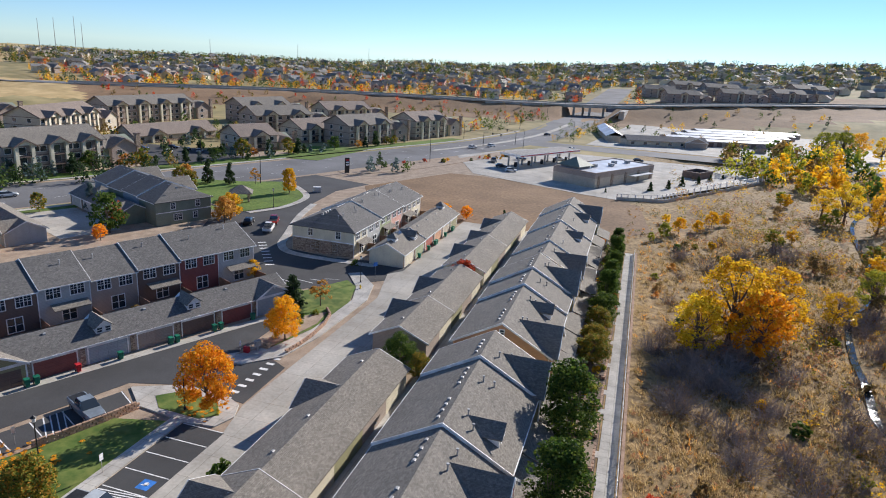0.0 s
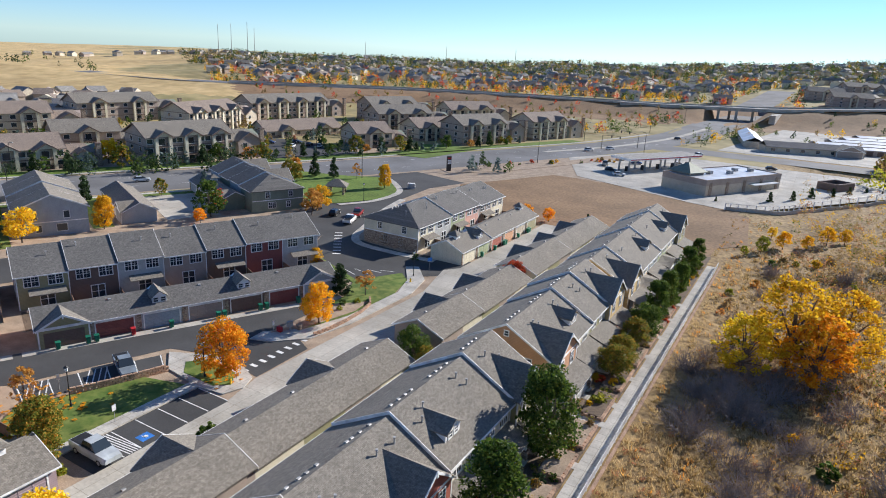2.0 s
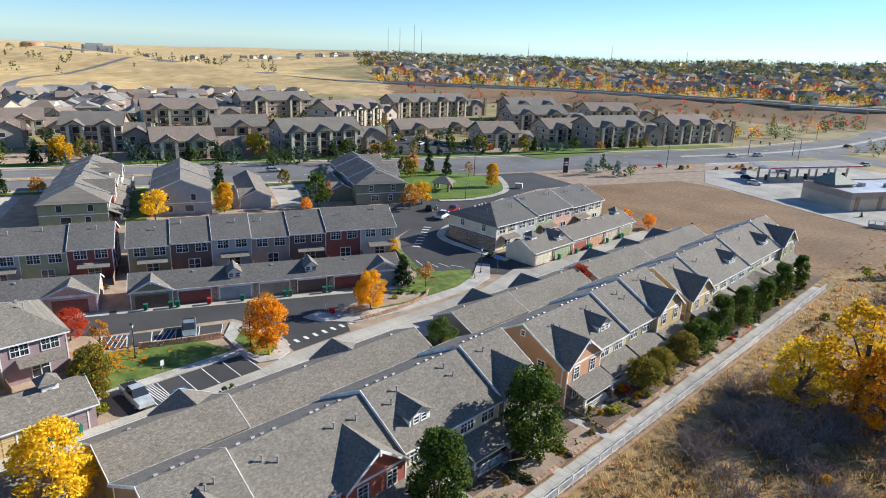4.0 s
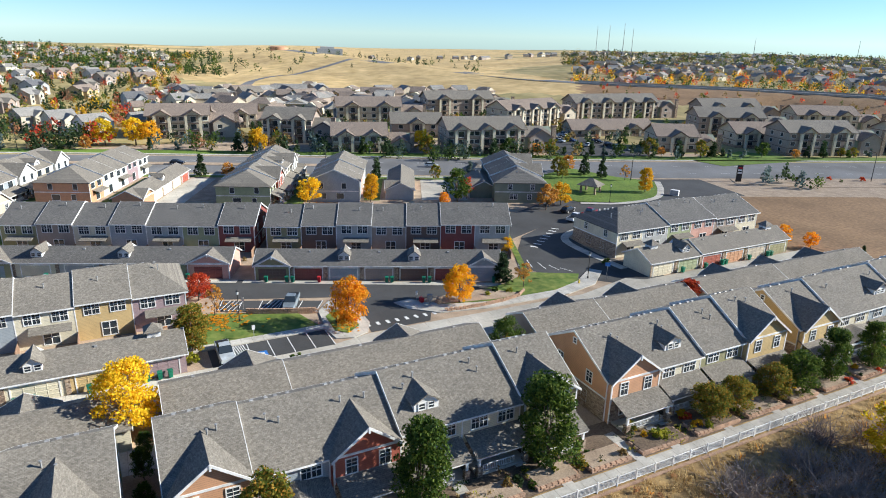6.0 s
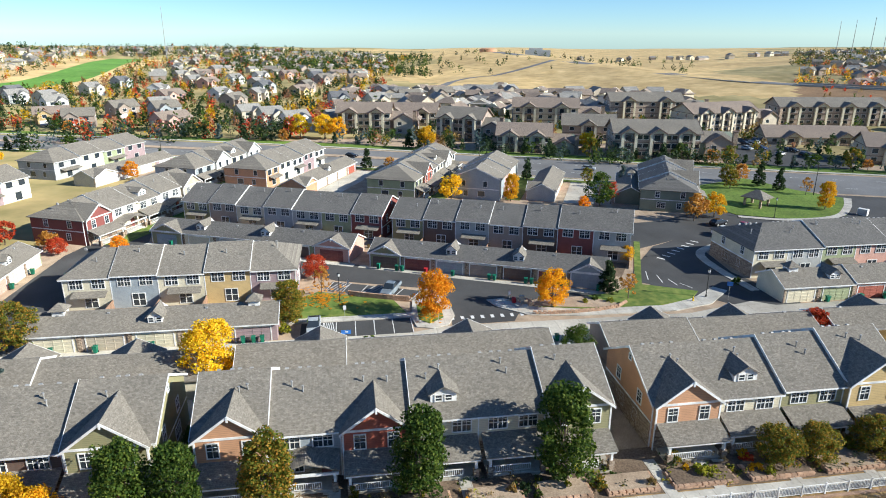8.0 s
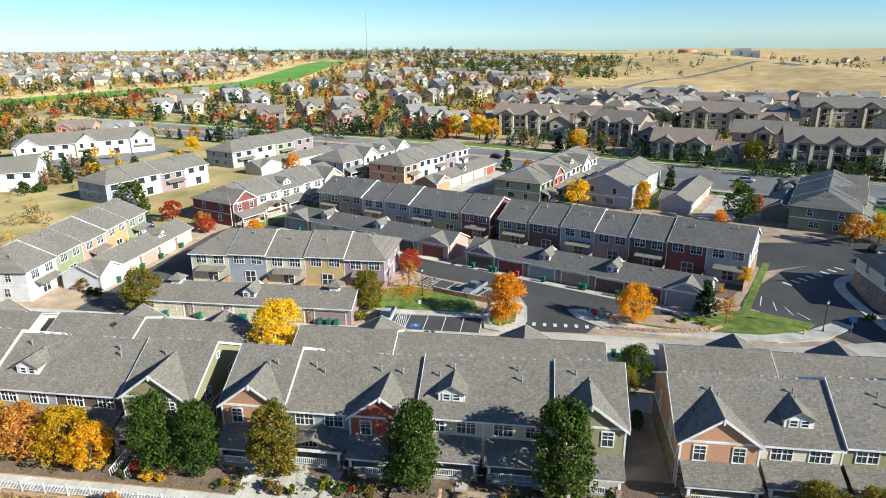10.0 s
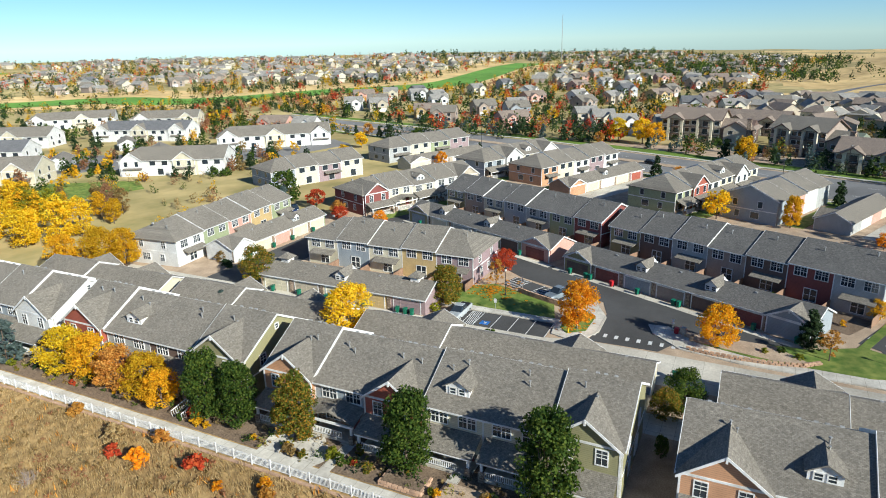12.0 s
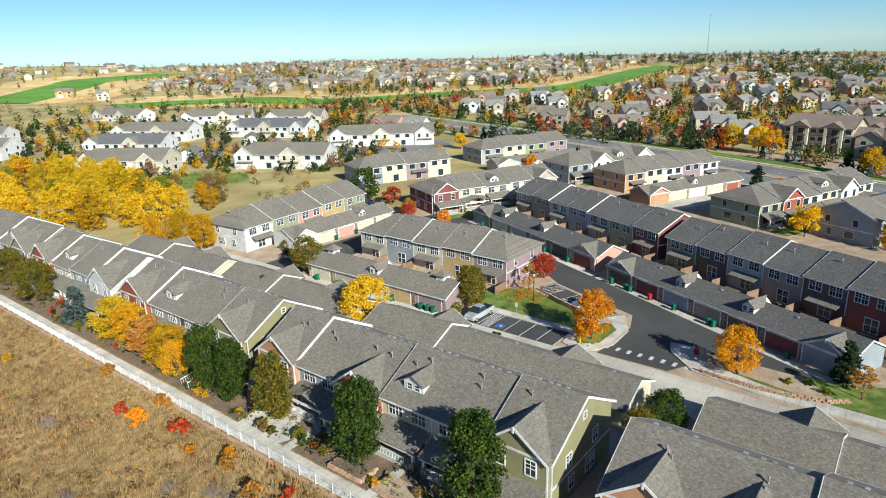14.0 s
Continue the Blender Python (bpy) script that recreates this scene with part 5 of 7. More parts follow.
tree("round", "turning", -22.0, 69.2, 4.0, "between the houses", 1.0)
tree("round", "red", -26.6, 105.8, 5.0, "between the garages", 1.15)
tree("round", "turning", -38.6, -2.6, 7.2, "at the lane corner", 1.05)
tree("pine", "spruce", -25.0, 2.0, 4.5, "behind the garages", 1.2)
for x, y, h in ((-12.5, 25.2, 3.2), (-17.5, 25.3, 3.6), (-15.0, 69.7, 2.6), (-21.5, 25.6, 2.8), (-14, -10, 2.8)):
    tree("round", "green", x, y, h, "in the gap between the houses", 0.75)
for x, y, h, c in ((-34.5, -38.5, 8.0, "gold"), (-36.5, -34.0, 7.6, "gold"), (-29.5, -42.0, 7.4, "gold")):
    tree("round", c, x, y, h, "at the lane end", 1.05)
tree("round", "green", -88, -36.0, 9.4, "beside the terrace", 1.1)
tree("pine", "spruce", -83, -33.0, 6.5, "beside the terrace", 1.3)
for x, y, h, c in ((-81, -13.9, 3.6, "red"), (-80.5, -2.5, 3.4, "orange"), (-84, -17, 4.0, "rust"), (-89, -27, 5.0, "red")):
    tree("round", c, x, y, h, "before the terrace", 1.25)
for x, y, h, c, f in ((-110.5, 83.5, 7.4, "gold", "oval"), (-113, 68.4, 7.0, "yellow", "round"), (-91.5, 158.5, 7.2, "gold", "oval"), (-86.5, 121.0, 6.6, "rust", "round"), (-89, 127.5, 6.0, "gold", "round"), (-102.5, 104.5, 8.6, "green", "round"), (-100.0, 99.5, 3.4, "orange", "round"), (-104, 108, 6.0, "red", "thin"), (-118, 158, 7.4, "pine", "pine"), (-112, 160, 6.6, "pine", "pine"), (-121, 150, 5.6, "turning", "round"), (-116, 148, 5.4, "turning", "round"), (-124, 156, 5.4, "rust", "round"), (-106, 164, 5.0, "rust", "thin"), (-120, 118, 6.6, "spruce", "pine")):
    tree(f, c, x, y, h, "near the park", 1.05)
for x, y, h, c, f in ((-59, 156.5, 5.0, "pine", "pine"), (-56, 158.0, 4.0, "pine", "pine"), (-44, 153, 4.0, "orange", "round"), (-39, 155, 3.6, "orange", "round"), (-30, 158, 3.0, "pine", "pine"), (-18, 154, 3.4, "scrub", "round"), (-14.5, 152, 3.6, "pine", "pine"), (-5, 149, 2.6, "orange", "round"), (-62, 93.8, 3.4, "gold", "round"), (-66.0, 88, 3.6, "green", "round"), (-33, 44, 2.0, "green", "bush")):
    tree(f, c, x, y, h, "", 1.1)
rs = random.Random(4)
# beds before the houses
for i in range(100):
    y = rs.uniform(-30, 148)
    x = rs.choice((rs.uniform(-3.9, -0.2), rs.uniform(-2.2, -0.2)))
    c = rs.choice(("green", "lime", "scrub", "straw", "turning", "red", "gold", "pine"))
    tree("bush", c, x, y, rs.uniform(0.5, 1.25), "in a front garden bed", rs.uniform(0.8, 1.3), group="garden shrubs")
for i in range(30):
    d, n = rs.uniform(-33, 60), rs.uniform(-92.5, -88)
    x, y = dn(d, n)
    tree("bush", rs.choice(("green", "lime", "scrub", "gold")), x, y, rs.uniform(0.6, 1.3), "in a back yard", 1.1, group="yard shrubs")
for x, y, h, c in ((-39.5, 32.2, 1.5, "lime"), (-45, 81, 0.9, "green"), (-43.6, 83, 0.9, "lime"), (-44, 79, 0.8, "lime"), (-46.4, -18.5, 2.2, "scrub"), (-43.5, -14, 1.6, "pine"), (-44.6, -16, 1.4, "pine"), (-48.5, 108, 1.2, "green")):
    tree("bush", c, x, y, h, "beside the paving", 1.2)

# ---- the wild creek side ----
for x, y, h, w, c in ((17.5, 101.3, 14.0, 1.15, "gold"), (24, 106, 12.5, 1.1, "gold"), (12.5, 96, 9.0, 1.2, "yellow"), (21, 97, 11, 1.1, "orange"), (61, 212, 13, 1.0, "yellow"), (68, 206, 12, 1.0, "gold"), (57, 221, 9, 1.1, "yellow"), (74, 198, 10, 1.1, "gold"), (80, 222, 11, 1.0, "yellow"), (94, 393, 13, 1.1, "lime"), (104, 390, 14, 1.1, "lime"), (113, 398, 14, 1.1, "gold"), (122, 388, 13, 1.1, "yellow"), (106, 412, 12, 1.2, "lime"), (116, 300, 14, 1.1, "gold"), (126, 306, 15, 1.1, "yellow"), (108, 292, 12, 1.1, "gold"), (134, 318, 14, 1.1, "gold"), (44, 55, 6.5, 1.2, "gold"), (41, 66, 5.5, 1.3, "yellow"), (46, 88, 8, 1.2, "gold"), (36, 118, 7, 1.2, "gold"), (46, 133, 8, 1.1, "lime")):
    tree("open", c, x, y, h, "beside the creek", w, group="cottonwoods")
for x, y, h in ((9, 163, 4.0), (13, 171, 4.4), (18, 176, 3.6), (10, 180, 3.0), (22, 184, 4.6), (26, 190, 4.0), (6, 157, 2.4)):
    tree("round", rs.choice(("yellow", "lime", "gold")), x, y, h, "at the field's edge", 1.0)
for i in range(44):
    x, y = rs.uniform(34, 120), rs.uniform(100, 270)
    tree("far", rs.choice(("scrub", "lime", "gold", "scrub", "turning", "scrub")), x, y, rs.uniform(2.5, 5.5), "in the creek thicket", 1.2, group="thicket trees")


def twig_proto(seed, n=58):
    rng = np.random.default_rng(seed)
    bm = bmesh.new()
    for k in range(n):
        a, e = rng.random() * 6.283, 0.35 + 1.1 * rng.random()
        p = Vector((rng.normal() * 0.18, rng.normal() * 0.18, -0.05))
        d = Vector((math.cos(a) * math.cos(e), math.sin(a) * math.cos(e), math.sin(e)))
        L = 0.5 + 0.55 * rng.random()
        pts = [p, p + d * L * 0.5 + Vector(rng.normal(size=3)) * 0.05, p + d * L + Vector(rng.normal(size=3)) * 0.1]
        add_tube(bm, pts, [0.013, 0.009, 0.004], 3, False)
        for j in range(2):
            q = pts[1].lerp(pts[2], rng.random())
            add_tube(bm, [q, q + (d + Vector(rng.normal(size=3)) * 0.7) * 0.25], [0.006, 0.003], 3, False)
    return mesh_of("twigs", bm, TWIG)


twigs = [twig_proto(s) for s in (3, 8, 21)]
for i in range(130):
    if i < 60:
        x, y = rs.gauss(17, 9), rs.gauss(88, 13)
    elif i < 110:
        x, y = rs.uniform(8, 45), rs.uniform(60, 170)
    else:
        x, y = rs.uniform(5, 34), rs.uniform(-40, 60)
    if x < 5.5:
        x = 6 + rs.random() * 4
    s = rs.uniform(1.5, 3.4) if i < 110 else rs.uniform(0.8, 1.8)
    ob = new("brush", twigs[i % 3])
    ob.matrix_basis = pose(x, y, height(x, y), 0, 0, rs.random() * 360) @ Matrix.Diagonal((s * 1.3, s * 1.3, s, 1))
    tagged(ob, "bare grey thicket brush in dry grass", "shrub", "bare brush")
for i in range(80):
    x, y = rs.uniform(4.5, 50), rs.uniform(-60, 168)
    if i < 14:
        x, y = rs.uniform(3.6, 7.5), rs.uniform(2, 60)
    c = rs.choice(("red", "orange", "rust")) if i < 14 else rs.choice(("scrub", "scrub", "straw", "rust", "gold", "lime", "green"))
    tree("bush", c, x, y, rs.uniform(0.9, 1.8), "in the wild meadow", 1.25, group="meadow shrubs")


def blades(name, n, box, hi, wide, mat, label, seed, keep=None):
    """Dry grass: thin blades in tufts, leaning with the wind."""
    rng = np.random.default_rng(seed)
    tuft = rng.random((n // 6, 2)) * np.array((box[2] - box[0], box[3] - box[1])) + np.array(box[:2])
    at = np.repeat(tuft, 6, axis=0) + rng.normal(size=(n // 6 * 6, 2)) * 0.22
    zs = np.array([height(x, y) for x, y in at])
    a = rng.random(len(at)) * 6.283
    h = hi * (0.5 + rng.random(len(at)))
    u = np.stack([np.cos(a), np.sin(a), 0 * a], 1) * wide
    lean = np.stack([rng.normal(size=len(at)) * 0.35 - 0.15, rng.normal(size=len(at)) * 0.35 - 0.2, np.ones(len(at))], 1) * h[:, None]
    base = np.concatenate([at, zs[:, None] - 0.03], 1)
    q = np.stack([base - u, base + u, base + lean * 0.6 + u * 0.7, base + lean], 1).reshape(-1, 3)
    return tagged(new(name, quads_mesh(name, q, mat)), label, "grass", kind="stuff")


blades("meadow_grass", 84000, (3.4, -70, 48, 150), 0.45, 0.036, LEAF["straw"], "tall dry straw-coloured meadow grass", 5)
blades("meadow_weeds", 9000, (3.4, -70, 60, 170), 0.5, 0.07, LEAF["rust"], "rust-brown dry weeds in the meadow", 6)
blades("creek_sedge", 16000, (8, 40, 62, 170), 0.6, 0.1, LEAF["scrub"], "brown sedge beside the creek", 7)
ribbon("creek", CREEK, 1.1, 0.4, WATER, "narrow reflecting creek", "creek", across=1)


def thicket(name, n, box, hmin, hmax, colours, seed, label, leaves=70):
    """Low tangled growth: clumps of small leaves, too many to count."""
    rng = np.random.default_rng(seed)
    top = thing(name, label, "thicket", kind="stuff")
    clouds = {c: [] for c in colours}
    for i in range(n):
        x, y = box[0] + (box[2] - box[0]) * rng.random(), box[1] + (box[3] - box[1]) * rng.random()
        if near_line(CREEK, x, y)[0] < 2.5:
            continue
        h = hmin + (hmax - hmin) * rng.random() ** 1.5
        z = height(x, y)
        blobs = [(x + rng.normal() * h * 0.4, y + rng.normal() * h * 0.4, z + h * (0.15 + 0.13 * k), h * 0.28 * (0.7 + 0.6 * rng.random())) for k in range(6)]
        clouds[colours[rng.integers(len(colours))]].append(leaf_cloud(rng, blobs, leaves, 0.06 + h * 0.035))
    for c, q in clouds.items():
        if q:
            part("clumps", quads_mesh("clumps", np.concatenate(q), LEAF[c]), None, top)["kind"] = "stuff"


thicket("creek_thicket", 900, (22, 50, 76, 215), 0.7, 3.2, ("scrub", "turning", "scrub", "russet", "gold", "scrub", "straw"), 41, "tangled brown and olive creek thicket", 80)
thicket("east_thicket", 950, (14, 150, 130, 312), 0.8, 3.6, ("scrub", "scrub", "turning", "gold", "scrub", "russet"), 42, "brown creek thicket with yellow patches", 60)
thicket("meadow_patches", 700, (3.6, -50, 34, 165), 0.25, 0.9, ("scrub", "straw", "straw", "russet", "scrub"), 43, "low dry meadow growth", 50)
thicket("field_edge", 160, (0, 150, 34, 202), 0.3, 1.4, ("scrub", "straw", "green", "rust"), 44, "weeds on the field bank", 40)
thicket("near_meadow_growth", 620, (3.6, -45, 26, 75), 0.25, 0.75, ("scrub", "straw", "russet", "straw", "straw"), 45, "tangled dry grass and weeds below the trail", 42)
thicket("garden_planting", 300, (-3.9, -45, -0.3, 148), 0.35, 1.1, ("green", "lime", "scrub", "straw", "green", "pine"), 46, "low planting in the front gardens", 60)
thicket("russet_brush", 520, (7, -35, 36, 60), 0.35, 1.1, ("russet", "scrub", "russet", "straw"), 47, "reddish-brown low brush in the meadow", 46)
blades("trailside_grass", 42000, (3.4, -50, 24, 75), 0.4, 0.03, LEAF["straw"], "thick dry grass beside the trail", 8)
litter = np.random.default_rng(77)
flat = [(-51.5 + litter.normal() * 2.2, 37.5 + litter.normal() * 2.6, 0.17, 0.25) for _ in range(150)] + [(-42.5 + litter.normal() * 1.5, 53.8 + litter.normal() * 1.0, 0.22, 0.2) for _ in range(40)]
q = leaf_cloud(litter, flat, 5200, 0.1)
q[:, 2] = 0.225 + 0.015 * litter.random(len(q))
tagged(new("fallen_leaves", quads_mesh("fallen_leaves", q, LEAF["orange"])), "orange fallen leaves strewn over the lawn", "leaves", kind="stuff")


# ---- apartment houses ----
def apartments(p0, p1, depth, storeys, label, wall="beige", low="sage", roof=None, bays=3):
    """A block of flats: gabled ends, pedimented balcony bays on pale piers, a lower wing with a stone chimney. p0 to p1 is the front."""
    FAR[0] = True
    z0 = height(*p0) - 0.1
    m, L = frame_of(p0, p1, z0)
    footprint(p0, p1, depth)
    roof = roof or ROOF_TILE
    near = math.hypot(*p0) < 330
    ob = thing("apartment_house", label, "apartment house", m, "apartment houses")
    H, rise = 2.9 * storeys + 0.3, 3.6
    wing = min(12.0, L * 0.34) if storeys > 1 else 0.0
    B = L - wing
    s = rise / (depth / 2)
    bm = bmesh.new()
    wall_solid(bm, 0.003, B, depth, H, rise, True, -1.5)
    part("wall", bm, SIDE[wall], ob)
    bit("lower_wall", STONE, ob, -0.06, -0.06, -1.5, B - 0.05, depth + 0.06, 1.2, "brown stone base course")
    rf = bmesh.new()
    roof_slab(rf, -0.7, B + 0.7, depth, H, rise, 0.7, 0, 0, 0.2)
    part("roof", rf, roof, ob)
    for u in (-0.78, B + 0.7):
        chev = [(u, -0.8, H - s * 0.7 - 0.25), (u, depth / 2, H + rise - 0.2), (u, depth + 0.8, H - s * 0.7 - 0.25), (u, depth + 0.8, H - s * 0.7 + 0.22), (u, depth / 2, H + rise + 0.24), (u, -0.8, H - s * 0.7 + 0.22)]
        board("rake_board", SIDE["brown"], ob, chev, (0.08, 0, 0))
    for k in range(1, storeys + 1):
        bit("band_board", SIDE["brown"], ob, -0.04, -0.05, 2.9 * k - 0.1, B, 0.0, 2.9 * k + 0.12)
        bit("band_board", SIDE["brown"], ob, -0.05, 0.01, 2.9 * k - 0.1, 0.0, depth - 0.01, 2.9 * k + 0.12)
    bw = B / max(1, bays - 1)
    for i in range(max(1, bays - 1)):
        uc, half = bw * (i + 0.5), min(bw * 0.28, 3.1)
        pk = H + half * 0.62
        yin = (pk - H) / s + 0.3
        bm = bmesh.new()
        add_prism(bm, [(uc - half, -1.7, H), (uc + half, -1.7, H), (uc, -1.7, pk)], (0, 1.7 + yin, 0))
        bay = part("pediment", bm, SIDE["cream"], ob)
        z = H - 0.55 * 0.62
        chevron("bay_roof", roof, bay, uc, half + 0.55, z, pk, -2.3, yin, 0.2)
        chevron("rake_board", SIDE["brown"], bay, uc, half + 0.55, z - 0.2, pk - 0.2, -2.37, -2.3, 0.42)
        for sg in (-1, 1):
            x = uc + sg * (half - 0.5)
            bit("pier", SIDE["cream"], ob, x - 0.5, -1.65, -1.2, x + 0.5, -0.75, H)
        for k in range(storeys):
            z = 2.9 * k
            bit("balcony", SIDE["brown"], ob, uc - half + 1.0, -1.6, z - 0.15, uc + half - 1.0, -0.06, z + 0.12)
            if near:
                x0, x1 = uc - half + 1.0, uc + half - 1.0
                rl = grille([(x0 + (x1 - x0) * j / 6 - 0.03, x0 + (x1 - x0) * j / 6 + 0.03) for j in range(7)], [(z + 0.25, z + 0.33), (z + 1.1, z + 1.2)], -1.55, -1.49)
                part("balcony_rail", rl, BLACK, ob)
            window(ob, uc, 0, z + 0.4, 1.9, 2.0, 0, False)
            for sg in (-1, 1):
                x = uc + sg * (bw * 0.5 - (bw * 0.5 - half) * 0.5)
                window(ob, x, 0, z + 1.0, 1.7, 1.4, 0, False)
    for k in range(storeys):
        for y in (0.3, 0.7):
            window(ob, 0, depth * y, 2.9 * k + 1.0, 1.4, 1.4, -90, False)
            if not wing:
                window(ob, B, depth * y, 2.9 * k + 1.0, 1.4, 1.4, 90, False)
    if wing:
        h2, d2, r2 = H - 2.9, depth * 0.8, 2.9
        bm = bmesh.new()
        wall_solid(bm, B, L, d2, h2, r2, True, -1.5)
        wg = part("wing", bm, SIDE[low], ob)
        rf = bmesh.new()
        roof_slab(rf, B, L + 0.6, d2, h2, r2, 0.7, 0, d2 * 0.3, 0.2)
        part("wing_roof", rf, roof, wg)
        uc, half = (B + L) / 2, wing * 0.36
        pk = h2 + half * 0.6
        bm = bmesh.new()
        add_prism(bm, [(uc - half, -1.5, -1.5), (uc + half, -1.5, -1.5), (uc + half, -1.5, h2), (uc, -1.5, pk), (uc - half, -1.5, h2)], (0, 1.5 + (pk - h2) / (r2 / (d2 / 2)), 0))
        part("wing_bay", bm, SIDE[wall], wg)
        chevron("wing_gable", roof, wg, uc, half + 0.5, h2 - 0.3, pk, -2.0, 3.4, 0.2)
        chevron("rake_board", SIDE["brown"], wg, uc, half + 0.5, h2 - 0.5, pk - 0.2, -2.07, -2.0, 0.42)
        for k in range(storeys - 1):
            window(ob, uc - half * 0.4, -1.5, 2.9 * k + 0.9, 1.6, 1.4, 0, False)
            window(ob, L, d2 * 0.5, 2.9 * k + 0.9, 1.6, 1.4, 90, False)
        ch = bmesh.new()
        add_box(ch, uc + half - 0.2, -1.9, -1.5, uc + half + 1.3, -0.7, h2 + r2 + 0.9)
        chm = part("chimney", ch, STONE, ob, "brown stone chimney")
        bit("chimney_cap", SIDE["brown"], chm, uc + half - 0.35, -2.05, h2 + r2 + 0.9, uc + half + 1.45, -0.55, h2 + r2 + 1.15)
    return ob


for p0, p1, dp, st, wall, low, bays in (
        ((-236, 39), (-230, 73), 15, 3, "beige", "brown", 3), ((-215, 79), (-201, 104), 15, 3, "taupe", "sage", 3), ((-184, 97), (-175, 125), 15, 2, "beige", "sage", 3),
        ((-165, 134), (-156, 174), 16, 3, "taupe", "sage", 4), ((-214, 190), (-222, 236), 15, 3, "beige", "taupe", 4), ((-236, 246), (-226, 308), 15, 3, "taupe", "sage", 5),
        ((-186, 206), (-177, 244), 13, 1, "beige", "taupe", 3), ((-144, 214), (-134, 236), 15, 2, "beige", "sage", 2), ((-168, 262), (-150, 300), 15, 3, "taupe", "sage", 3),
        ((-139, 252), (-126, 286), 15, 2, "beige", "taupe", 3), ((-119, 256), (-106, 294), 15, 3, "taupe", "sage", 3), ((-104, 300), (-92, 336), 15, 3, "beige", "sage", 3),
        ((-200, 300), (-186, 342), 15, 3, "taupe", "sage", 3), ((-160, 318), (-142, 356), 15, 3, "beige", "sage", 3), ((-250, 120), (-238, 160), 15, 3, "beige", "taupe", 3),
        ((-262, 60), (-252, 96), 15, 2, "beige", "taupe", 3), ((-270, 176), (-262, 224), 15, 3, "taupe", "sage", 3), ((-208, 130), (-198, 160), 14, 2, "taupe", "sage", 2)):
    apartments(p0, p1, dp, st, "three-storey apartment house with gabled bays and tan walls" if st > 2 else "low tan apartment house with gabled bays", wall, low, ROOF if wall == "taupe" else ROOF_TILE, bays)


# ---- family houses beyond ----
def house_proto(k, wallc, roof):
    """A two-storey house with a front gable, garage, windows and roof."""
    FAR[0] = True
    ob = new("house")
    L, D, H, rise = ((11, 9, 5.6, 2.6), (13, 10, 5.4, 3.0), (10, 11, 5.8, 2.8), (15, 10, 5.0, 2.8))[k % 4]
    bm = bmesh.new()
    wall_solid(bm, 0, L, D, H, rise, True, -3)
    part("wall", bm, SIDE[wallc], ob)
    rf = bmesh.new()
    roof_slab(rf, -0.4, L + 0.4, D, H, rise, 0.5, 0, 0, 0.2)
    part("roof", rf, roof, ob)
    u, half = L * (0.3 if k % 2 else 0.68), 2.9
    bm = bmesh.new()
    pk = H - 0.4 + half * 0.7
    add_prism(bm, [(u - half, -2.2, -3), (u + half, -2.2, -3), (u + half, -2.2, H - 0.4), (u, -2.2, pk), (u - half, -2.2, H - 0.4)], (0, 6, 0))
    bay = part("wing", bm, SIDE[wallc], ob)
    chevron("wing_roof", roof, bay, u, half + 0.4, H - 0.68, pk, -2.6, 3.6, 0.18)
    part("garage_door", garage_door_mesh(4.6, 2.2, SIDE["white"]), None, ob, at=pose(u, -2.24, 0))
    for x, y, z, w, t in ((u, -2.2, 3.3, 1.7, 0), (L * (0.75 if k % 2 else 0.25), 0, 3.3, 1.7, 0), (L * (0.75 if k % 2 else 0.25), 0, 0.9, 1.7, 0), (0, D * 0.4, 3.2, 1.7, -90), (L, D * 0.5, 3.2, 1.7, 90)):
        window(ob, x, y, z, w, 1.4, t, False)
    return ob


HOUSES = [house_proto(k, w, r) for k, (w, r) in enumerate((("beige", ROOF_GREY), ("bluegrey", ROOF), ("cream", ROOF_GREY), ("pink", ROOF_TILE), ("white", ROOF_GREY), ("taupe", ROOF), ("grey", ROOF_DARK), ("tan", ROOF_TILE)))]
LABELS = ("beige", "blue-grey", "cream", "pinkish", "white", "taupe", "grey", "tan")
used = set()


def house(k, x, y, turn, sc=1.0):
    m = pose(x, y, height(x, y) + 0.1, 0, 0, turn) @ Matrix.Diagonal((sc, sc, sc, 1))
    if k in used:
        ob = copy_thing(HOUSES[k], m)
    else:
        ob = HOUSES[k]
        used.add(k)
    ob.matrix_basis = m
    tagged(ob, f"two-storey {LABELS[k]} family house with pitched shingle roof", "house", "family houses")


rs = random.Random(11)
placed = []


def clear(x, y, r):
    if any((x - a) ** 2 + (y - b) ** 2 < r * r for a, b in placed):
        return False
    placed.append((x, y))
    return True


def polar(r, az):
    return 20 + r * math.cos(radians(az)), 40 + r * math.sin(radians(az))


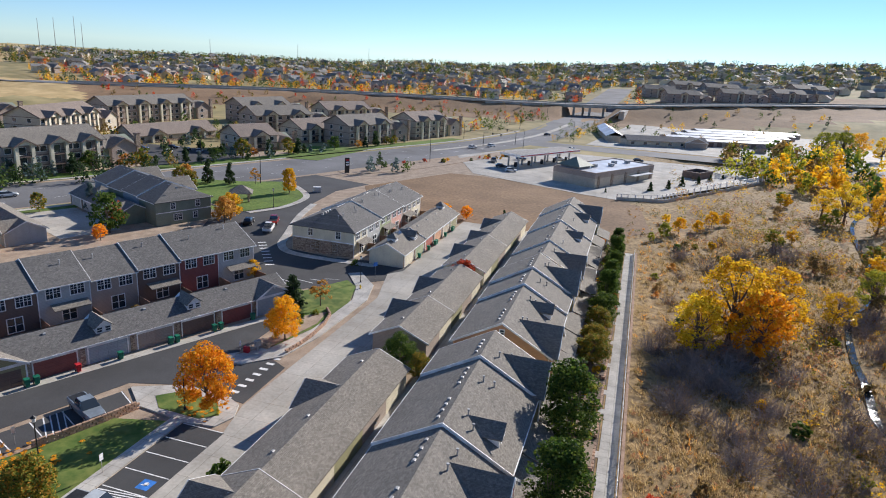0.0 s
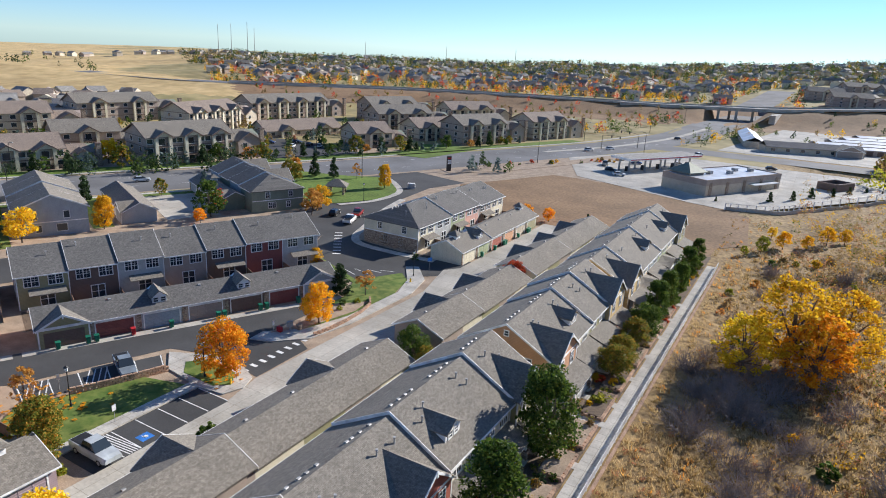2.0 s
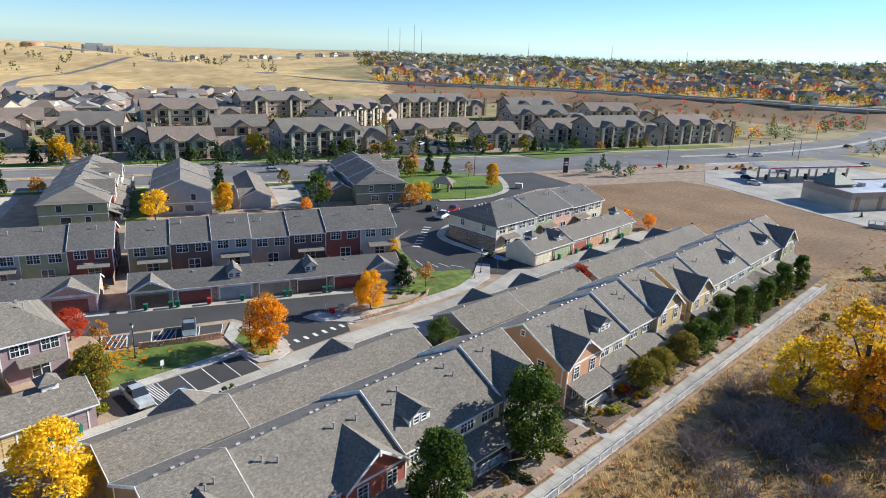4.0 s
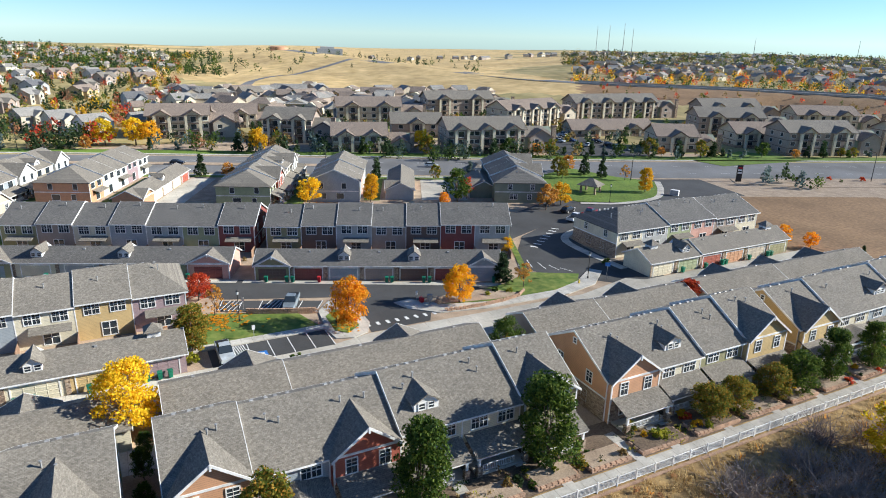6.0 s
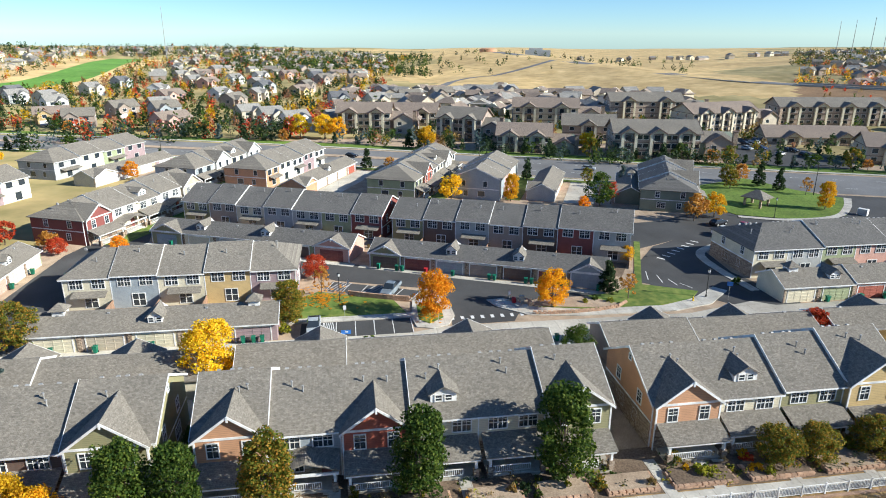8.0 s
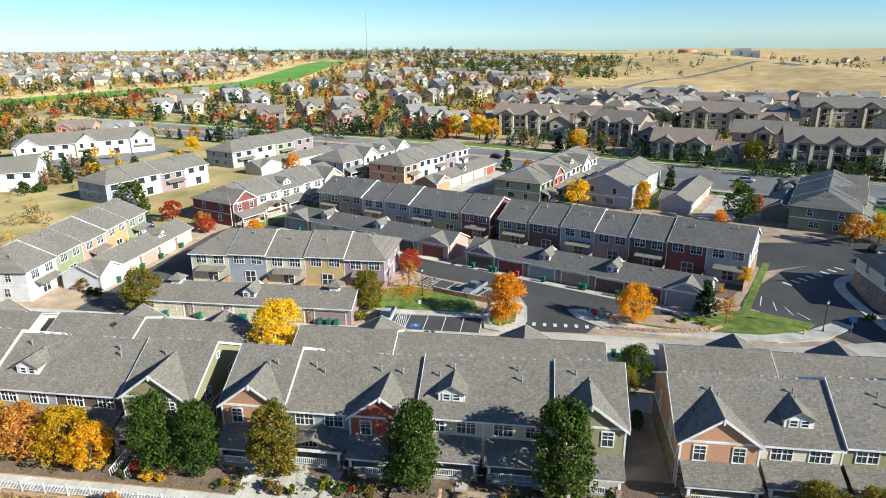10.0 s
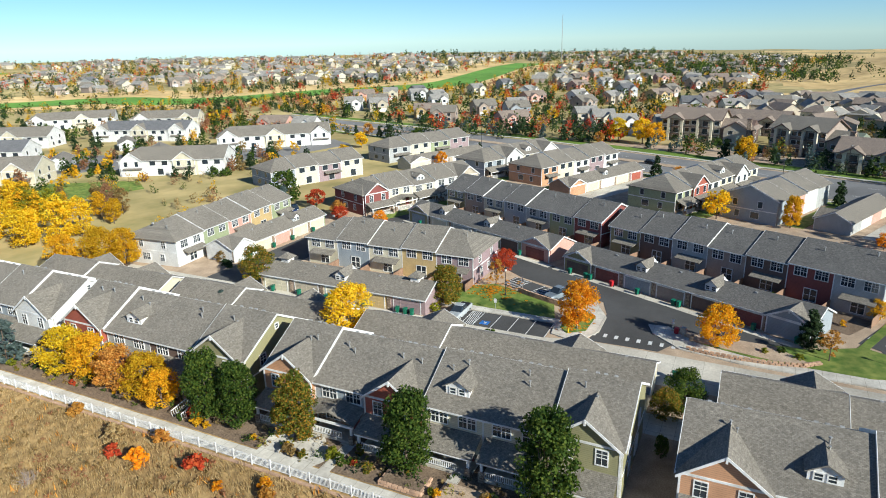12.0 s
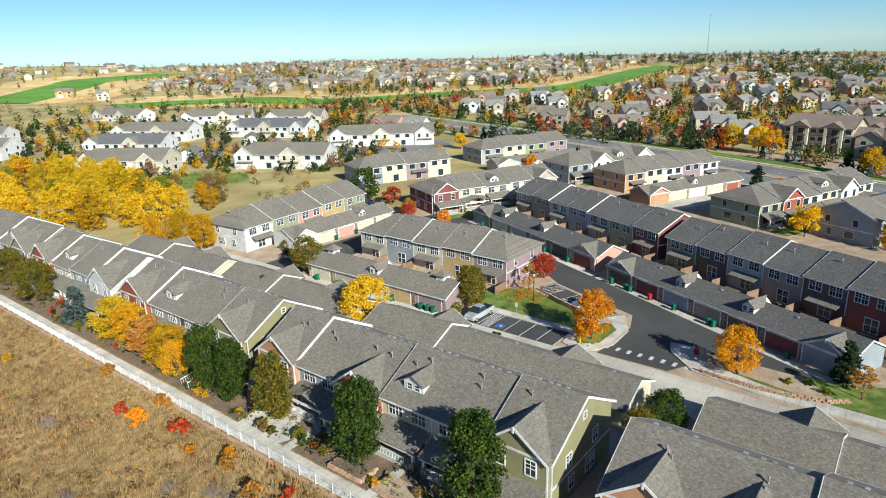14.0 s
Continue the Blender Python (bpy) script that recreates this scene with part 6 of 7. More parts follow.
FAIR = ((-214, -440), (-262, -425), (-305, -380), (-312, -322), (-350, -285), (-420, -255), (-462, -225), (-515, -195), (-590, -195), (-700, -212), (-800, -230), (-897, -236))
FAIR2 = ((-165, -540), (-208, -582), (-280, -670), (-350, -764), (-489, -835))
FAIR_LINE = tuple((x, y) for x, y in FAIR)
count = 0
for x, y in ((-84, -124), (-109, -100), (-170, -108), (-168, -190), (-126, -228), (-182, -368), (-90, -190), (-50, -243), (-228, -142)):
    placed.append((x, y))
tries = 0
while count < 112 and tries < 9000:
    tries += 1
    zone = rs.random()
    if zone < 0.52:
        az, r = rs.uniform(178, 222), rs.uniform(262, 620)
    elif zone < 0.62:
        az, r = rs.uniform(222, 250), rs.uniform(480, 700)
    elif zone < 0.74:
        az, r = rs.uniform(155, 178), rs.uniform(300, 420)
    else:
        az, r = rs.uniform(96, 140), rs.uniform(575, 850)
    x, y = polar(r, az)
    if near_line(FAIR_LINE, x, y)[0] < 66 or near_line(ROAD, x, y)[0] < 32 or near_line(HWAY, x, y)[0] < 40 or not clear(x, y, 17 if r < 620 else 19):
        continue
    row = round(math.sin(x * 0.011) + math.cos(y * 0.012)) * 35
    house(rs.randrange(8), x, y, math.degrees(math.atan2(60 - y, 45 - x)) + 90 + row * 0.7 + rs.uniform(-14, 14))
    count += 1


# far suburbs: too many to count
def far_houses(name, n, az0, az1, r0, r1, seed, label, roofs=None):
    rng = random.Random(seed)
    br, cells = bmesh.new(), set()
    pale = [bmesh.new() for _ in range(4)]
    for i in range(n):
        r, az = r0 + (min(r1, 1260) - r0) * rng.random() ** 0.8, rng.uniform(az0, az1)
        x, y = polar(r, az)
        if near_line(HWAY, x, y)[0] < 45 or near_line(ROAD, x, y)[0] < 30 or near_line(FAIR, x, y)[0] < 66 or near_line(FAIR2, x, y)[0] < 80:
            continue
        if (x // 15, y // 15) in cells or built(x, y, 9):
            continue
        cells.add((x // 15, y // 15))
        z = height(x, y)
        a = rng.uniform(0, 3.14)
        L, D, H, rise = rng.uniform(9, 14), rng.uniform(8, 10.5), rng.uniform(3.6, 5.4), rng.uniform(2.0, 2.9)
        m = pose(x, y, z, 0, 0, math.degrees(a))
        b = pale[rng.randrange(3)]
        k = len(b.verts)
        wall_solid(b, 0, L, D, H, rise, True, -4)
        b.verts.ensure_lookup_table()
        for v in b.verts[k:]:
            v.co = m @ v.co
        b = pale[3] if rng.random() < 0.5 else br
        k = len(b.verts)
        roof_slab(b, -0.4, L + 0.4, D, H, rise, 0.5, *((D * 0.4, D * 0.4) if rng.random() < 0.4 else (0, 0)), 0.2)
        b.verts.ensure_lookup_table()
        for v in b.verts[k:]:
            v.co = m @ v.co
    top = thing(name, label, "houses", kind="stuff")
    roofs = roofs or (ROOF_GREY, ROOF)
    for b, mt in zip(pale + [br], (SIDE["beige"], SIDE["cream"], SIDE["taupe"], *roofs)):
        o = part("roofs" if mt in roofs else "walls", b, mt, top)
        o["kind"] = "stuff"


far_houses("village_roofs", 170, 150, 181, 290, 440, 5, "close-set brown-roofed houses below the golden hill", (ROOF_TILE, ROOF_GREY))
far_houses("far_suburb", 1100, 66, 142, 640, 1500, 1, "distant suburb of pale houses")
far_houses("hill_suburb", 620, 176, 236, 560, 1250, 2, "hillside suburb of pale houses")
far_houses("south_suburb", 120, 236, 262, 500, 1200, 3, "distant houses beyond the golf course")
far_houses("ridge_buildings", 24, 142, 160, 1150, 1240, 4, "buildings along the ridge line")
for p0, p1 in (((20, 640), (60, 655)), ((70, 668), (112, 684)), ((120, 700), (160, 722)), ((0, 690), (40, 700)), ((60, 730), (104, 750)), ((150, 770), (196, 800)), ((30, 760), (70, 780))):
    apartments(p0, p1, 16, 3, "distant brown apartment house beyond the motorway", "taupe", "brown", ROOF, 2)

# golf course and green slopes
ribbon("fairway", FAIR, 44, 0.5, FAIRWAY, "bright green golf fairway", "golf course", across=6, n=10)
ribbon("fairway_west", FAIR2, 50, 0.5, FAIRWAY, "bright green golf fairway", "golf course", across=6, n=10)
ribbon("fairway_rough", FAIR, 120, 0.25, GOLD, "tan rough beside the fairway", "golf course", across=12, shift=-14, n=10)
ribbon("rough_west", FAIR2, 150, 0.25, GOLD, "tan rough beside the fairway", "golf course", across=12, n=10)
ribbon("hill_road", ((-330, 62), (-400, 90), (-470, 120), (-560, 150), (-640, 230), (-700, 285)), 8, 0.15, OLD_ROAD, "road up the golden hill", across=2)


# ---- woods, street trees ----
def far_wood(name, n, az0, az1, r0, r1, colours, hmin, hmax, seed, label, leaves=46):
    rng = np.random.default_rng(seed)
    top = thing(name, label, "trees", kind="stuff")
    clouds = {c: [] for c in colours}
    for i in range(n):
        r, az = r0 + (r1 - r0) * rng.random(), az0 + (az1 - az0) * rng.random()
        x, y = polar(r, az)
        if built(x, y) or near_line(FAIR_LINE, x, y)[0] < 30 or near_line(FAIR2, x, y)[0] < 40 or near_line(HWAY, x, y)[0] < 16 or near_line(ROAD, x, y)[0] < 18:
            continue
        h = hmin + (hmax - hmin) * rng.random()
        z = height(x, y)
        c = colours[rng.integers(len(colours))]
        w = h * (0.22 if c in ("pine", "spruce") else 0.33)
        blobs = [(x + rng.normal() * w * 0.5 * (1 - k / 7), y + rng.normal() * w * 0.5 * (1 - k / 7), z + h * (0.22 + 0.1 * k), w * (1.05 - 0.085 * k) * (0.8 + 0.4 * rng.random())) for k in range(7)]
        clouds[c].append(leaf_cloud(rng, blobs, leaves, max(h * 0.075, 0.38)))
    for c, q in clouds.items():
        if q:
            o = part("crowns", quads_mesh("crowns", np.concatenate(q), LEAF[c]), None, top)
            o["kind"] = "stuff"


far_wood("suburb_trees", 1500, 176, 226, 270, 640, ("pine", "red", "green", "turning", "pine", "gold", "green", "pine", "russet"), 4, 8.5, 21, "autumn trees among the houses", 62)
far_wood("hill_trees", 2400, 174, 240, 640, 1262, ("pine", "green", "pine", "gold", "red", "turning"), 6, 11, 22, "trees along the far hill", 28)
far_wood("east_suburb_trees", 1500, 92, 142, 560, 900, ("green", "red", "rust", "pine", "gold", "turning"), 5, 9, 23, "autumn trees among far houses", 40)
far_wood("east_horizon_trees", 3600, 64, 143, 850, 1300, ("pine", "green", "pine", "scrub", "turning"), 7, 13, 24, "dark trees toward the horizon", 24)
far_wood("south_trees", 520, 226, 262, 300, 1200, ("pine", "green", "gold", "turning", "scrub", "pine"), 5, 10, 25, "mixed autumn trees", 40)
far_wood("terrace_trees", 560, 214, 252, 180, 420, ("pine", "green", "pine", "russet", "gold", "green", "scrub", "pine"), 3, 7, 33, "small trees round the white terraces", 110)
far_wood("skyline_pines", 420, 174, 208, 1000, 1258, ("pine", "pine", "green"), 9, 15, 34, "dark pines along the skyline", 28)
far_wood("east_skyline_pines", 420, 66, 140, 1050, 1262, ("pine", "green", "turning"), 8, 14, 35, "dark trees on the far skyline", 24)
far_wood("ridge_trees", 130, 150, 178, 640, 1200, ("pine", "pine", "green"), 6, 11, 26, "scattered pines on the golden hill", 40)
far_wood("pine_belt", 340, 172, 190, 640, 960, ("pine", "green"), 8, 13, 27, "dark pine belt below the ridge", 44)
far_wood("apartment_trees", 420, 118, 178, 190, 330, ("pine", "pine", "green", "turning", "pine", "russet", "spruce", "scrub"), 3, 7, 28, "small trees among the apartment houses", 90)
far_wood("embankment_shrubs", 260, 98, 140, 400, 500, ("scrub", "scrub", "turning", "red", "green"), 2, 4.5, 29, "low scrub on the embankment", 40)
far_wood("creek_wood", 170, 58, 86, 225, 330, ("gold", "yellow", "scrub", "lime", "green"), 6, 11, 30, "autumn cottonwood belt along the creek", 120)
far_wood("storage_trees", 90, 76, 98, 330, 560, ("pine", "green", "scrub", "gold"), 3, 6, 31, "low trees round the storage yard", 60)
wood = [(-76, -72), (-44, -58), (-30, -70), (-14, -92), (-34, -176), (-58, -140)]


def inside(poly, x, y):
    hit = False
    for (ax, ay), (bx, by) in zip(poly, poly[1:] + poly[:1]):
        if (ay > y) != (by > y) and x < ax + (y - ay) * (bx - ax) / (by - ay):
            hit = not hit
    return hit


planted = 0
while planted < 72:
    x, y = rs.uniform(-78, -12), rs.uniform(-178, -56)
    if not inside(wood, x, y) or built(x, y, 3) or (-24 < x and y > -80):
        continue
    bare = x < -56 and y > -112
    tree("poplar", rs.choice(("scrub", "gold", "russet", "scrub")) if bare else rs.choice(("yellow", "yellow", "gold", "yellow", "yellow", "lime")), x, y, rs.uniform(5, 8) if bare else rs.uniform(7, 11.5), "in the creek wood", rs.uniform(0.95, 1.4), group="creek wood")
    planted += 1


def belt(name, line, n, spread, colours, hmin, hmax, seed, label, leaves=70):
    """Trees loosely strung along a line."""
    rng = np.random.default_rng(seed)
    top = thing(name, label, "trees", kind="stuff")
    clouds = {c: [] for c in colours}
    pts = smooth_line(line, 8)
    for i in range(n):
        p = pts[rng.integers(len(pts))]
        x, y = p[0] + rng.normal() * spread, p[1] + rng.normal() * spread
        if built(x, y):
            continue
        h = hmin + (hmax - hmin) * rng.random()
        z, w = height(x, y), h * 0.36
        blobs = [(x + rng.normal() * w * 0.45, y + rng.normal() * w * 0.45, z + h * (0.2 + 0.11 * k), w * (0.8 - 0.06 * k)) for k in range(7)]
        clouds[colours[rng.integers(len(colours))]].append(leaf_cloud(rng, blobs, leaves, h * 0.06))
    for c, q in clouds.items():
        if q:
            part("crowns", quads_mesh("crowns", np.concatenate(q), LEAF[c]), None, top)["kind"] = "stuff"


belt("fairway_trees", ((-150, -420), (-205, -372), (-250, -322), (-300, -282), (-380, -238), (-440, -205)), 90, 9, ("pine", "green", "pine", "green", "gold"), 5, 9, 51, "dark round pines along the fairway")
belt("fairway_edge_trees", ((-300, -470), (-345, -390), (-385, -330), (-470, -285), (-560, -250)), 60, 8, ("green", "gold", "turning", "pine"), 5, 9, 52, "garden trees above the fairway")
belt("road_bend_pines", ((-222, -70), (-232, -36), (-228, -8), (-222, 14)), 46, 7, ("pine", "pine", "green", "spruce", "red"), 6, 10, 53, "dark conifers behind the main road", 90)
belt("front_apartment_pines", ((-212, 40), (-196, 84), (-170, 106), (-152, 140), (-146, 172)), 44, 4.5, ("pine", "pine", "green", "spruce"), 4, 7.5, 54, "dark conifers before the apartment houses", 100)
belt("wood_edge_growth", ((-66, -50), (-84, -62), (-102, -80), (-92, -102), (-74, -108)), 60, 6, ("scrub", "gold", "russet", "green", "straw"), 1.2, 3.8, 57, "low autumn growth at the wood edge", 70)
belt("bridge_trees", ((-98, 352), (-84, 400), (-74, 450)), 26, 5, ("pine", "green", "red", "gold"), 4, 8, 55, "trees on the bank beside the road", 70)
belt("storage_bank_trees", ((-40, 352), (-34, 400), (-26, 450)), 26, 5, ("pine", "green", "gold", "scrub"), 3, 6, 56, "young trees on the bank by the storage yard", 70)
for x, y, h, c in ((-224, 24, 10, "yellow"), (-221, 34, 10.5, "yellow"), (-219, 39, 9, "gold"), (-191, 72, 8.5, "gold"), (-228, 20, 8, "gold"), (-176, 128, 8, "yellow"), (-165, 2, 5, "orange"), (-160, 22, 5, "orange"), (-150, -20, 5.5, "orange"), (-178, -70, 7, "yellow"), (-148, -58, 6.5, "gold")):
    tree("round", c, x, y, h, "beside the road", 1.05)
pts = smooth_line(ROAD[:7], 12)
for i, p in enumerate(pts[4:-6]):
    d = (pts[i + 5] - p).normalized()
    for off, ch in ((-23, 0.75), (19.5, 0.5)):
        if rs.random() < ch and not (off > 0 and p[1] > 120):
            x, y = p[0] + d[1] * off + rs.uniform(-2, 2), p[1] - d[0] * off + rs.uniform(-2, 2)
            f, c = rs.choice((("farpine", "pine"), ("far", "turning"), ("farpine", "pine"), ("farpine", "spruce"), ("far", "rust"), ("farpine", "pine"), ("far", "green")))
            tree(f, c, x, y, rs.uniform(3.5, 7), "beside the road", 1.05, group="street trees")
for i in range(30):
    k = rs.random()
    x, y = -100 + 48 * k + rs.uniform(-3, 3), 200 + 70 * k + rs.uniform(-4, 4)
    if near_line(ROAD, x, y)[0] > 15:
        tree("bush", rs.choice(("red", "gold", "scrub", "green")), x, y, rs.uniform(0.8, 1.6), "in a roadside bed", 1.2, group="roadside shrubs")
ribbon("roadside_bed", ((-93, 196), (-80, 216), (-66, 252), (-54, 290)), 7, 0.12, GRAVEL, "gravel planting bed beside the road", "bed", thick=0.12)

for sh in (-10.6, 10.6):
    ribbon("highway_barrier", HWAY[3:], 0.4, 1.0, CONCRETE, "grey concrete motorway barrier", "barrier", shift=sh, own_z=True, across=1, thick=1.2)

# ---- motorway bridge ----
br = thing("motorway_bridge", "grey concrete motorway bridge on piers over the road", "bridge")
bline = ((-120, 503, 9), (-89, 517, 9), (-55, 533, 9.4), (-20, 550, 10), (10, 566, 11.2))
for name, sh, w, th, lift, mt in (("deck", 0, 22, 1.6, 0.1, CONCRETE), ("parapet", 10.8, 0.4, 1.0, 1.0, CONCRETE), ("parapet", -10.8, 0.4, 1.0, 1.0, CONCRETE)):
    o = ribbon(name, bline, w, lift, mt, "", "", shift=sh, own_z=True, thick=th, across=1)
    o.parent = br
    del o["kind"]
for x, y in ((-52, 527), (-46, 540), (-40, 530), (-30, 540)):
    bm = bmesh.new()
    add_tube(bm, [(x, y, -1), (x, y, 8.6)], [0.9, 0.9], 10)
    part("pier", bm, CONCRETE, br)
for x in (-80, -16):
    board("abutment", CONCRETE, br, [(x - 1, 514, -1), (x + 3, 514, -1), (x + 8, 560, -1), (x + 4, 560, -1)], (0, 0, 9))

for x, sg in ((-64, 1), (-26, -1)):
    board("slope_paving", WALK, br, [(x, 512, 0.3), (x - 10 * sg, 508, 8.0), (x - 10 * sg, 556, 8.0), (x, 560, 0.3)], (0, 0, 0.3))

# ---- petrol station, shop, storage ----
st = thing("fuel_canopy", "white and red flat fuel canopy on posts over pumps", "petrol station", pose(-46, 244, 0, 0, 0, 62))
bit("canopy_roof", TRIM, st, 0, -5, 4.6, 40, 5, 5.4)
bit("canopy_top", ROOF_GREY, st, 0.4, -4.6, 5.4, 39.6, 4.6, 5.46)
bit("red_band", BIN_RED, st, -0.05, -5.06, 4.9, 40.05, -5.0, 5.2)
for i in range(5):
    for y in (-2.4, 2.4):
        bit("post", STEEL, st, 2 + 8.5 * i, y - 0.25, 0, 2.5 + 8.5 * i, y + 0.25, 4.6)
    bit("pump", BLACK, st, 3.2 + 8.5 * i, -0.4, 0.08, 4.2 + 8.5 * i, 0.4, 1.9)
sh = thing("shop", "brown and tan flat-roofed petrol station shop", "shop", pose(-12, 218.5, 0, 0, 0, 62))
bit("wall", SIDE["beige"], sh, 0, 0, -0.5, 40, 17, 3.4)
bit("upper_wall", SIDE["taupe"], sh, -0.05, -0.05, 3.4, 40.05, 17.05, 5.0)
bit("roof", METAL_ROOF, sh, 0.4, 0.4, 5.0, 39.6, 16.6, 5.06)
bit("parapet", SIDE["taupe"], sh, -0.1, -0.1, 5.0, 40.1, 0.25, 5.35)
bit("parapet", SIDE["taupe"], sh, -0.1, 16.75, 5.0, 40.1, 17.1, 5.35)
bit("parapet", SIDE["taupe"], sh, -0.1, 0.25, 5.0, 0.25, 16.75, 5.35)
bit("parapet", SIDE["taupe"], sh, 39.75, 0.25, 5.0, 40.1, 16.75, 5.35)
for x, y in ((12, 8), (20, 6), (27, 9), (33, 7)):
    bit("rooftop_unit", STEEL, sh, x, y, 5.06, x + 1.8, y + 1.5, 6.1)
for x in (1.5, 10, 19, 28, 37):
    bit("pilaster", STONE, sh, x, -0.2, -0.3, x + 1.4, -0.052, 4.2)
tw = bmesh.new()
roof_slab(tw, 0, 8, 8, 6.2, 2.4, 0.6, 3.8, 3.8)
for v in tw.verts:
    v.co += Vector((2, 8, 0))
part("tower_roof", tw, SIDE["sage"], sh)
bit("tower", SIDE["taupe"], sh, 2.4, 8.4, 5.06, 9.6, 15.6, 6.3)
bit("awning", METAL_ROOF, sh, 22, -2.4, 2.6, 36, -0.06, 2.8)
for i in range(5):
    g = thing("storage_unit_row", "long white metal storage building with brown doors", "storage building", pose(8 + 7 * i, 376 + 21 * i, 0.05, 0, 0, 24), "storage buildings")
    Ls = 74
    bit("wall", SIDE["taupe"], g, 0, 0, -2, Ls, 9, 3.0)
    rf = bmesh.new()
    roof_slab(rf, 0, Ls, 9, 3.0, 0.7, 0.4, 0, 0, 0.1)
    part("roof", rf, METAL_ROOF, g)
    for k in range(14):
        bit("roller_door", SIDE["brown"], g, 1.5 + k * Ls / 14.5, -0.06, 0, 4.6 + k * Ls / 14.5, -0.003, 2.4)


def low_office(x, y, turn, L, gable_at, label):
    of = thing("storage_office", label, "office", pose(x, y, 0.1, 0, 0, turn))
    bit("wall", SIDE["beige"], of, 0, 0, -1, L, 9, 3.2)
    rf = bmesh.new()
    roof_slab(rf, 0, L, 9, 3.2, 2.0, 0.7, 0, 0)
    part("roof", rf, METAL_ROOF if gable_at is None else ROOF_DARK, of)
    for k in range(int(L / 7)):
        window(of, 3.5 + 7 * k, 0, 0.9, 2.0, 1.4, 0, False)
    if gable_at is not None:
        cross_gable(of, gable_at, 6, 2.5, 3.2, 5.6, 0.4, 0.4, SIDE["taupe"], 0, 0.6, -1, False)


low_office(-6, 358, 24, 46, 38, "low storage office with dark shingle roof and gable")
low_office(-8, 372, 100, 56, None, "low pale building along the storage yard")
gk = thing("gate_kiosk", "small hipped gatehouse in the storage yard", "kiosk", pose(62, 378, 0.1, 0, 0, 24))
bit("wall", SIDE["taupe"], gk, 0, 0, -0.3, 4, 4, 3)
rf = bmesh.new()
roof_slab(rf, 0, 4, 4, 3, 1.4, 0.7, 1.8, 1.8)
part("roof", rf, ROOF_TILE, gk)
# block retaining wall with a rail round the station lot
rw = ((-4, 203.5), (8, 209), (16, 222), (30, 247), (46, 272), (57, 290), (64, 304))
o = ribbon("retaining_wall", rw, 0.5, 1.0, CONCRETE, "tan block retaining wall with a rail on top", "wall", across=1, thick=4)
pts = smooth_line(rw, 6)
rail = thing("wall_rail", "grey metal rail along the retaining wall", "railing")
for i, (p, q) in enumerate(zip(pts, pts[1:])):
    bm = bmesh.new()
    add_tube(bm, [(p[0], p[1], 1.9), (q[0], q[1], 1.9)], [0.06, 0.06], 5)
    part("rail", bm, STEEL, rail)
    bm = bmesh.new()
    add_box(bm, p[0] - 0.15, p[1] - 0.15, -0.5, p[0] + 0.15, p[1] + 0.15, 2.0)
    part("post", bm, TRIM, rail)
for x, y, h in ((6, 226, 3.6), (12, 234, 4.2), (17, 243, 4.6), (23, 252, 4), (28, 262, 4), (33, 270, 3.4), (-8, 214, 1.6)):
    tree("pine", "pine", x, y, h, "beside the shop", 1.2)

# ---- masts and hilltop tank ----
for az, el, r in ((138, 1.3, 1000), (139.2, 1.1, 1050), (137.3, 0.9, 1100), (140.2, 1.0, 1060), (-166, 2.0, 900), (128, 0.3, 1200), (121, 0.3, 1200), (115, 0.3, 1200)):
    x, y = polar(r, az)
    z = height(x, y)
    top = 40 + r * math.tan(radians(el))
    bm = bmesh.new()
    add_tube(bm, [(x, y, z - 1), (x, y, top)], [0.55, 0.25], 6)
    tagged(new("radio_mast", mesh_of("radio_mast", bm, STEEL)), "tall thin steel mast on the skyline", "mast", "masts")
x, y = polar(1150, 167.2)
bm = bmesh.new()
add_tube(bm, [(x, y, height(x, y) - 2), (x, y, height(x, y) + 11), (x, y, height(x, y) + 12.5)], [15, 15, 11], 32)
tagged(new("water_tank", mesh_of("water_tank", bm, SIDE["peach"])), "broad tan water tank on the hilltop", "water tank")
x, y = polar(1180, 164)
ht = thing("hilltop_building", "flat grey office building on the hilltop", "building", pose(x, y, height(x, y), 0, 0, 75))
bit("wall", SIDE["bluegrey"], ht, 0, 0, -3, 44, 20, 9)
bit("upper_storey", SIDE["grey"], ht, 6, 3, 9, 30, 17, 12.5)


# ---- vehicles ----
def paint(name, c, metal=0.5):
    return surface(name, tuple(v * 0.9 for v in c), c, 3, 0.6, 0.25, metal, 0.0, spec=0.5)


CAR_PAINT = {"silver": paint("silver_paint", (0.52, 0.56, 0.58), 0.1), "slate": paint("slate_paint", (0.24, 0.28, 0.31), 0.1), "white": paint("white_paint", (0.75, 0.75, 0.74), 0.0), "black": paint("black_paint", (0.03, 0.03, 0.035)), "blue": paint("blue_car_paint", (0.05, 0.10, 0.25)), "red": paint("red_car_paint", (0.4, 0.03, 0.03))}


def loft(bm, sections):
    """A closed body from cross-sections (x, half width, z low, z high, top half width)."""
    rings = []
    for x, w, z0, z1, wt in sections:
        rings.append([bm.verts.new((x, s * a, z)) for s, a, z in ((1, w, z0), (1, w * 1.03, z0 + (z1 - z0) * 0.55), (1, wt, z1), (-1, wt, z1), (-1, w * 1.03, z0 + (z1 - z0) * 0.55), (-1, w, z0))])
    for a, b in zip(rings, rings[1:]):
        for k in range(6):
            bm.faces.new((a[k], a[(k + 1) % 6], b[(k + 1) % 6], b[k]))
    bm.faces.new(rings[0])
    bm.faces.new(rings[-1][::-1])


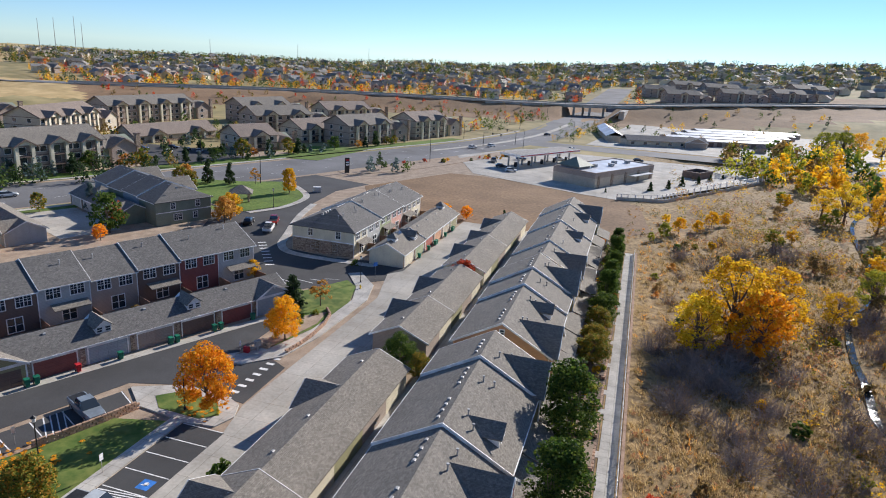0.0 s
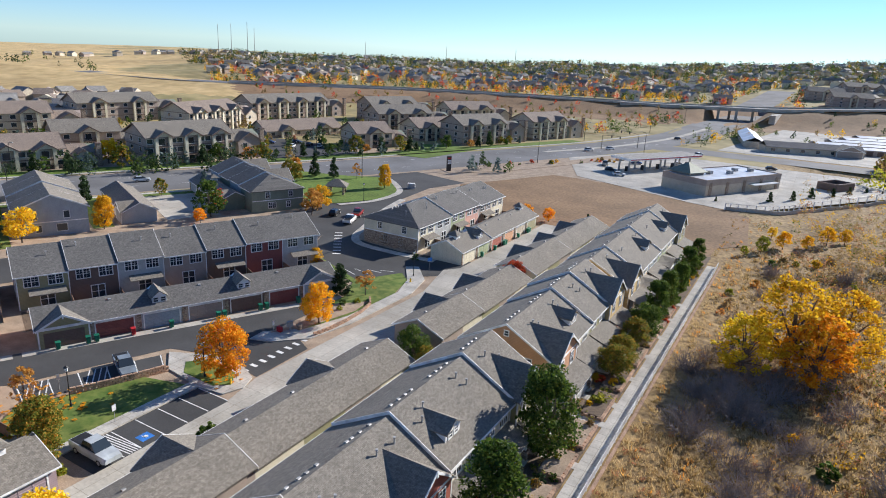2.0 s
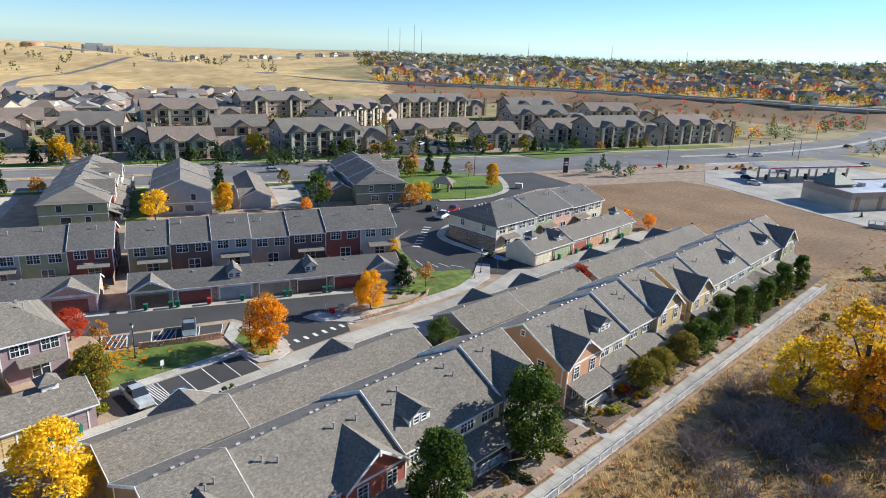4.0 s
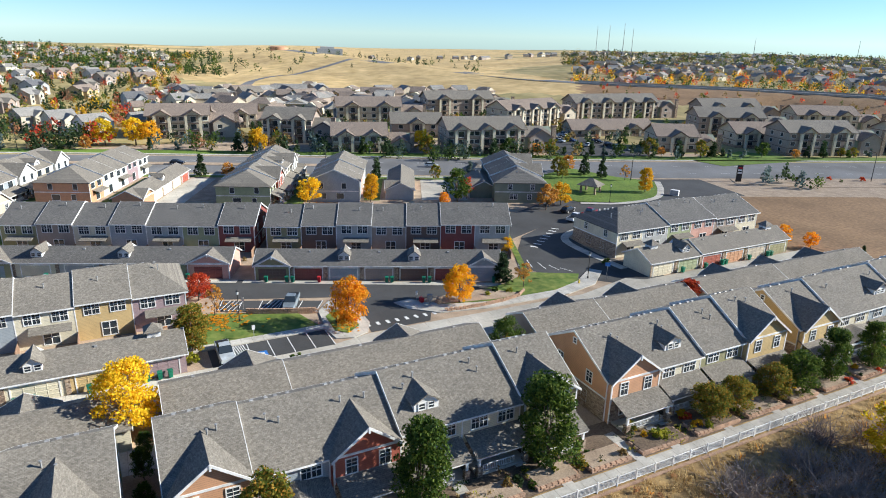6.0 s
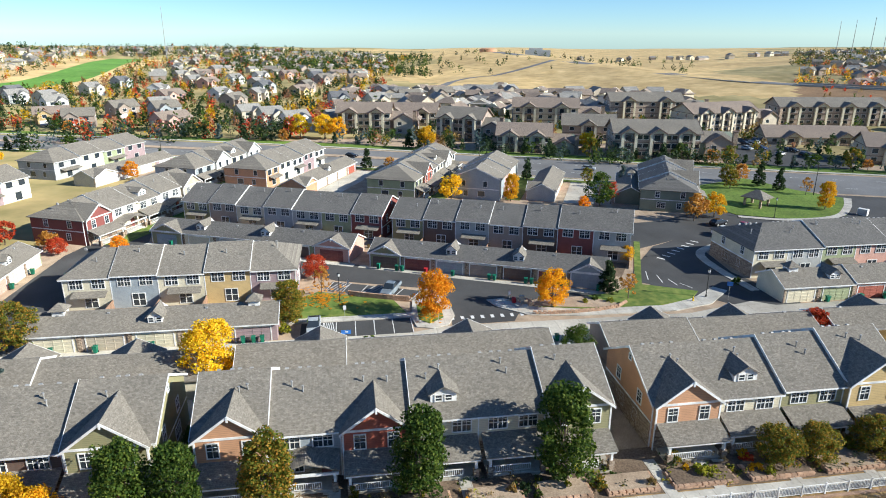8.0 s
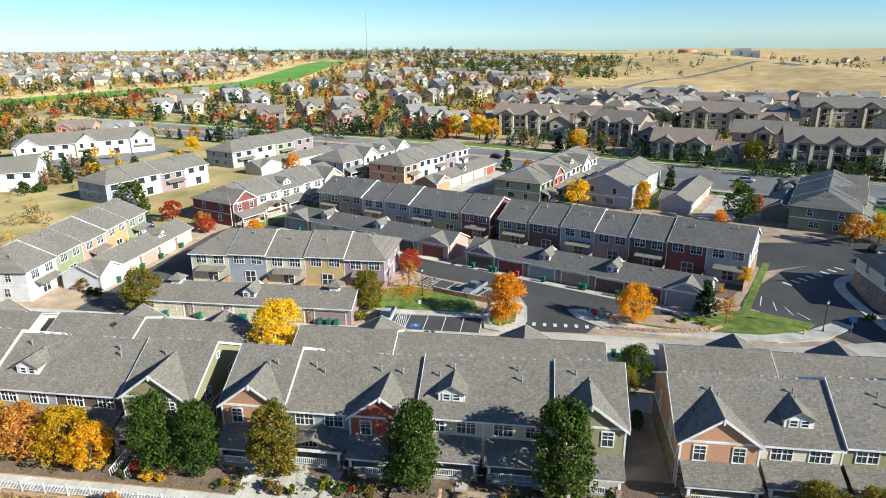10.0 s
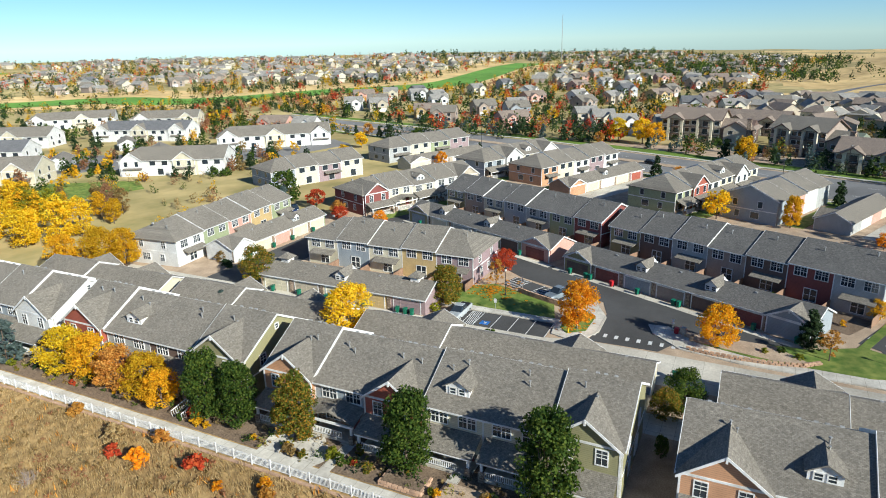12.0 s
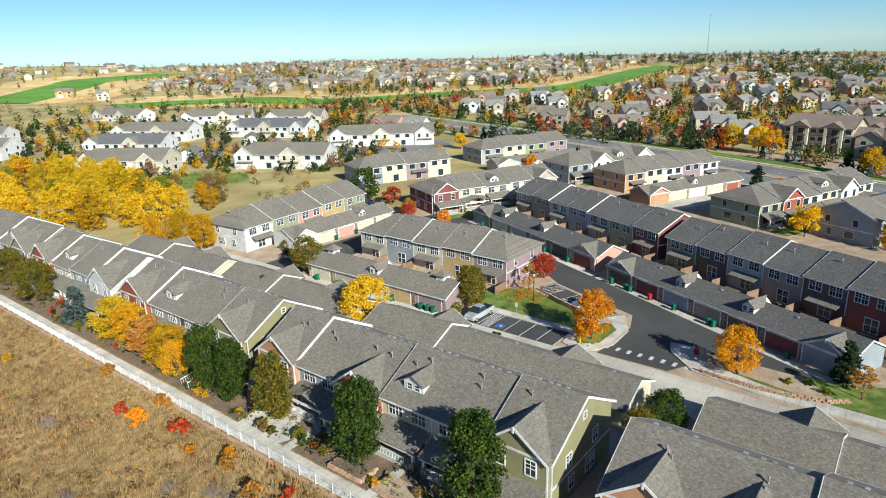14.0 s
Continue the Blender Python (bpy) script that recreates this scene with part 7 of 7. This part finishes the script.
def vehicle(kind, colour, x, y, turn, where):
    key = ("veh", kind, colour)
    m = pose(x, y, height(x, y) + 0.06, 0, 0, turn)
    if key in MESHES:
        return copy_thing(MESHES[key], m)
    ob = thing("pickup_truck" if kind == "pickup" else "car", f"{colour} {'pickup truck' if kind == 'pickup' else 'car'} parked {where}", "car", m, "parked cars")
    bm = bmesh.new()
    if kind == "pickup":
        loft(bm, [(-2.9, 0.92, 0.55, 1.15, 0.9), (-0.9, 0.97, 0.4, 1.18, 0.93), (1.0, 0.97, 0.4, 1.18, 0.93), (2.4, 0.95, 0.45, 1.12, 0.85), (2.85, 0.85, 0.5, 0.98, 0.75)])
        cab = [(-0.85, 0.86, 1.17, 1.25, 0.85), (-0.7, 0.86, 1.17, 1.85, 0.72), (0.6, 0.86, 1.17, 1.87, 0.72), (1.35, 0.86, 1.15, 1.2, 0.82)]
        axles = (-1.8, 1.85)
    else:
        loft(bm, [(-2.2, 0.8, 0.5, 0.95, 0.75), (-1.9, 0.88, 0.35, 1.0, 0.82), (1.2, 0.9, 0.35, 0.98, 0.84), (2.05, 0.86, 0.4, 0.85, 0.75), (2.25, 0.76, 0.45, 0.75, 0.65)])
        cab = [(-2.0, 0.78, 0.98, 1.02, 0.78), (-1.5, 0.8, 0.98, 1.5, 0.66), (0.2, 0.8, 0.97, 1.52, 0.66), (1.15, 0.8, 0.96, 1.0, 0.76)]
        axles = (-1.35, 1.4)
    body = part("body", bm, CAR_PAINT[colour], ob)
    bm = bmesh.new()
    loft(bm, cab)
    part("glasshouse", bm, glass, ob, "dark tinted glass")
    a, b = cab[1], cab[2]
    bm = bmesh.new()
    add_box(bm, a[0] + 0.05, -a[4] + 0.02, a[3] - 0.02, b[0] - 0.05, a[4] - 0.02, a[3] + 0.05)
    bevel_all(bm, 0.03)
    part("cab_roof", bm, CAR_PAINT[colour], ob)
    if kind == "pickup":
        bit("cargo_bed", BLACK, ob, -2.8, -0.8, 1.13, -0.95, 0.8, 1.187)
    for s in (-1, 1):
        bit("headlight", TRIM, ob, axles[1] + (0.72 if kind == "pickup" else 0.62), s * 0.62 - 0.14, 0.72, axles[1] + (0.98 if kind == "pickup" else 0.84), s * 0.62 + 0.14, 0.86)
        for ax in axles:
            bm = bmesh.new()
            add_tube(bm, [(ax, s * 0.98, 0.36), (ax, s * 0.74, 0.36)], [0.36, 0.36], 14)
            wh = part("wheel", bm, RUBBER, ob)
            bm = bmesh.new()
            add_tube(bm, [(ax, s * 0.995, 0.36), (ax, s * 0.98, 0.36)], [0.2, 0.23], 10)
            part("rim", bm, STEEL, wh)
    MESHES[key] = ob
    return ob


vehicle("pickup", "silver", -39.7, 36.3, 0, "in a marked bay")
vehicle("pickup", "slate", -52.7, 48.4, -24, "in an upper bay")
vehicle("pickup", "white", -75.6, 121.8, 112, "on the entrance street")
vehicle("car", "black", -82.6, 124.8, 112, "on the entrance street")
vehicle("pickup", "red", -78.0, 128, 115, "on the entrance street")
vehicle("car", "blue", -84, -30, 40, "behind a terrace")
rs = random.Random(9)
FAR[0] = False
for i in range(26):
    x, y = rs.uniform(-196, -150), rs.uniform(182, 206)
    if i > 13:
        x, y = rs.uniform(-60, 40), rs.uniform(226, 300)
        if y < 262 + (x + 20) * 0.9 and x > -24:
            continue
    vehicle(rs.choice(("car", "car", "pickup")), rs.choice(("white", "silver", "black", "slate", "blue")), x, y, rs.choice((20, 110)) + rs.uniform(-4, 4), "near the buildings")
for k, (x, y) in enumerate(((-66, 300), (-50, 372), (-146, 118), (-72, 288), (-178, 44), (-30, 316), (40, 312))):
    vehicle("car", ("white", "black", "silver")[k % 3], x, y, 65, "on the road")


# ---- bins, lamps, signs, small fixtures ----
def bin_at(x, y, turn, colour="green"):
    key = ("bin", colour)
    m = pose(x, y, 0.06, 0, 0, turn)
    if key in MESHES:
        return copy_thing(MESHES[key], m)
    ob = thing("wheelie_bin", f"{colour} plastic wheeled bin beside a garage door", "bin", m, "wheeled bins")
    mt = BIN if colour == "green" else BIN_RED
    bm = bmesh.new()
    v = add_box(bm, -0.28, -0.32, 0.08, 0.28, 0.32, 1.0)
    for k in range(4):
        v[k].co.x *= 0.78
        v[k].co.y *= 0.78
    bevel_all(bm, 0.03)
    part("body", bm, mt, ob)
    bm = bmesh.new()
    add_box(bm, -0.31, -0.36, 1.0, 0.31, 0.38, 1.07)
    bevel_all(bm, 0.02)
    part("lid", bm, mt, ob)
    for s in (-1, 1):
        bm = bmesh.new()
        add_tube(bm, [(s * 0.3, 0.28, 0.12), (s * 0.24, 0.28, 0.12)], [0.12, 0.12], 10)
        part("wheel", bm, RUBBER, ob)
    MESHES[key] = ob
    return ob


for y in (2.0, 7.6, 13.2, 14.2, 14.9, 20.6, 26.8, 28.2, 29.4):
    bin_at(-36.9, y, 90 + (y * 37 % 20))
for d in (17, 20.5, 21.5, 26, 31, 37.6, 38.5, 44, 45, 50.2, 56.2, -28, -20, -12, -4, 3.5):
    x, y = dn(d, -77.9 - (1.2 if d < 12 else 0))
    bin_at(x, y, 66, "green" if d != 26 else "red")
for y in (118, 124, 128.5, 129.4, 136, 141.5, 142.4):
    bin_at(-38.9, y, 90)
for x, y in ((-50, -14.6), (-57, -14.4), (-63, -14.2), (-70, -13.9)):
    bin_at(x, y, 180)
bin_at(-32.0, 69.0, 90)
bin_at(-31.6, 70.2, 90)


def lamp_at(x, y, h=4.4):
    m = pose(x, y, height(x, y))
    if "lamp" in MESHES:
        return copy_thing(MESHES["lamp"], m)
    ob = thing("street_lamp", "black post-top street lamp beside the paving", "street lamp", m, "street lamps")
    bm = bmesh.new()
    add_tube(bm, [(0, 0, -0.2), (0, 0, 0.5), (0, 0, 0.55), (0, 0, h)], [0.14, 0.14, 0.07, 0.055], 8)
    part("pole", bm, BLACK, ob)
    bm = bmesh.new()
    add_tube(bm, [(0, 0, h), (0, 0, h + 0.45)], [0.13, 0.2], 8)
    part("lantern", bm, TRIM, ob)
    bm = bmesh.new()
    add_tube(bm, [(0, 0, h + 0.45), (0, 0, h + 0.7)], [0.3, 0.03], 8)
    part("cap", bm, BLACK, ob)
    MESHES["lamp"] = ob
    return ob


for x, y in ((-43.7, 52.8), (-50.0, 40.0), (-43.5, 99.5), (-38.3, -4.0), (-86, 141)):
    lamp_at(x, y)


def tall_lamp(x, y, turn, h=9.0):
    m = pose(x, y, height(x, y), 0, 0, turn)
    if "tall" in MESHES:
        return copy_thing(MESHES["tall"], m)
    ob = thing("road_lamp", "tall grey road lamp with a curved arm", "street lamp", m, "road lamps")
    bm = bmesh.new()
    add_tube(bm, [(0, 0, -0.3), (0, 0, h * 0.85), (0.4, 0, h), (2.2, 0, h + 0.25)], [0.13, 0.09, 0.07, 0.05], 8)
    part("pole", bm, BLACK, ob)
    bit("head", STEEL, ob, 1.9, -0.15, h + 0.15, 2.7, 0.15, h + 0.32)
    MESHES["tall"] = ob
    return ob


for p in smooth_line(ROAD, 1)[1:10]:
    tall_lamp(p[0] + 16.5, p[1] - 6, 180)
    tall_lamp(p[0] - 17.5, p[1] + 12, 0)


def sign_at(x, y, turn, mat, label, h=2.1, w=0.45):
    ob = thing("sign", label, "sign", pose(x, y, height(x, y), 0, 0, turn))
    bm = bmesh.new()
    add_tube(bm, [(0, 0, -0.2), (0, 0, h)], [0.03, 0.03], 6)
    part("post", bm, STEEL, ob)
    bit("plate", mat, ob, -w / 2, -0.04, h - 0.7, w / 2, -0.031, h)
    return ob


sign_at(-43.4, 40.8, 90, TRIM, "white parking sign on a steel post", 2.2)
sign_at(-54.6, 41.4, 60, TRIM, "white parking sign on a steel post", 2.0, 0.35)
sign_at(-40.2, 54.6, 90, BIN_RED, "red stop sign on a steel post", 2.3, 0.6)
sign_at(-46.2, 67.0, 90, TRIM, "small white sign on a steel post", 2.0, 0.35)
sign_at(-42.0, 102.5, 60, BLUE, "blue street name sign on a post", 3.2, 0.9)
pyl = thing("price_pylon", "dark petrol station price pylon with plain bars", "sign", pose(-92, 197, 0, 0, 0, 60))
bit("pylon", BLACK, pyl, -0.8, -0.25, -0.2, 0.8, 0.25, 5.2)
for k in range(3):
    bit("bar", (BIN_RED, TRIM, TRIM)[k], pyl, -0.65, -0.262, 4.2 - 0.8 * k, 0.65, -0.252, 4.7 - 0.8 * k)
hy = thing("fire_hydrant", "yellow fire hydrant on the grass", "hydrant", pose(-39.9, 53.4, 0.2))
bm = bmesh.new()
add_tube(bm, [(0, 0, 0), (0, 0, 0.08), (0, 0, 0.1), (0, 0, 0.55), (0, 0, 0.72)], [0.17, 0.17, 0.12, 0.13, 0.04], 10)
part("barrel", bm, YELLOW, hy)
bm = bmesh.new()
add_tube(bm, [(-0.2, 0, 0.42), (0.2, 0, 0.42)], [0.06, 0.06], 8)
part("nozzles", bm, YELLOW, hy)
copy_thing(hy, pose(-42.2, 96.5, 0.17))
mb = thing("mailbox_cluster", "grey pedestal mailbox cluster on the island", "mailbox", pose(-44.6, 68.6, 0.2, 0, 0, 70))
bit("pedestal", STEEL, mb, -0.12, -0.12, 0, 0.12, 0.12, 0.7)
bit("box", STEEL, mb, -0.4, -0.22, 0.7, 0.4, 0.22, 1.5)
for k in range(2):
    bq = thing("stone_bench" if k else "red_newspaper_box", "red metal box on the gravel island" if not k else "brown boulder seat on the gravel", "street furniture", pose(-45.6 + 1.6 * k, 67.6 + 2.2 * k, 0.2))
    bm = bmesh.new()
    add_box(bm, -0.4, -0.3, 0, 0.4, 0.3, 0.8)
    bevel_all(bm, 0.08, 2)
    part("body", bm, BIN_RED if not k else STONE, bq)
dm = thing("bin_enclosure", "dark brown walled bin enclosure in the lot", "enclosure", pose(24, 262, 0.08, 0, 0, 60))
for x0, y0, x1, y1 in ((0, 0, 11, 0.4), (0, 6.6, 11, 7), (0, 0.4, 0.4, 6.6), (10.6, 0.4, 11, 6.6)):
    bit("wall", SIDE["brown"], dm, x0, y0, -0.2, x1, y1, 2.6)
lt = thing("lot_lamp", "tall lamp post in the station lot", "street lamp", pose(38, 272, 0))
bm = bmesh.new()
add_tube(bm, [(0, 0, -0.3), (0, 0, 1.0), (0, 0, 1.02), (0, 0, 8.5)], [0.3, 0.3, 0.1, 0.08], 8)
part("pole", bm, BLACK, lt)
bit("head", BLACK, lt, -0.5, -0.25, 8.5, 0.5, 0.25, 8.75)
for k, (x, y, tn, ln) in enumerate(((-58, 318, 150, 12), (-70, 300, -20, 10))):
    sg = thing("traffic_signal", "traffic signal mast with a long arm", "traffic signal", pose(x, y, 0, 0, 0, tn))
    bm = bmesh.new()
    add_tube(bm, [(0, 0, -0.2), (0, 0, 6.2), (ln * 0.5, 0, 6.7), (ln, 0, 6.8)], [0.16, 0.12, 0.09, 0.06], 8)
    part("mast", bm, BLACK, sg)
    for q in (0.5, 0.95):
        bit("signal_head", BLACK, sg, ln * q - 0.2, -0.2, 5.7, ln * q + 0.2, 0.2, 6.8)
cu = thing("utility_cabinet", "white utility cabinet beside the park path", "cabinet", pose(-86.5, 163, 0.1, 0, 0, 30))
bit("body", TRIM, cu, 0, 0, 0, 2.2, 1.1, 1.5)
bit("door_panel", STEEL, cu, 0.1, -0.03, 0.15, 2.1, -0.003, 1.35)
pv = thing("park_shelter", "small grey-roofed shelter in the park", "shelter", pose(-98, 141, 0.15, 0, 0, 30))
for x in (0, 4):
    for y in (0, 4):
        bit("post", STONE, pv, x - 0.25, y - 0.25, -0.1, x + 0.25, y + 0.25, 2.6)
rf = bmesh.new()
roof_slab(rf, -0.3, 4.3, 4, 2.6, 1.3, 0.7, 1.8, 1.8)
part("roof", rf, ROOF, pv)

# ---- trail fence ----
fence = thing("trail_fence", "long white vinyl fence beside the concrete trail", "fence")
posts = [-72 + 2.42 * i for i in range(89)]
pm = box_mesh("post", TRIM, -0.06, -0.06, -0.2, 0.06, 0.06, 1.2)
fp = grille([(0.06 + 2.3 * i / 15 - 0.012, 0.06 + 2.3 * i / 15 + 0.012) for i in range(16)], [(0.12, 0.2), (1.0, 1.08)], -0.02, 0.02)
fm = mesh_of("panel", fp, TRIM)
for y in posts:
    part("post", pm, None, fence, at=pose(2.55, y, 0))
    part("panel", fm, None, fence, at=pose(2.55, y, 0, 0, 0, 90))

ribbon("trail_wall", ((2.95, -75), (2.95, 30), (2.95, 144)), 0.35, 0.05, BLOCK, "tan block retaining wall below the trail fence", "wall", across=1, own_z=False, thick=1.6, n=40)

# ---- block garden walls ----
blk = []
for k, (l, h) in enumerate(((0.58, 0.26), (0.54, 0.25), (0.62, 0.26))):
    bm = bmesh.new()
    add_box(bm, -l / 2, -0.14, 0, l / 2, 0.14, h)
    bevel_all(bm, 0.025)
    blk.append(mesh_of("block", bm, BLOCK))


def block_wall(line, courses, label):
    """A dry wall of single blocks along a line."""
    ob = thing("garden_wall", label, "garden wall", group="garden walls")
    rw_ = random.Random(int(line[0][0] * 10 + line[0][1] * 7))
    for c in range(courses):
        for p, q in zip(line, line[1:]):
            L = math.hypot(q[0] - p[0], q[1] - p[1])
            n = max(1, int(L / 0.62))
            a = math.degrees(math.atan2(q[1] - p[1], q[0] - p[0]))
            for i in range(n):
                k = (i + 0.5 * (c % 2) + 0.25) / n
                if k > 1:
                    continue
                part("block", blk[rw_.randrange(3)], None, ob, at=pose(p[0] + (q[0] - p[0]) * k, p[1] + (q[1] - p[1]) * k, 0.26 * c - 0.08, 0, 0, a + rw_.uniform(-2, 2)))


rs = random.Random(17)
y = -6.0
while y < 146:
    w = rs.uniform(4.2, 6.4)
    if 18 < y < 112 and not (29 < y < 39) and not 26 < y + w / 2 < 38:
        block_wall(((-2.4, y), (0.0, y), (0.0, y + w), (-2.4, y + w)), 2, "tan concrete block garden wall beside the trail")
        bm = bmesh.new()
        add_box(bm, -2.4, y + 0.1, -0.1, -0.12, y + w - 0.1, 0.48)
        tagged(new("planting_bed", mesh_of("planting_bed", bm, MULCH if rs.random() < 0.5 else GRAVEL)), "raised planting bed behind the block wall", "bed", kind="structure")
    y += w + 1.7
block_wall(((-40.9, 69.5), (-40.4, 72.5), (-40.3, 76), (-40.6, 80), (-41.4, 83.5), (-43, 85.5)), 3, "curved tan block wall on the gravel island")
block_wall(((-48.6, 51.3), (-49.8, 47.6), (-51.2, 44.0), (-52.4, 41.5)), 4, "grey block wall above the sloping lawn")
for y in (31.5, 39.5, 52.0, 61.8, 71.0, 76, 84, 92, 100, 108, 116):
    bm = bmesh.new()
    add_box(bm, -4.6, y - 0.6, -0.1, 0.5, y + 0.6, 0.05)
    tagged(new("front_path", mesh_of("front_path", bm, WALK)), "concrete path from porch to trail", "pavement", kind="structure")
st = thing("stair_rails", "white stair rails down to the trail", "railing")
for y in (17.4, 19.0):
    rl = grille([(0.3 * i - 0.02, 0.3 * i + 0.02) for i in range(13)], [(0.1, 0.18), (0.95, 1.05)], -0.03, 0.03)
    part("rail", rl, TRIM, st, at=pose(-4.2, y, 0.3, 0, 8, 0))
